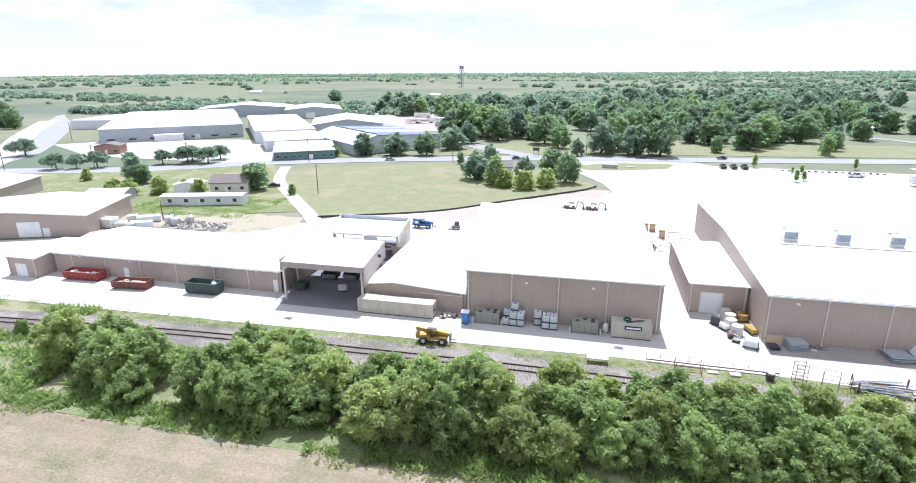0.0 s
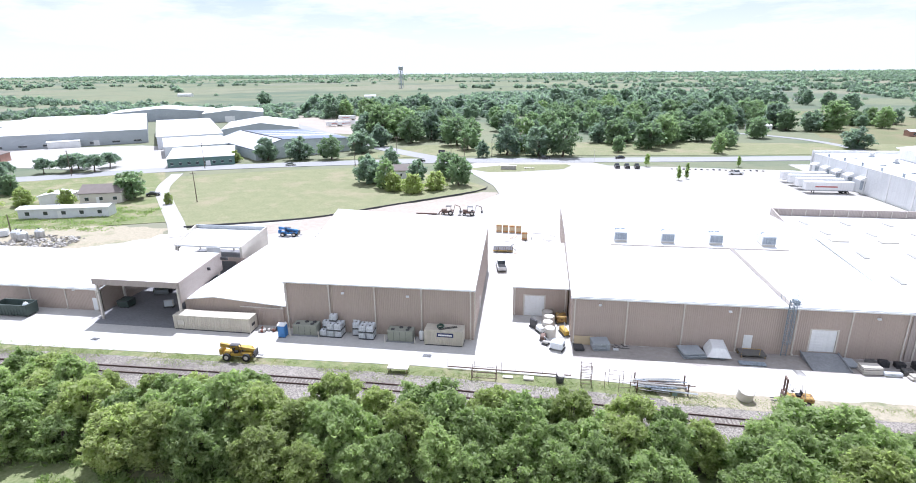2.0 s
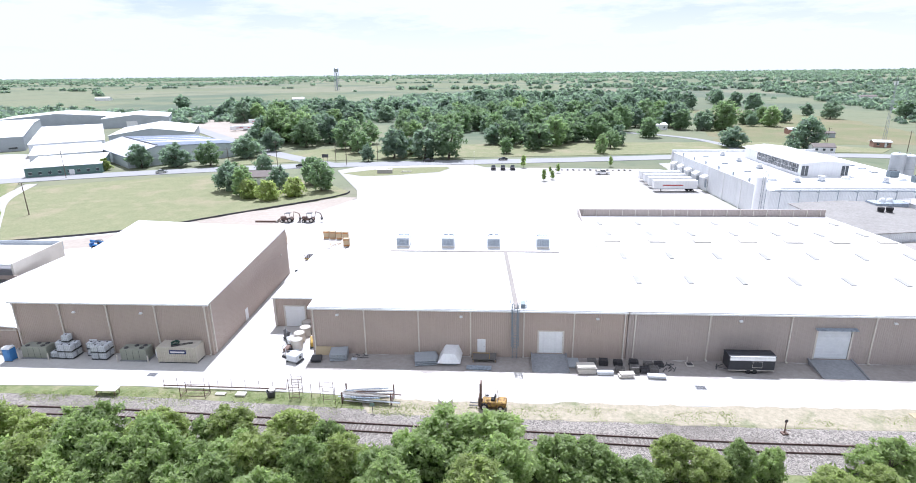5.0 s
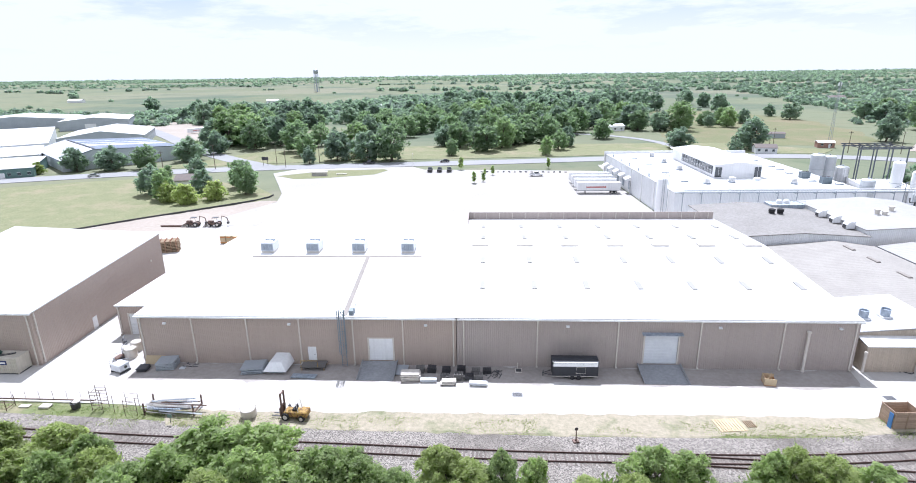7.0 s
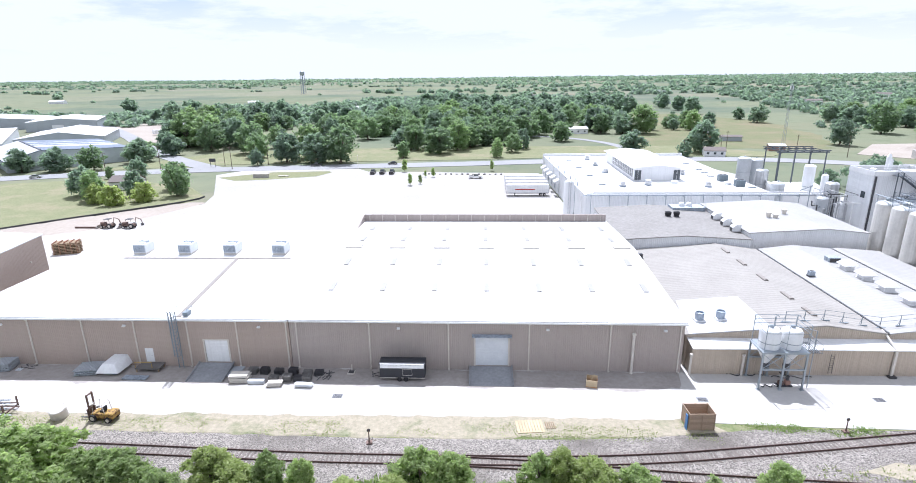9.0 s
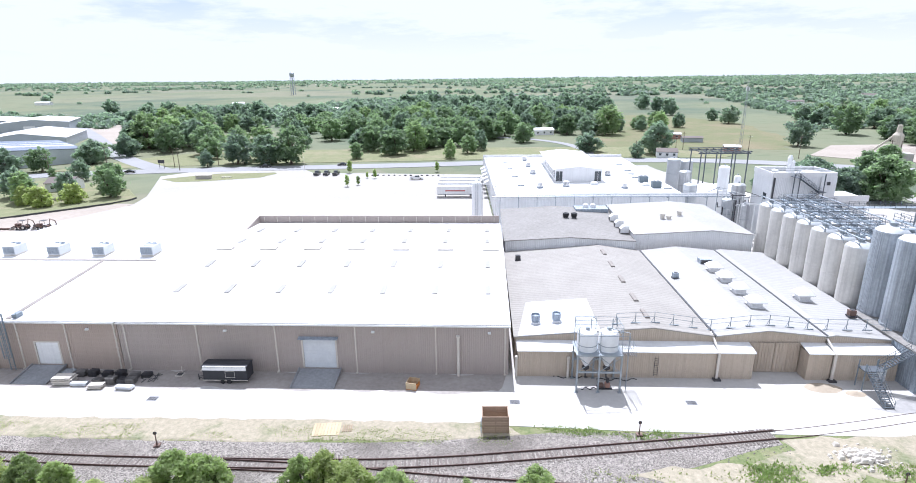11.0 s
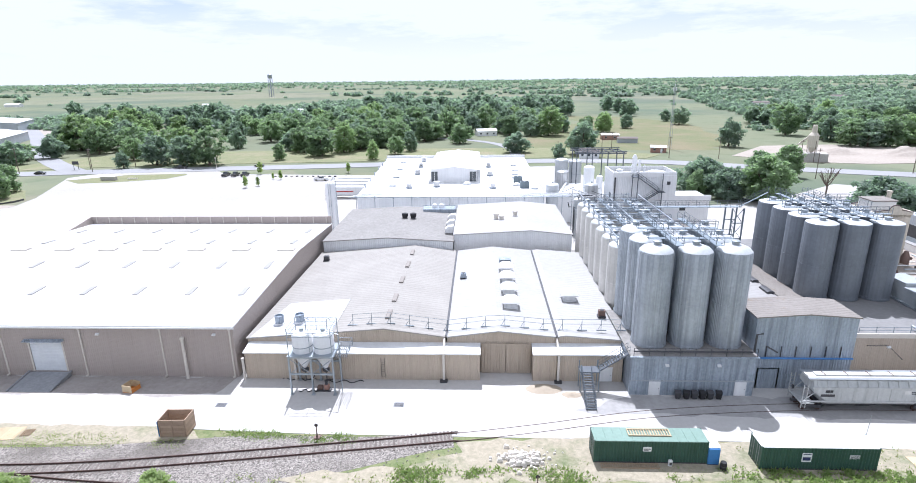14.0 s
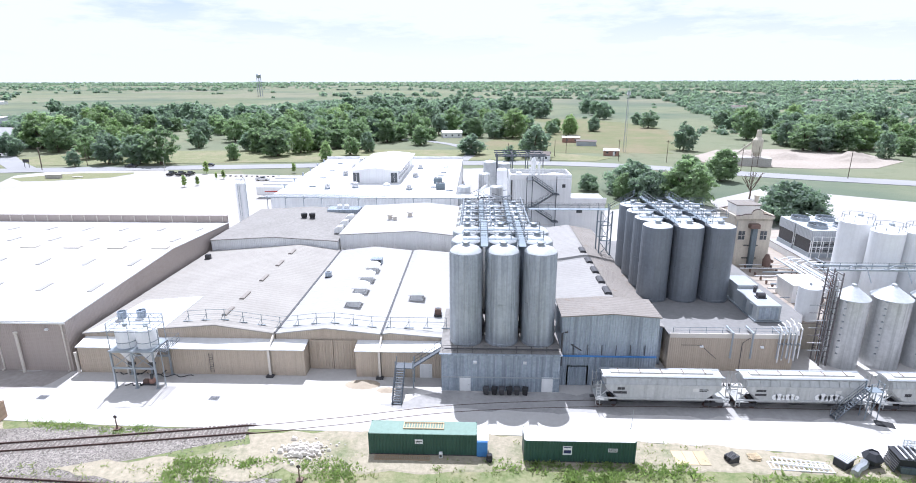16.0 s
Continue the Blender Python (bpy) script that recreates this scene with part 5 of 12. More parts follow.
def roof_hood(x, y, z):
    h = thing("roof_hood", "white pyramid exhaust hood on a flat roof", "roof vent", x, y, z, group="white roof hoods")
    part("curb", Geo().box(-0.8, -0.8, -0.1, 0.8, 0.8, 0.75), M_WHITE, h)
    part("flashing", Geo().box(-1.05, -1.05, -0.1, 1.05, 1.05, 0.12), M_WHITE, h)
    ring_ = lambda w, zz: [(-w, -w, zz), (w, -w, zz), (w, w, zz), (-w, w, zz)]
    part("hood", Geo().add(ring_(1.3, 0.9) + ring_(1.33, 1.0) + ring_(0.75, 1.62) + ring_(0.45, 1.75),
                           [(3, 2, 1, 0), (12, 13, 14, 15)] + [(4 * q + i, 4 * q + (i + 1) % 4, 4 * q + 4 + (i + 1) % 4, 4 * q + 4 + i) for q in range(3) for i in range(4)]), M_WHITE, h)
    # Dark filler added as the shadow between curb and hood.
    part("mesh_guard", Geo().box(-0.95, -0.95, 0.76, 0.95, 0.95, 0.895), M_DARK, h)


for y in (97.0, 102.6, 108.0, 113.0):
    roof_hood(171.0, y, D2(171.0))
roof_hood(180.6, 101.2, 5.75)
box_ = thing("roof_intake", "square grey roof intake box", "roof vent", 171.0, 117.5, D2(171.0))
part("housing", Geo().box(-1.1, -0.8, -0.1, 1.1, 0.8, 0.95, 0.05), M_GALV, box_)
part("louvre", Geo().box(-0.9, -0.86, 0.15, 0.9, -0.8, 0.8), M_DARK, box_)
for x, y, z, col in ((163.3, 110.6, D2(163.3), M_GALV), (184.5, 95.0, 5.55, M_RUSTPIPE), (135.6, 121.5, D1(135.6), M_DARK)):
    a_ = thing("condenser_unit", "small square condenser unit on a roof stand", "air conditioner", x, y, z, group="roof condensers")
    part("stand", Geo().box(-0.6, -0.5, -0.05, 0.6, 0.5, 0.15), M_DARK, a_)
    part("housing", Geo().box(-0.5, -0.4, 0.15, 0.5, 0.4, 1.0, 0.04), col, a_)
    part("grille", Geo().lathe(0, 0, [(0.34, 1.0), (0.34, 1.06), (0.1, 1.08)], 12), M_DARK, a_)
rail_ = thing("roof_railing", "thin galvanised railing along a roof edge", "railing", 165, 90)
for i in range(15):
    x = 148.0 + 2.72 * i
    z = (D1(x) if x < 161.5 else D2(x) if x < 176.9 else 5.75)
    part("post", Geo().box(x - 0.035, 89.9, z - 0.02, x + 0.035, 89.97, z + 1.6).box(x - 0.7, 89.6, z - 0.02, x + 0.7, 89.72, z + 0.1).tube([(x, 89.95, z + 0.9), (x - 0.5, 89.7, z + 0.08)], 0.03, 5), M_RAILING, rail_, world=True)
for dz in (1.55, 0.85):
    part("line", Geo().tube([(148.0 + 2.72 * i, 89.93, dz + (D1(148.0 + 2.72 * i) if 148.0 + 2.72 * i < 161.5 else D2(148.0 + 2.72 * i) if 148.0 + 2.72 * i < 176.9 else 5.75)) for i in range(15)], 0.03, 5), M_RAILING, rail_, world=True)

# two white hopper silos on a steel frame
silo = thing("twin_silo", "two white hopper silos on a tall grey steel frame", "silo", 144, 83.6)
for x in (141.2, 144.1, 147.0):
    for y in (81.8, 85.4):
        part("leg", Geo().box(x - 0.11, y - 0.11, 0, x + 0.11, y + 0.11, 5.4), M_PIPE, silo, world=True)
        part("foot", Geo().box(x - 0.25, y - 0.25, 0, x + 0.25, y + 0.25, 0.06), M_PIPE, silo, world=True)
for y in (81.8, 85.4):
    for z in (2.9, 5.35):
        part("beam", Geo().box(141.1, y - 0.1, z, 147.1, y + 0.1, z + 0.22), M_PIPE, silo, world=True)
    for a, b in ((141.2, 144.1), (144.1, 147.0)):
        part("brace", Geo().tube([(a, y, 3.0), (b, y, 5.3)], 0.05, 5), M_PIPE, silo, world=True)
        part("brace", Geo().tube([(b, y, 3.0), (a, y, 5.3)], 0.05, 5), M_PIPE, silo, world=True)
for x in (141.2, 144.1, 147.0):
    part("cross_beam", Geo().box(x - 0.1, 81.9, 5.35, x + 0.1, 85.3, 5.55), M_PIPE, silo, world=True)
part("deck", Geo().box(141.0, 81.6, 5.56, 147.2, 85.6, 5.62), M_PIPE, silo, "steel deck plate", world=True)
for x in (142.65, 145.5):
    t_ = part("tank", Geo().lathe(x, 83.6, [(0.2, 3.0), (1.25, 4.9), (1.35, 5.0), (1.35, 7.9), (1.15, 8.2), (0.3, 8.45)], 24), M_TANKWHITE, silo, "white silo shell", smooth=True, world=True)
    part("hatch", Geo().cyl(x, 83.6, 8.4, 8.75, 0.3, 12), M_PIPE, t_, world=True)
    part("band", Geo().lathe(x, 83.6, [(1.36, 6.4), (1.39, 6.4), (1.39, 6.5), (1.36, 6.5)], 24), M_PIPE, t_, world=True)
for y in (81.85, 85.35):
    for x in (141.25, 144.1, 146.95):
        part("post", Geo().tube([(x, y, 5.6), (x, y, 9.5)], 0.055 if x != 144.1 else 0.035, 6), M_PIPE, silo, world=True)
    for z in (8.3, 8.9, 9.5):
        part("railing", Geo().tube([(141.25, y, z), (146.95, y, z)], 0.035, 5), M_RAILING, silo, world=True)
for x in (141.25, 146.95):
    for z in (8.3, 8.9, 9.5):
        part("railing", Geo().tube([(x, 81.85, z), (x, 85.35, z)], 0.035, 5), M_RAILING, silo, world=True)
for x in (142.65, 145.5):
    part("rotary_valve", Geo().cyl(x, 83.6, 2.45, 3.05, 0.32, 12).box(x - 0.45, 83.4, 2.55, x + 0.45, 83.8, 2.9), M_DARK, silo, "dark rotary valve under a cone", world=True)
    part("blow_line", Geo().tube([(x, 83.6, 2.5), (x, 83.6, 1.2), (x + 0.4, 84.6, 0.5), (x + 0.5, 86.3, 0.45)], 0.08), M_DARK, silo, world=True)
    part("vent_pipe", Geo().tube([(x + 0.5, 83.9, 8.2), (x + 0.5, 83.9, 9.9), (x + 0.8, 83.9, 10.1), (x + 1.0, 83.9, 9.8)], 0.06), M_PIPE, silo, world=True)
for k in range(7):
    part("grating_bar", Geo().box(147.15 + 0.26 * k, 81.9, 5.42, 147.23 + 0.26 * k, 85.3, 5.48), M_STAIR, silo, world=True)
for y in (81.9, 83.6, 85.3):
    part("platform_post", Geo().tube([(148.9, y, 5.4), (148.9, y, 6.6)], 0.03, 5), M_RAILING, silo, world=True)
for z in (6.0, 6.6):
    part("platform_rail", Geo().tube([(147.1, 81.9, z), (148.9, 81.9, z), (148.9, 85.3, z), (147.1, 85.3, z)], 0.03, 5), M_RAILING, silo, world=True)
blower = thing("blower_skid", "rusty red air blower on a skid between steel legs", "blower", 145.2, 82.9)
part("skid", Geo().box(-1.0, -0.45, 0, 1.0, 0.45, 0.14), M_DARK, blower)
part("motor", Geo().box(-0.85, -0.3, 0.14, -0.1, 0.3, 0.7, 0.1), M_RUSTPIPE, blower)
part("blower_case", Geo().box(0.05, -0.35, 0.14, 0.75, 0.35, 0.85, 0.12), M_BRICK, blower)
part("silencer", Geo().tube([(0.4, 0, 0.85), (0.4, 0, 1.5)], 0.2, 10), M_DARK, blower)
for x0, y0, x1 in ((138.6, 85.5, 143.4), (142.0, 82.6, 144.6), (144.6, 85.0, 150.2)):
    hose = thing("hose", "black rubber hose lying on concrete", "hose", x0, y0)
    part("tube", Geo().tube([((x1 - x0) * q / 14, 0.32 * math.sin(q * 1.1 + x0), 0.06) for q in range(15)], 0.06, 6), M_BLACK, hose)
part("fill_pipe", Geo().tube([(147.9, 82.2, 0.1), (147.9, 82.2, 8.6), (145.5, 83.0, 8.9)], 0.07), M_PIPE, silo, world=True)

# ---- steel tanks, gangways and process plant ----
def upright_tank(label, r, z0, z1, jacket, head, group, dome=0.9, cap=0.45, band=None):
    t = thing("steel_tank", label, "tank", 0, 0, z0, group=group)
    h = z1 - z0
    part("shell", Geo().lathe(0, 0, [(r, 0), (r, h - 0.25), (r - 0.12, h)], 40), jacket, t, smooth=True)
    part("skirt", Geo().lathe(0, 0, [(r + 0.06, 0.0), (r + 0.06, 0.35), (r + 0.003, 0.4)], 40), jacket, t, smooth=True)
    hd = part("head", Geo().lathe(0, 0, [(r - 0.1, h + 0.003), (r * 0.78, h + dome * 0.5), (r * 0.45, h + dome * 0.85), (0.5, h + dome)], 40), head, t, "pale domed tank head", smooth=True)
    part("manway", Geo().lathe(0, 0, [(cap, h + dome - 0.15), (cap, h + dome + 0.35), (cap + 0.12, h + dome + 0.35), (cap + 0.12, h + dome + 0.45), (cap * 0.4, h + dome + 0.55)], 14), M_PIPE, hd)
    if band:
        part("seam", Geo().lathe(0, 0, [(r + 0.004, band), (r + 0.03, band + 0.02), (r + 0.03, band + 0.1), (r + 0.004, band + 0.12)], 40), jacket, t)
    return t


def set_row(first, places):
    for i, (x, y, z) in enumerate(places):
        if i == 0:
            first.matrix_basis = pose(x, y, z)
            PLACE[first] = first.matrix_basis.copy()
        else:
            copy_thing(first, pose(x, y, z, 0, 0, 37 * i))


big = upright_tank("tall ribbed steel tank with streaked jacket", 2.24, 5.6, 18.6, M_TANKRIB, M_TANKTOP, "tall ribbed steel tanks", 0.8, band=6.0)
set_row(big, [(189.0 + 4.95 * i, 86.75 + 4.95 * j, 5.6) for j in range(3) for i in range(3)])
small = upright_tank("pale upright steel tank behind the tall tanks", 2.1, 3.0, 14.6, M_STAINPALE, M_TANKTOP, "pale steel tanks in rows", 0.7, band=5.5)
set_row(small, [(188.6 + 4.7 * i, 102.0 + 4.75 * j, 3.0) for j in range(7) for i in range(3)])
grey = upright_tank("dark grey upright tank on a flat roof", 2.36, 5.85, 18.1, M_GREYTANK, M_TANKTOP, "dark grey tanks on the flat roof", 0.35, band=5.6)
set_row(grey, [(219.2 + 4.9 * i, 102.6 + 4.95 * j, 5.85) for j in range(4) for i in range(3)])
base_back = flat_block("tank_floor", "low concrete floor block under the pale tanks", [(186.2, 97.2), (203, 97.2), (203, 136), (186.2, 136)], 2.8, M_CONC, M_ROOFDARK)


def gangway(label, pts, w=1.0, z_off=0.0, posts=2.0):
    """A grating walkway with two railings along a line of (x, y, z)."""
    g = thing("gangway", label, "gangway", *pts[0])
    P3 = [Vector(p) for p in pts]
    for a, b in zip(P3, P3[1:]):
        d = (b - a)
        s = Vector((-d.y, d.x, 0)).normalized() * w / 2
        v = [a - s, b - s, b + s, a + s]
        part("grating", Geo().add([(p.x, p.y, p.z) for p in v] + [(p.x, p.y, p.z + 0.07) for p in v], [(3, 2, 1, 0), (4, 5, 6, 7), (0, 1, 5, 4), (1, 2, 6, 5), (2, 3, 7, 6), (3, 0, 4, 7)]), M_RAILING, g, "grey grating", world=True)
        n = max(1, int(d.length / posts))
        for side in (-1, 1):
            for h in (0.6, 1.1):
                part("rail", Geo().tube([a + s * side + Vector((0, 0, h)), b + s * side + Vector((0, 0, h))], 0.03, 5), M_STAIR, g, world=True)
            for k in range(n + 1):
                p = a + d * k / n + s * side
                part("post", Geo().box(p.x - 0.03, p.y - 0.03, p.z, p.x + 0.03, p.y + 0.03, p.z + 1.1), M_RAILING, g, world=True)
    return g


for x in (191.4, 196.4):
    gangway("galvanised gangway across the tank heads", [(x, 85.5, 19.5), (x, 99.5, 19.5)])
    gangway("galvanised gangway across the pale tank heads", [(x - 0.2, 100.5, 15.6), (x - 0.2, 132, 15.6)])
for y in (89.2, 94.2):
    gangway("cross gangway between the tank heads", [(188.5, y, 19.45), (199.5, y, 19.45)], 0.8)
for y in (104.4, 109.1, 113.9, 118.6, 123.4, 128.1):
    gangway("cross gangway between the pale tank heads", [(187.4, y, 15.5), (200.0, y, 15.5)], 0.7)
for x in (221.65, 226.55):
    gangway("galvanised gangway across the grey tank heads", [(x, 101.0, 18.8), (x, 121, 18.8)], 0.9)
for y in (105.1, 110.0, 115.0):
    gangway("cross gangway between the grey tank heads", [(217, y, 18.75), (231, y, 18.75)], 0.8)
gangway("long bridge gangway between the tank groups", [(200.5, 124, 15.6), (216.5, 124, 15.6)], 1.4)
gangway("sloping gangway up to the grey tanks", [(216.5, 124, 15.6), (220.5, 122, 18.8)], 1.0)
rng = random.Random(21)
pipes = thing("tank_pipework", "tangle of grey pipes over the pale tanks", "pipework", 194, 115)
for k in range(26):
    y, z = 101 + rng.random() * 31, 15.7 + rng.random() * 1.1
    x0 = 187 + rng.random() * 6
    part("pipe", Geo().tube([(x0, y, z - 1.3), (x0, y, z), (x0 + rng.uniform(3, 7), y, z), (x0 + rng.uniform(3, 7), y + rng.uniform(-3, 3), z)], 0.06, 6), M_PIPE, pipes, world=True)
for x in (187.6, 192.9, 199.6):
    part("header_pipe", Geo().tube([(x, 100.5, 16.1), (x, 133, 16.1)], 0.12, 8), M_PIPE, pipes, world=True)
    for j in range(8):
        part("pipe_stand", Geo().box(x - 0.05, 100.8 + 4.5 * j, 14.6, x + 0.05, 100.9 + 4.5 * j, 16.1), M_PIPE, pipes, world=True)
frame_tower = thing("bridge_tower", "braced steel tower carrying a gangway", "steel tower", 216, 126)
for x in (214.8, 217.0):
    for y in (123.0, 126.0):
        part("leg", Geo().box(x - 0.12, y - 0.12, 0, x + 0.12, y + 0.12, 15.5), M_RAILING, frame_tower, world=True)
for k in range(4):
    z = 3.2 + 3.1 * k
    part("brace", Geo().tube([(214.8, 123, z), (217, 123, z + 3)], 0.06, 5).tube([(217, 123, z), (214.8, 123, z + 3)], 0.06, 5), M_RAILING, frame_tower, world=True)
    part("ring_beam", Geo().box(214.7, 122.9, z, 217.1, 123.1, z + 0.15).box(214.7, 125.9, z, 217.1, 126.1, z + 0.15), M_RAILING, frame_tower, world=True)

# tank base building: doors, rail, bins, outside stairs
for x0 in (188.3, 199.3):
    plain_door(base_f, x0, x0 + 1.35, 82.5, 0.02, 2.15)
for x in (190.3, 196.9):
    wall_lamp(base_f, x, 82.5, 4.4)
part("wall_band", Geo().box(185.75, 82.38, 2.05, 201.65, 82.49, 2.2), M_GREYBLUE, base_f, world=True)
part("ledge", Geo().box(185.5, 82.2, 5.45, 201.8, 82.49, 5.62), M_GALV, base_f, "galvanised edge beam", world=True)
rail_f = thing("edge_railing", "dark railing along the foot of the tanks", "railing", 193, 82.6, 5.6)
for k in range(9):
    part("post", Geo().box(186 + 1.95 * k, 82.6, 5.61, 186.06 + 1.95 * k, 82.66, 6.7), M_DARK, rail_f, world=True)
for z in (6.15, 6.68):
    part("rail", Geo().tube([(186, 82.63, z), (201.6, 82.63, z)], 0.03, 5), M_DARK, rail_f, world=True)
part("foot_pipe", Geo().tube([(186.2, 83.3, 5.9), (201.4, 83.3, 5.9)], 0.1), M_DARK, rail_f, world=True)
for k, x in enumerate((191.8, 192.9, 193.9, 194.9, 195.9, 197.0)):
    w = thing("wheelie_bin", ("dark wheeled bin by a metal wall", "black wheeled bin by a metal wall")[k % 2], "bin", x, 81.7, 0, rng.uniform(-15, 15), group="wheeled bins")
    part("tub", Geo().add([(-0.28, -0.25, 0.08), (0.28, -0.25, 0.08), (0.28, 0.25, 0.08), (-0.28, 0.25, 0.08), (-0.36, -0.36, 0.95), (0.36, -0.36, 0.95), (0.36, 0.34, 0.95), (-0.36, 0.34, 0.95)],
                          [(3, 2, 1, 0), (4, 5, 6, 7), (0, 1, 5, 4), (1, 2, 6, 5), (2, 3, 7, 6), (3, 0, 4, 7)]), (M_DARK, M_BLACK)[k % 2], w)
    part("lid", Geo().along_x([(-0.4, 0.96), (0.38, 0.96), (0.38, 1.08), (-0.1, 1.12), (-0.4, 1.02)], -0.38, 0.38), (M_DARK, M_BLACK)[k % 2], w)
    for sx in (-0.26, 0.26):
        part("wheel", Geo().disc_x(sx, 0.28, 0.11, 0.11, 0.06, 10), M_BLACK, w)
stair = thing("steel_stairs", "steep galvanised outside stairs with a landing", "stairs", 180, 80)
def flight(st, a, b, w, n):
    a, b = Vector(a), Vector(b)
    d = b - a
    s = Vector((-d.y, d.x, 0)).normalized() * w / 2
    for k in range(n):
        p = a + d * (k + 0.5) / n
        u = Vector((d.x, d.y, 0)).normalized() * 0.14
        q = [p - s - u, p + s - u, p + s + u, p - s + u]
        g = Geo().add([(v.x, v.y, v.z - 0.03) for v in q] + [(v.x, v.y, v.z + 0.02) for v in q], [(3, 2, 1, 0), (4, 5, 6, 7), (0, 1, 5, 4), (1, 2, 6, 5), (2, 3, 7, 6), (3, 0, 4, 7)])
        part("tread", g, M_STAIR, st, world=True)
    for side in (-1, 1):
        o = s * side
        part("stringer", Geo().tube([a + o, b + o], 0.09, 4), M_STAIR, st, world=True)
        for h in (0.55, 1.05):
            part("handrail", Geo().tube([a + o + Vector((0, 0, h)), b + o + Vector((0, 0, h))], 0.03, 5), M_STAIR, st, world=True)
        for k in range(5):
            p = a + d * k / 4 + o
            part("baluster", Geo().box(p.x - 0.025, p.y - 0.025, p.z, p.x + 0.025, p.y + 0.025, p.z + 1.05), M_RAILING, st, world=True)
flight(stair, (180.2, 78.8, 0.05), (180.2, 83.0, 2.9), 1.2, 14)
part("landing", Geo().box(179.4, 83.0, 2.86, 182.0, 84.6, 2.96), M_STAIR, stair, world=True)
for x, y in ((179.5, 83.1), (181.9, 83.1), (179.5, 84.5), (181.9, 84.5)):
    part("landing_leg", Geo().box(x - 0.06, y - 0.06, 0, x + 0.06, y + 0.06, 3.95), M_RAILING, stair, world=True)
flight(stair, (182.0, 83.9, 2.95), (185.7, 83.9, 5.5), 1.1, 12)

# galvanised shed: roof lap, pipe, doors
part("wall_pipe", Geo().tube([(202.1, 84.1, 4.6), (214.6, 84.1, 4.6)], 0.13, 8), M_BLUE, shed_g, "blue wall pipe", world=True)
plain_door(shed_g, 206.1, 207.3, 84.4, 0.02, 2.1, M_GALV)
roller_door(shed_g, 202.9, 205.6, 84.45, 0.02, 2.9, M_GALV)
part("drop_pipe", Geo().tube([(201.9, 84.0, 3.2), (201.9, 84.0, 8.0), (202.6, 83.8, 8.3)], 0.14, 8).tube([(203.1, 83.6, 6.6), (204.4, 83.2, 5.9)], 0.1, 8), M_DARK, shed_g, "black drop pipe", world=True)
for k in range(6):
    part("wall_strut", Geo().box(203.5 + 1.9 * k, 84.22, 4.7, 203.57 + 1.9 * k, 84.37, 6.2), M_DARK, shed_g, world=True)
long_roof = gable_y("long_grey_shed", "long grey shed behind the galvanised shed with roof vents", 203.2, 217.4, 90.6, 143, 6.0, 211.5, 7.2, M_GALV, M_ROOFWEST)
part("roof_strip", Geo().along_y([(212.2, 7.3), (217.3, 6.3), (217.3, 6.36), (212.2, 7.36)], 94, 142.8), M_ROOFRUST, long_roof, "rust-brown strip of roof sheets", world=True)
for y in (101, 106, 111, 116.5, 123):
    part("ridge_vent", Geo().along_y([(211.0, 7.2), (211.0, 7.6), (211.3, 7.75), (211.8, 7.75), (212.1, 7.6), (212.1, 7.2)], y - 1.3, y + 1.3), M_DARK, long_roof, "dark ridge vent", world=True)

# tan block front: parapet, pipes, lamps, rail
part("fascia", Geo().box(217.9, 88.75, 5.25, 235.6, 88.98, 5.9), M_TRIM, block_i, world=True)
for x in (226.4, 229.2, 232.8, 233.6, 234.3, 235.0):
    part("wall_pipe", Geo().tube([(x, 90.5, 6.3), (x, 88.3, 6.3), (x, 88.3, 2.4)], 0.16 if x < 230 else 0.08, 8), M_PIPE, block_i, "white wall pipe", world=True)
for x in (222.4, 230.8):
    wall_lamp(block_i, x, 88.74, 4.0)
part("conduit", Geo().tube([(219.5, 88.6, 4.2), (222.3, 88.6, 4.2), (224.6, 88.6, 2.1)], 0.05, 5).tube([(228.0, 88.6, 0.3), (228.0, 88.6, 4.6), (229.0, 88.6, 5.4)], 0.05, 5), M_DARK, block_i, world=True)
rail_i = thing("parapet_railing", "low railing along the tan block roof edge", "railing", 229, 89.2, 5.8)
for k in range(8):
    part("post", Geo().box(218.4 + 2.3 * k, 89.2, 5.7, 218.46 + 2.3 * k, 89.26, 6.7), M_RAILING, rail_i, world=True)
part("rail", Geo().tube([(218.4, 89.23, 6.65), (234.6, 89.23, 6.65)], 0.03, 5).tube([(218.4, 89.23, 6.2), (234.6, 89.23, 6.2)], 0.03, 5), M_RAILING, rail_i, world=True)
ahu = thing("air_handling_unit", "long pale air handling unit on a roof frame", "air handler", 233.5, 99, 5.8)
part("frame", Geo().box(-2.0, -6.0, 0.05, 2.0, 5.8, 0.25).box(-1.9, -5.9, -0.1, -1.7, -5.7, 0.1).box(1.7, -5.9, -0.1, 1.9, -5.7, 0.1).box(-1.9, 5.4, -0.1, -1.7, 5.6, 0.1), M_PIPE, ahu)
part("housing", Geo().box(-1.8, -5.8, 0.25, 1.8, 1.0, 2.6, 0.06), M_AHU, ahu)
part("inlet_housing", Geo().box(-1.6, 1.03, 0.25, 1.6, 5.6, 3.2, 0.06), M_AHU, ahu)
part("motor", Geo().disc_x(0.2, -2.6, 3.0, 0.42, 1.1, 12).box(-0.5, -3.1, 2.6, 0.9, -2.1, 2.75), M_DARK, ahu, "black fan motor")
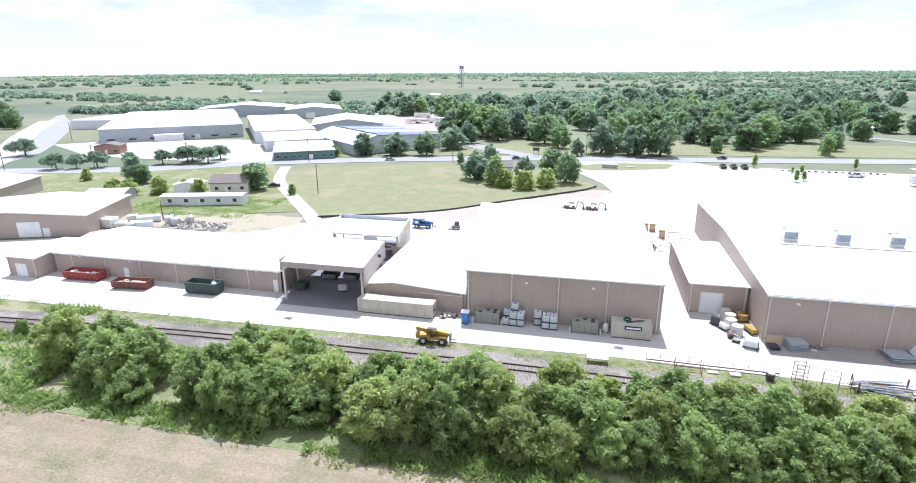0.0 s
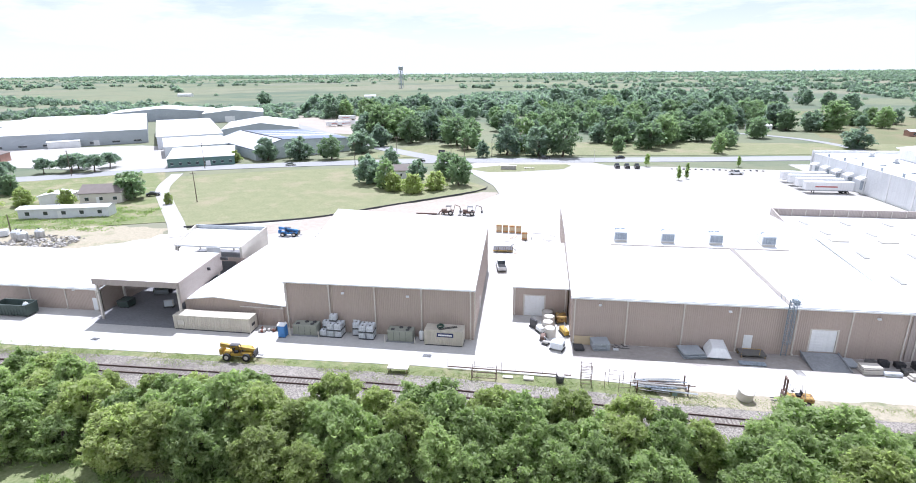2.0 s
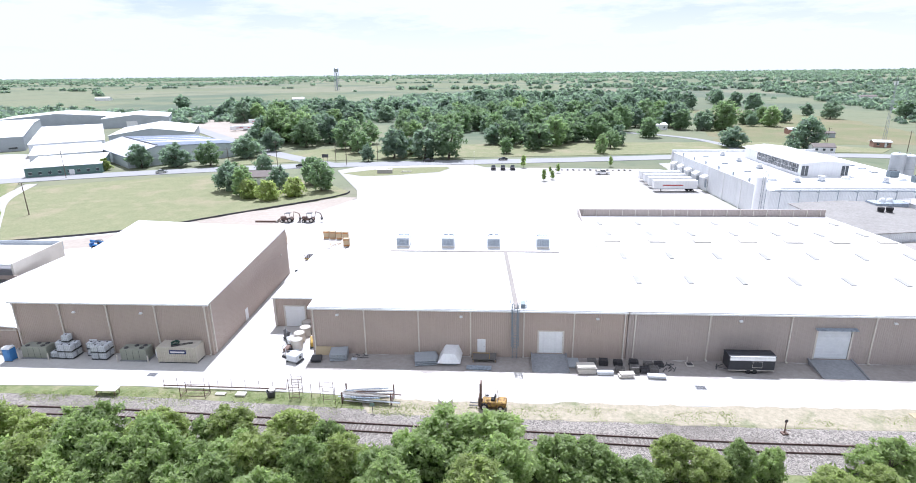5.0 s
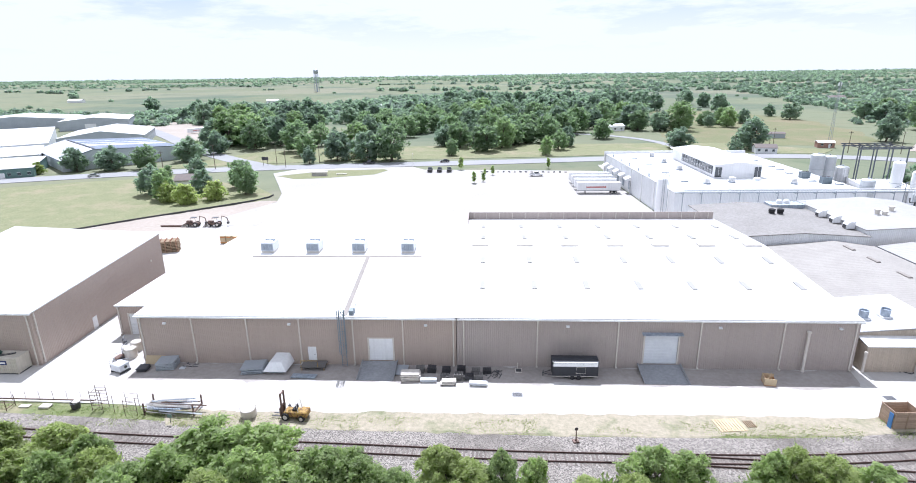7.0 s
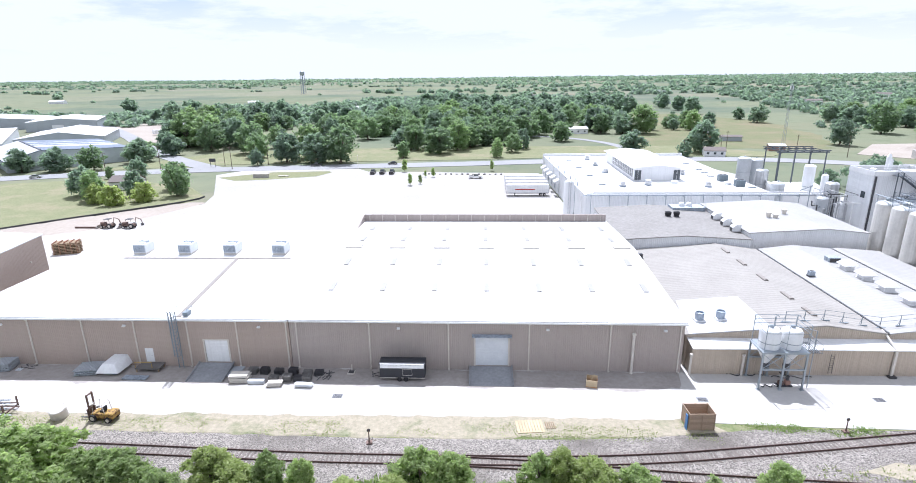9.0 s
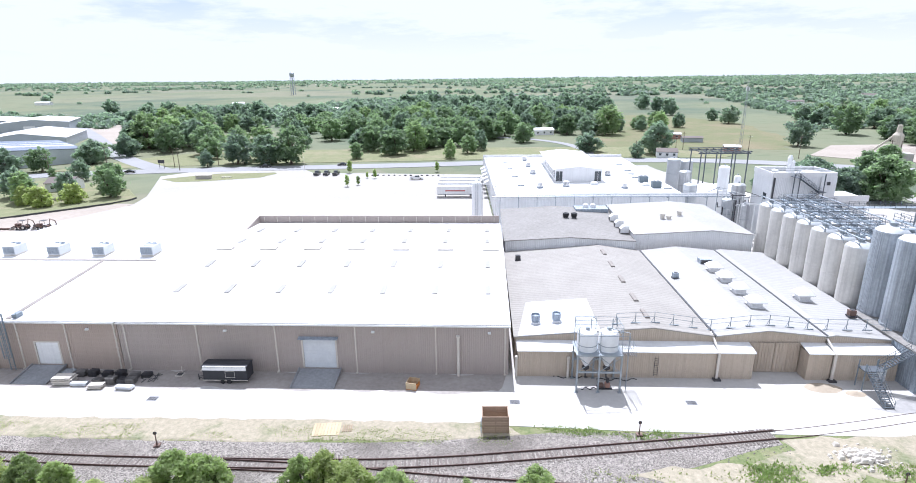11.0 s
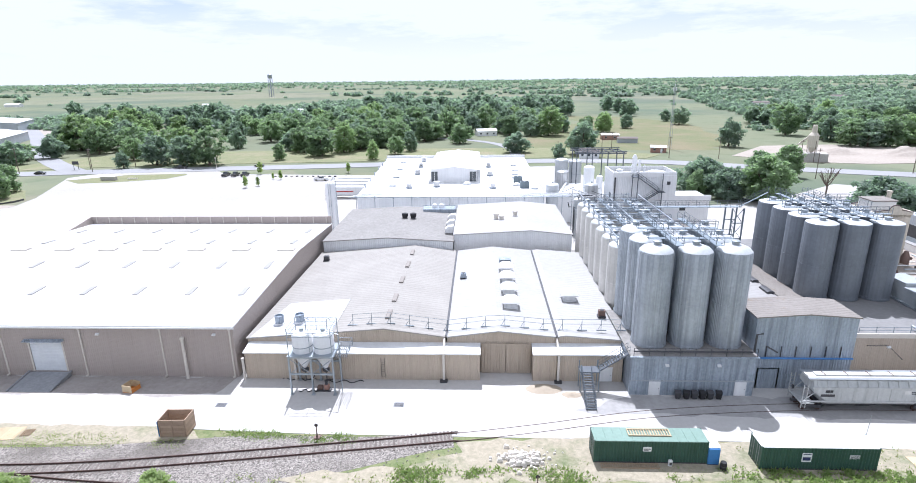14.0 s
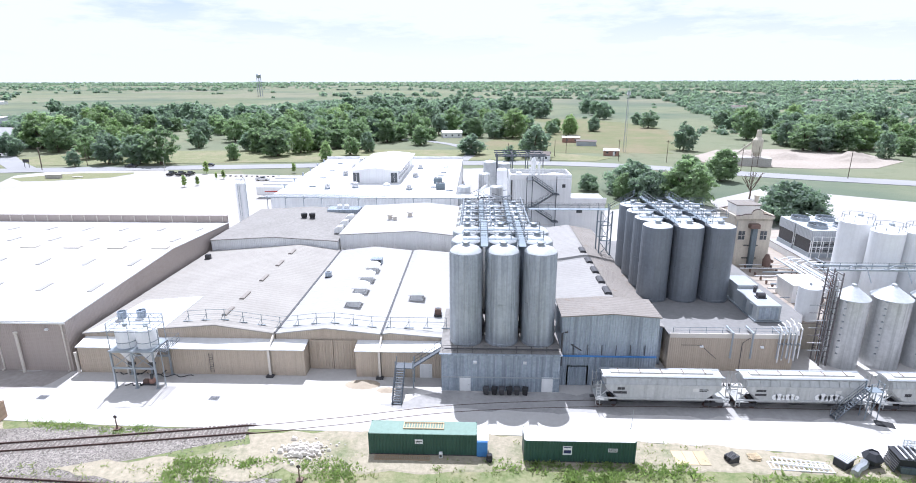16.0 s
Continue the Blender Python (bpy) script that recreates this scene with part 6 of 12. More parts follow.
part("flue", Geo().lathe(0.4, -0.3, [(0.25, 2.6), (0.25, 3.4), (0.4, 3.45), (0.1, 3.7)], 10), M_DARK, ahu)
part("access_door", Geo().box(-1.86, -4.6, 0.5, -1.8, -3.7, 2.3).box(-1.86, -2.6, 0.5, -1.8, -1.7, 2.3), M_PIPE, ahu)
part("end_louvre", Geo().box(-1.4, -5.87, 0.5, 1.4, -5.8, 2.3), M_GALV, ahu)

# old cream tower with a curved gable
tower = thing("brewhouse_tower", "old cream rendered tower with a curved gable parapet", "tower", 244, 125.5)
part("wall", Geo().box(240.5, 122, 0, 247.6, 129, 14.6), M_BRICKTOWER, tower, world=True)
arc = [(240.4, 14.4), (247.7, 14.4), (247.7, 14.9), (247.0, 14.95), (246.2, 15.2), (245.6, 15.25)] + [(244.4 + 1.1 * math.cos(math.pi * k / 8), 15.25 + 0.95 * math.sin(math.pi * k / 8)) for k in range(9)] + [(242.9, 15.25), (242.2, 15.2), (241.2, 14.95), (240.4, 14.9)]
for y0, y1 in ((121.7, 122.0), (129.0, 129.3)):
    part("gable", Geo().along_y(arc, y0, y1), M_BRICKTOWER, tower, "curved mission gable", world=True)
    part("gable_coping", Geo().tube([(x, (y0 + y1) / 2, z + 0.06) for x, z in arc[2:]], 0.13, 6), M_DARKCOPE, tower, "dark weathered coping", world=True)
for x in (240.2, 247.55):
    part("coping", Geo().box(x, 121.98, 14.62, x + 0.35, 129.02, 15.0), M_BRICKTOWER, tower, world=True)
for k in range(15):
    part("corbel", Geo().box(240.7 + 0.47 * k, 121.84, 13.9, 240.92 + 0.47 * k, 121.997, 14.3), M_BRICKTOWER, tower, world=True)
house_ = part("roof_house", Geo().box(241.2, 123.6, 14.6, 245.6, 127.6, 16.6), M_WHITE, tower, "white plant room on the tower roof", world=True)
part("roof", Geo().box(241.0, 123.4, 16.603, 245.8, 127.8, 16.8), M_ROOFRUST, house_, world=True)
part("lightning_pipe", Geo().tube([(240.9, 121.9, 1.0), (240.9, 121.9, 14.0)], 0.07, 6), M_CAGE, tower, world=True)
for z in (6.4, 9.0):
    part("duct_bracket", Geo().box(242.6, 121.7, z, 245.3, 121.99, z + 0.12), M_DARK, tower, world=True)
for x in (241.4, 245.6):
    wdw = part("window", Geo().box(x, 121.9, 10.2, x + 1.2, 121.997, 11.9), M_GLASS, tower, "small dark window", world=True)
    part("window_bar", Geo().box(x + 0.57, 121.86, 10.2, x + 0.63, 121.9, 11.9).box(x, 121.86, 11.0, x + 1.2, 121.9, 11.06), M_TRIM, wdw, world=True)
    part("window_sill", Geo().box(x - 0.1, 121.8, 10.08, x + 1.3, 121.997, 10.2), M_TRIM, wdw, world=True)
part("duct", Geo().box(243.7, 121.2, 4.0, 244.7, 121.99, 12.6, 0.08), M_SLATE, tower, "dark duct on the wall", world=True)
part("duct_head", Geo().box(243.0, 120.8, 12.6, 244.9, 121.99, 13.5, 0.1), M_RUSTPIPE, tower, world=True)
part("chimney", Geo().lathe(246.4, 127.0, [(0.4, 14.6), (0.4, 17.6), (0.5, 17.65), (0.5, 18.0)], 12), M_BRICKTOWER, tower, world=True)
burner = thing("burner_unit", "rust-red burner unit at the foot of the tower", "burner", 246.3, 119.5, 5.6)
part("drum", Geo().lathe(0, 0, [(0.7, 0), (0.75, 1.2), (0.5, 1.9), (0.3, 2.4)], 14), M_RUSTPIPE, burner, smooth=True)
part("valve", Geo().disc_y(0.9, 0, 1.0, 0.3, 0.5, 10), M_RUSTPIPE, burner)
low_i = flat_block("pipe_court", "flat sandy roof court crossed by pipes", [(240.2, 96), (275, 96), (275, 150), (240.2, 150)], 4.4, M_BRICKTOWER, M_SAND)
rng = random.Random(31)
court = thing("court_pipework", "white and grey pipes on low supports across a roof court", "pipework", 255, 112, 4.6)
for k in range(9):
    y = 104 + 2.1 * k
    part("pipe", Geo().tube([(241 + rng.uniform(0, 4), y, 5.4), (258 + rng.uniform(0, 10), y, 5.4), (260 + rng.uniform(0, 8), y - rng.uniform(1, 7), 5.4)], rng.choice((0.1, 0.16, 0.22)), 8), M_WHITE if k % 3 else M_PIPE, court, world=True)
    for x in range(243, 262, 5):
        part("pipe_support", Geo().box(x - 0.08, y - 0.25, 4.6, x + 0.08, y + 0.25, 5.3), M_RUSTPIPE, court, world=True)
for k in range(4):
    x = 248.5 + 2.6 * k
    part("riser", Geo().tube([(x, 100, 4.7), (x, 100, 6.8), (x, 121, 6.8)], 0.11, 8), M_PIPE, court, world=True)

# cooling towers
cbase = flat_block("cooling_house", "low white building that carries cooling towers", [(255.2, 122.0), (267.4, 122.0), (267.4, 136.4), (255.2, 136.4)], 6.0, M_WHITE, M_ROOFOLD, z0=4.6)
for x in (257.5, 262.0):
    part("window", Geo().box(x, 121.9, 4.95, x + 1.6, 121.997, 5.7), M_GLASS, cbase, "dark window", world=True)
for cx, cy in ((258.8, 126.2), (263.9, 126.2), (258.8, 132.4), (263.9, 132.4)):
    ct = thing("cooling_tower", "white cooling tower cell with a round fan stack", "cooling tower", cx, cy, 6.2, group="cooling tower cells")
    part("basin", Geo().box(-2.9, -3.1, 0.0, 2.9, 3.1, 1.0), M_PIPE, ct)
    part("louvre_face", Geo().box(-2.7, -2.9, 1.0, 2.7, 2.9, 4.0), M_DARK, ct, "dark louvred side")
    for k in range(8):
        part("louvre", Geo().box(-2.78, -3.02, 1.1 + 0.36 * k, 2.78, -2.9, 1.2 + 0.36 * k), M_PIPE, ct)
    for k in range(5):
        part("column", Geo().box(-2.85 + 1.4 * k, -3.06, 1.0, -2.7 + 1.4 * k, -2.9, 4.0), M_WHITE, ct)
    part("housing", Geo().box(-2.9, -3.1, 4.0, 2.9, 3.1, 6.4, 0.06), M_GREYBLUE, ct, "pale grey upper casing")
    for k in range(4):
        part("frame_post", Geo().box(-2.9 + 1.9 * k, -3.75, 0.0, -2.78 + 1.9 * k, -3.63, 5.2), M_WHITE, ct)
    for z in (1.3, 2.6, 4.0, 5.1):
        part("frame_rail", Geo().tube([(-2.95, -3.69, z), (2.95, -3.69, z)], 0.07, 6), M_WHITE, ct)
    part("feed_pipe", Geo().tube([(2.2, -3.9, 0.3), (2.2, -3.9, 6.9), (1.4, -2.4, 7.1)], 0.16, 8), M_WHITE, ct, "white feed pipe")
    part("side_rail", Geo().tube([(2.95, -3.0, 7.3), (2.95, 3.0, 7.3)], 0.05, 5), M_WHITE, ct)
    st_ = part("fan_ring", Geo().lathe(0, 0, [(2.1, 6.4), (1.95, 6.9), (2.0, 7.2), (1.85, 7.2), (1.85, 6.6)], 24), M_PIPE, ct, "grey fan ring", smooth=True)
    part("fan_blade", Geo().box(-1.8, -0.15, 6.75, 1.8, 0.15, 6.82).box(-0.15, -1.8, 6.75, 0.15, 1.8, 6.82), M_DARK, st_)
    part("guard_rail", Geo().tube([(-2.8, -3.0, 6.4), (-2.8, -3.0, 7.4), (2.8, -3.0, 7.4), (2.8, -3.0, 6.4)], 0.04, 5), M_RAILING, ct)
    ct.scale = (0.86, 0.95, 0.86)

# white and cone-topped tanks
for k, (x, y, h, r0) in enumerate(((252.0, 105.4, 18.4, 2.5), (253.3, 100.2, 18.2, 2.25), (258.0, 99.8, 18.2, 2.3), (262.9, 99.8, 18.2, 2.3))):
    wt = thing("white_tank", "tall glossy white cylindrical tank", "tank", x, y, 0, group="tall white tanks")
    part("shell", Geo().lathe(0, 0, [(r0, 0), (r0, h - 0.2), (r0 - 0.2, h), (r0 * 0.5, h + 0.5), (0.4, h + 0.6)], 40), M_TANKWHITE, wt, smooth=True)
    part("manway", Geo().cyl(0.6, 0.4, h + 0.3, h + 0.9, 0.4, 12), M_PIPE, wt)
    part("top_rail", Geo().tube([(r0 * 0.9 * math.cos(2 * math.pi * i / 16), r0 * 0.9 * math.sin(2 * math.pi * i / 16), h + 1.0) for i in range(17)], 0.03, 5), M_RAILING, wt)
    for i in range(8):
        part("rail_post", Geo().box(r0 * 0.9 * math.cos(math.pi * i / 4) - 0.03, r0 * 0.9 * math.sin(math.pi * i / 4) - 0.03, h, r0 * 0.9 * math.cos(math.pi * i / 4) + 0.03, r0 * 0.9 * math.sin(math.pi * i / 4) + 0.03, h + 1.0), M_RAILING, wt)
for k, (x, y, r0) in enumerate(((244.1, 92.0, 2.25), (249.8, 92.2, 2.5), (255.6, 92.2, 2.5), (261.4, 92.2, 2.5))):
    c_ = thing("cone_top_tank", "steel tank with a pale conical top and stains", "tank", x, y, 0, group="cone-topped tanks")
    part("shell", Geo().lathe(0, 0, [(r0, 0), (r0, 10.4)], 36), M_STAIN, c_, smooth=True)
    part("cone", Geo().lathe(0, 0, [(r0 + 0.1, 10.403), (r0 + 0.1, 10.5), (0.35, 12.1), (0.3, 12.4)], 36), M_TANKTOP, c_, "pale cone top", smooth=True)
    for i in range(9):
        part("clip", Geo().box(-r0 * 0.75 - 0.1, -r0 * 0.7 - 0.12, 2.2 + i, -r0 * 0.75 + 0.14, -r0 * 0.7 + 0.1, 2.35 + i), M_PIPE, c_)
rack = thing("pipe_rack", "tall narrow steel pipe rack with many thin pipes", "pipe rack", 241, 92)
for x in (240.6, 241.6):
    for y in (90.9, 92.9):
        part("column", Geo().box(x - 0.07, y - 0.07, 0, x + 0.07, y + 0.07, 14.4), M_DULLSTEEL, rack, world=True)
for k in range(15):
    z = 1.4 + 0.85 * k
    for y in (90.9, 92.9):
        part("rung", Geo().box(240.6, y - 0.04, z, 241.6, y + 0.04, z + 0.07), M_DULLSTEEL, rack, world=True)
for k in range(7):
    z = 2 + 2 * k
    for x in (240.6, 241.6):
        part("beam", Geo().box(x - 0.05, 90.9, z, x + 0.05, 92.9, z + 0.12), M_DULLSTEEL, rack, world=True)
for k in range(12):
    part("riser", Geo().tube([(240.5 + 0.12 * k, 91.2 + 0.4 * (k % 4), 0.2), (240.5 + 0.12 * k, 91.2 + 0.4 * (k % 4), 11.5 + 0.5 * (k % 5)), (240.9 + 0.12 * k, 94.4, 12.4 + 0.4 * (k % 5))], 0.04 + 0.02 * (k % 3), 6), (M_DULLSTEEL, M_PIPE, M_RUSTPIPE, M_WHITE, M_CAGE)[k % 5], rack, world=True)
for k in range(7):
    part("branch_pipe", Geo().tube([(238.6, 91.0 + 0.2 * k, 2.4 + 1.1 * k), (241.0, 91.0 + 0.2 * k, 2.4 + 1.1 * k), (242.1, 92.4, 2.6 + 1.1 * k)], 0.05, 6), (M_CAGE, M_WHITE, M_DULLSTEEL)[k % 3], rack, world=True)
part("top_beam", Geo().box(241.2, 94.6, 13.4, 268, 95.0, 13.65).box(241.2, 96.6, 13.4, 268, 97.0, 13.65), M_PIPE, rack, world=True)
for k in range(12):
    part("rail_post", Geo().box(241 + 2.3 * k, 94.6, 13.65, 241.07 + 2.3 * k, 94.67, 14.7), M_RAILING, rack, world=True)
part("rail", Geo().tube([(241, 94.63, 14.68), (267, 94.63, 14.68)], 0.035, 5).tube([(241, 94.63, 14.15), (267, 94.63, 14.15)], 0.035, 5), M_RAILING, rack, world=True)
for i, x in enumerate((244.3, 250.0, 255.8)):
    part("swan_neck", Geo().tube([(x, 95, 13.7)] + [(x + 1.4 - 1.4 * math.cos(math.pi * k / 6), 94.2, 13.7 + 0.8 * math.sin(math.pi * k / 6)) for k in range(7)] + [(x + 2.8, 93, 12.2)], 0.08, 6), M_PIPE, rack, world=True)
sw = flat_block("white_control_room", "small white control room block among pipes", [(242.6, 103.5), (247.6, 103.5), (247.6, 108.5), (242.6, 108.5)], 7.6, M_WHITE, M_ROOF, z0=4.6)
part("window", Geo().box(243.3, 103.4, 6.0, 244.2, 103.497, 6.9), M_GLASS, sw, "small dark window", world=True)
swt = thing("white_process_tank", "squat white tank with a flat top", "tank", 241.6, 97.6, 4.6)
part("shell", Geo().lathe(0, 0, [(1.6, 0), (1.6, 5.2), (1.5, 5.3), (0.2, 5.45)], 32), M_TANKWHITE, swt, smooth=True)
part("nozzle", Geo().cyl(0, 0, 5.4, 5.8, 0.2, 10), M_PIPE, swt)

# white process house with outside stairs
proc = thing("process_house", "tall white process house with zigzag stairs and roof plant", "building", 205.8, 155)
part("wall", Geo().box(198.4, 150.2, 0, 213.2, 159.6, 16.8), M_WHITERIB, proc, world=True)
part("roof", Geo().box(198.7, 150.5, 16.803, 212.9, 159.3, 16.95), M_ROOFOLD, proc, world=True)
for a in ((198.3, 150.1, 213.3, 150.4), (198.3, 159.4, 213.3, 159.7), (198.3, 150.4, 198.6, 159.4), (213.0, 150.4, 213.3, 159.4)):
    part("parapet", Geo().box(a[0], a[1], 16.805, a[2], a[3], 18.0), M_WHITE, proc, world=True)
part("corner_duct", Geo().box(198.6, 149.8, 0, 198.9, 150.18, 16.8), M_DARK, proc, world=True)
part("corner_pilaster", Geo().box(209.7, 149.75, 0, 213.25, 150.09, 17.2), M_WHITE, proc, "white corner panel", world=True)
part("wall_vent", Geo().box(211.0, 149.66, 15.0, 211.8, 149.747, 15.8), M_DARK, proc, world=True)
part("window", Geo().box(198.28, 152.2, 11.0, 198.397, 153.6, 12.6), M_GLASS, proc, "dark square window", world=True)
for z in (5.6, 11.2):
    part("wall_seam", Geo().box(198.9, 150.12, z, 209.7, 150.197, z + 0.08), M_TRIM, proc, world=True)
part("roof_rail", Geo().tube([(198.5, 150.3, 18.0), (198.5, 150.3, 19.0), (213.1, 150.3, 19.0), (213.1, 150.3, 18.0)], 0.035, 5).tube([(198.5, 150.3, 18.5), (213.1, 150.3, 18.5)], 0.03, 5), M_RAILING, proc, world=True)
stair2 = thing("zigzag_stairs", "blue-grey zigzag steel stairs on a white wall", "stairs", 205, 149.2)
flight(stair2, (203.6, 149.3, 17.2), (208.8, 149.3, 13.6), 1.0, 14)
flight(stair2, (208.8, 148.4, 13.6), (203.6, 148.4, 10.2), 1.0, 14)
flight(stair2, (203.6, 149.3, 10.2), (208.8, 149.3, 6.8), 1.0, 14)
for x in (202.3, 203.6, 209.4):
    part("column", Geo().box(x - 0.09, 147.9, 0, x + 0.09, 148.06, 18.0), M_STAIR, stair2, world=True)
for z, x0, x1 in ((17.2, 202.3, 203.8), (13.55, 208.6, 210.2), (10.15, 202.3, 203.8), (6.75, 208.6, 210.2)):
    part("landing", Geo().box(x0, 147.8, z - 0.05, x1, 150.0, z + 0.03), M_STAIR, stair2, world=True)
for k, (x, y, h, r0) in enumerate(((204.4, 155, 4.6, 0.55), (205.9, 156, 3.2, 0.35), (203.4, 153, 2.6, 0.3), (210.0, 155.5, 0.6, 1.7), (200.8, 154.5, 1.2, 0.7), (206.6, 154, 2.2, 0.25))):
    v_ = thing("roof_stack", "pale steel stack on the process house roof", "stack", x, y, 16.95, group="process house stacks")
    part("barrel", Geo().lathe(0, 0, [(r0, 0), (r0, h * 0.8), (r0 * 1.15, h * 0.82), (r0 * 0.5, h)], 16), M_TANKWHITE, v_, smooth=True)
    part("flange", Geo().cyl(0, 0, 0.0, 0.12, r0 + 0.15, 14), M_PIPE, v_)
side_blk = flat_block("low_white_block", "low white block with a parapet beside the process house", [(213.5, 151), (222, 151), (222, 160), (213.5, 160)], 11.2, M_WHITE, M_ROOF)
part("parapet", Geo().box(213.4, 150.7, 10.7, 222.2, 150.99, 12.2), M_WHITE, side_blk, world=True)
part("window", Geo().box(215.0, 150.9, 8.4, 216.4, 150.997, 9.6), M_GLASS, side_blk, "dark window", world=True)
for k, (x, y, z0, h, r0, mt) in enumerate(((194.6, 209, 0, 12.6, 2.2, M_TANKTOP), (199.6, 211, 0, 11.8, 2.2, M_TANKTOP), (192.6, 192, 0, 11.2, 1.9, M_STAIN), (186.6, 170.4, 7.2, 4.0, 1.8, M_TANKTOP), (197.4, 175, 0, 15.3, 1.5, M_TANKWHITE),
                                           (195.4, 160.6, 0, 13.0, 1.7, M_STAIN), (199.6, 171, 0, 13.2, 0.9, M_TANKWHITE), (192.0, 158.2, 0, 9.6, 1.5, M_TANKTOP), (194.4, 154.0, 0, 9.0, 1.3, M_STAIN))):
    o_ = thing("process_tank", ("white upright process tank", "dull steel upright process tank")[mt is M_STAIN], "tank", x, y, z0, group="process tanks behind the gables")
    part("shell", Geo().lathe(0, 0, [(r0, -z0), (r0, h), (r0 * 0.8, h + 0.35), (0.3, h + 0.55)], 28), mt, o_, smooth=True)
    part("nozzle", Geo().cyl(0, 0, h + 0.5, h + 0.9, 0.22, 10), M_PIPE, o_)
    part("ring_band", Geo().lathe(0, 0, [(r0 + 0.004, h * 0.62), (r0 + 0.05, h * 0.62), (r0 + 0.05, h * 0.62 + 0.12), (r0 + 0.004, h * 0.62 + 0.12)], 28), M_PIPE, o_)
low_w = flat_block("service_wall_block", "long low white service block behind the white hall", [(188.5, 172), (204, 172), (209, 192), (194, 192)], 7.2, M_WHITE, M_ROOF)
part("parapet", Geo().add([(188.3, 171.8, 7.0), (188.6, 171.8, 7.0), (194.1, 192.1, 7.0), (193.8, 192.1, 7.0), (188.3, 171.8, 8.3), (188.6, 171.8, 8.3), (194.1, 192.1, 8.3), (193.8, 192.1, 8.3)],
                          [(3, 2, 1, 0), (4, 5, 6, 7), (0, 1, 5, 4), (1, 2, 6, 5), (2, 3, 7, 6), (3, 0, 4, 7)]), M_WHITE, low_w, world=True)
plant_pipes = thing("plant_pipework", "tangle of white and grey pipes among the process tanks", "pipework", 195, 158)
prng = random.Random(61)
for k in range(26):
    x, y, z = prng.uniform(189.5, 197.8), prng.uniform(152, 163), prng.uniform(7.5, 12.5)
    part("pipe", Geo().tube([(x, y, 0), (x, y, z), (x + prng.uniform(-3, 3), y, z), (x + prng.uniform(-3, 3), y + prng.uniform(-2, 2), z + prng.uniform(-2, 1.5))], prng.choice((0.07, 0.11, 0.16)), 6),
         prng.choice((M_PIPE, M_WHITE, M_STAIN, M_DARK)), plant_pipes, world=True)
mast = thing("pipe_gantry", "open blue-grey steel gantry on tall posts", "gantry", 203, 195)
for x in (196.6, 201.4, 206.2, 211):
    for y in (191, 199.5):
        part("post", Geo().box(x - 0.14, y - 0.14, 0, x + 0.14, y + 0.14, 16.9), M_STAIR, mast, world=True)
for y in (191, 199.5):
    part("beam", Geo().box(195.8, y - 0.15, 16.9, 211.8, y + 0.15, 17.3), M_STAIR, mast, world=True)
for k in range(7):
    part("joist", Geo().box(196.5 + 2.4 * k, 190.4, 17.3, 196.7 + 2.4 * k, 200, 17.5), M_DARK, mast, world=True)
for y in (190.2, 200.0):
    part("deck_edge", Geo().box(195.8, y, 17.5, 211.8, y + 0.2, 17.8), M_STAIR, mast, world=True)
rack2 = thing("long_pipe_rack", "white pipes running along the edge of a hall roof", "pipe rack", 160, 163)
for k in range(4):
    part("pipe", Geo().tube([(131 + k, 162.2 + 0.6 * k, 9.6 + 0.15 * k), (196, 162.2 + 0.6 * k, 9.6 + 0.15 * k)], (0.14, 0.2, 0.1, 0.16)[k], 8), M_WHITE if k % 2 else M_PIPE, rack2, world=True)
for k in range(12):
    part("trestle", Geo().box(133 + 5 * k, 161.6, 0, 133.16 + 5 * k, 161.76, 10.0).box(133 + 5 * k, 161.6, 9.2, 133.16 + 5 * k, 165.0, 9.35), M_PIPE, rack2, world=True)

# grey-roof and white-gable halls: roof fittings
for x in (148.4, 150.4):
    fb = thing("black_roof_fan", "black square roof fan", "fan", x, 145, 8.2, group="black roof fans")
    part("curb", Geo().box(-0.5, -0.5, -0.15, 0.5, 0.5, 0.2), M_DARK, fb)
    part("housing", Geo().lathe(0, 0, [(0.6, 0.2), (0.75, 0.6), (0.75, 1.1), (0.3, 1.25)], 12), M_BLACK, fb)
for x, y, z, h in ((170, 141, 9.0, 1.2), (171.2, 140.2, 9.0, 0.9), (174.5, 143, 9.25, 1.1)):
    fb = thing("roof_stack", "short pale roof stack", "stack", x, y, z, group="short roof stacks")
    part("barrel", Geo().lathe(0, 0, [(0.5, -0.1), (0.5, h * 0.7), (0.65, h * 0.72), (0.65, h)], 14), M_TRIM, fb)
    part("flange", Geo().box(-0.6, -0.6, -0.12, 0.6, 0.6, 0.06), M_WHITE, fb)
for y in (134, 139, 144.5):
    fb = thing("side_hood", "white curved wall hood between two roofs", "roof vent", 159.6, y, 8.0, group="wall hoods between roofs")
    part("hood", Geo().along_y([(-0.9, -0.3), (0.9, -0.3), (0.9, 1.3), (-0.2, 1.2), (-0.9, 0.6)], -0.8, 0.8), M_WHITE, fb)
    part("mouth", Geo().box(-0.96, -0.6, -0.25, -0.9, 0.6, 0.5), M_DARK, fb)
plant = thing("roof_plant", "low roof plant with two white domes", "roof plant", 156, 154.5, 7.6)
part("deck", Geo().box(-4.0, -2.0, -0.3, 4.2, 2.0, 0.9), M_GALV, plant)
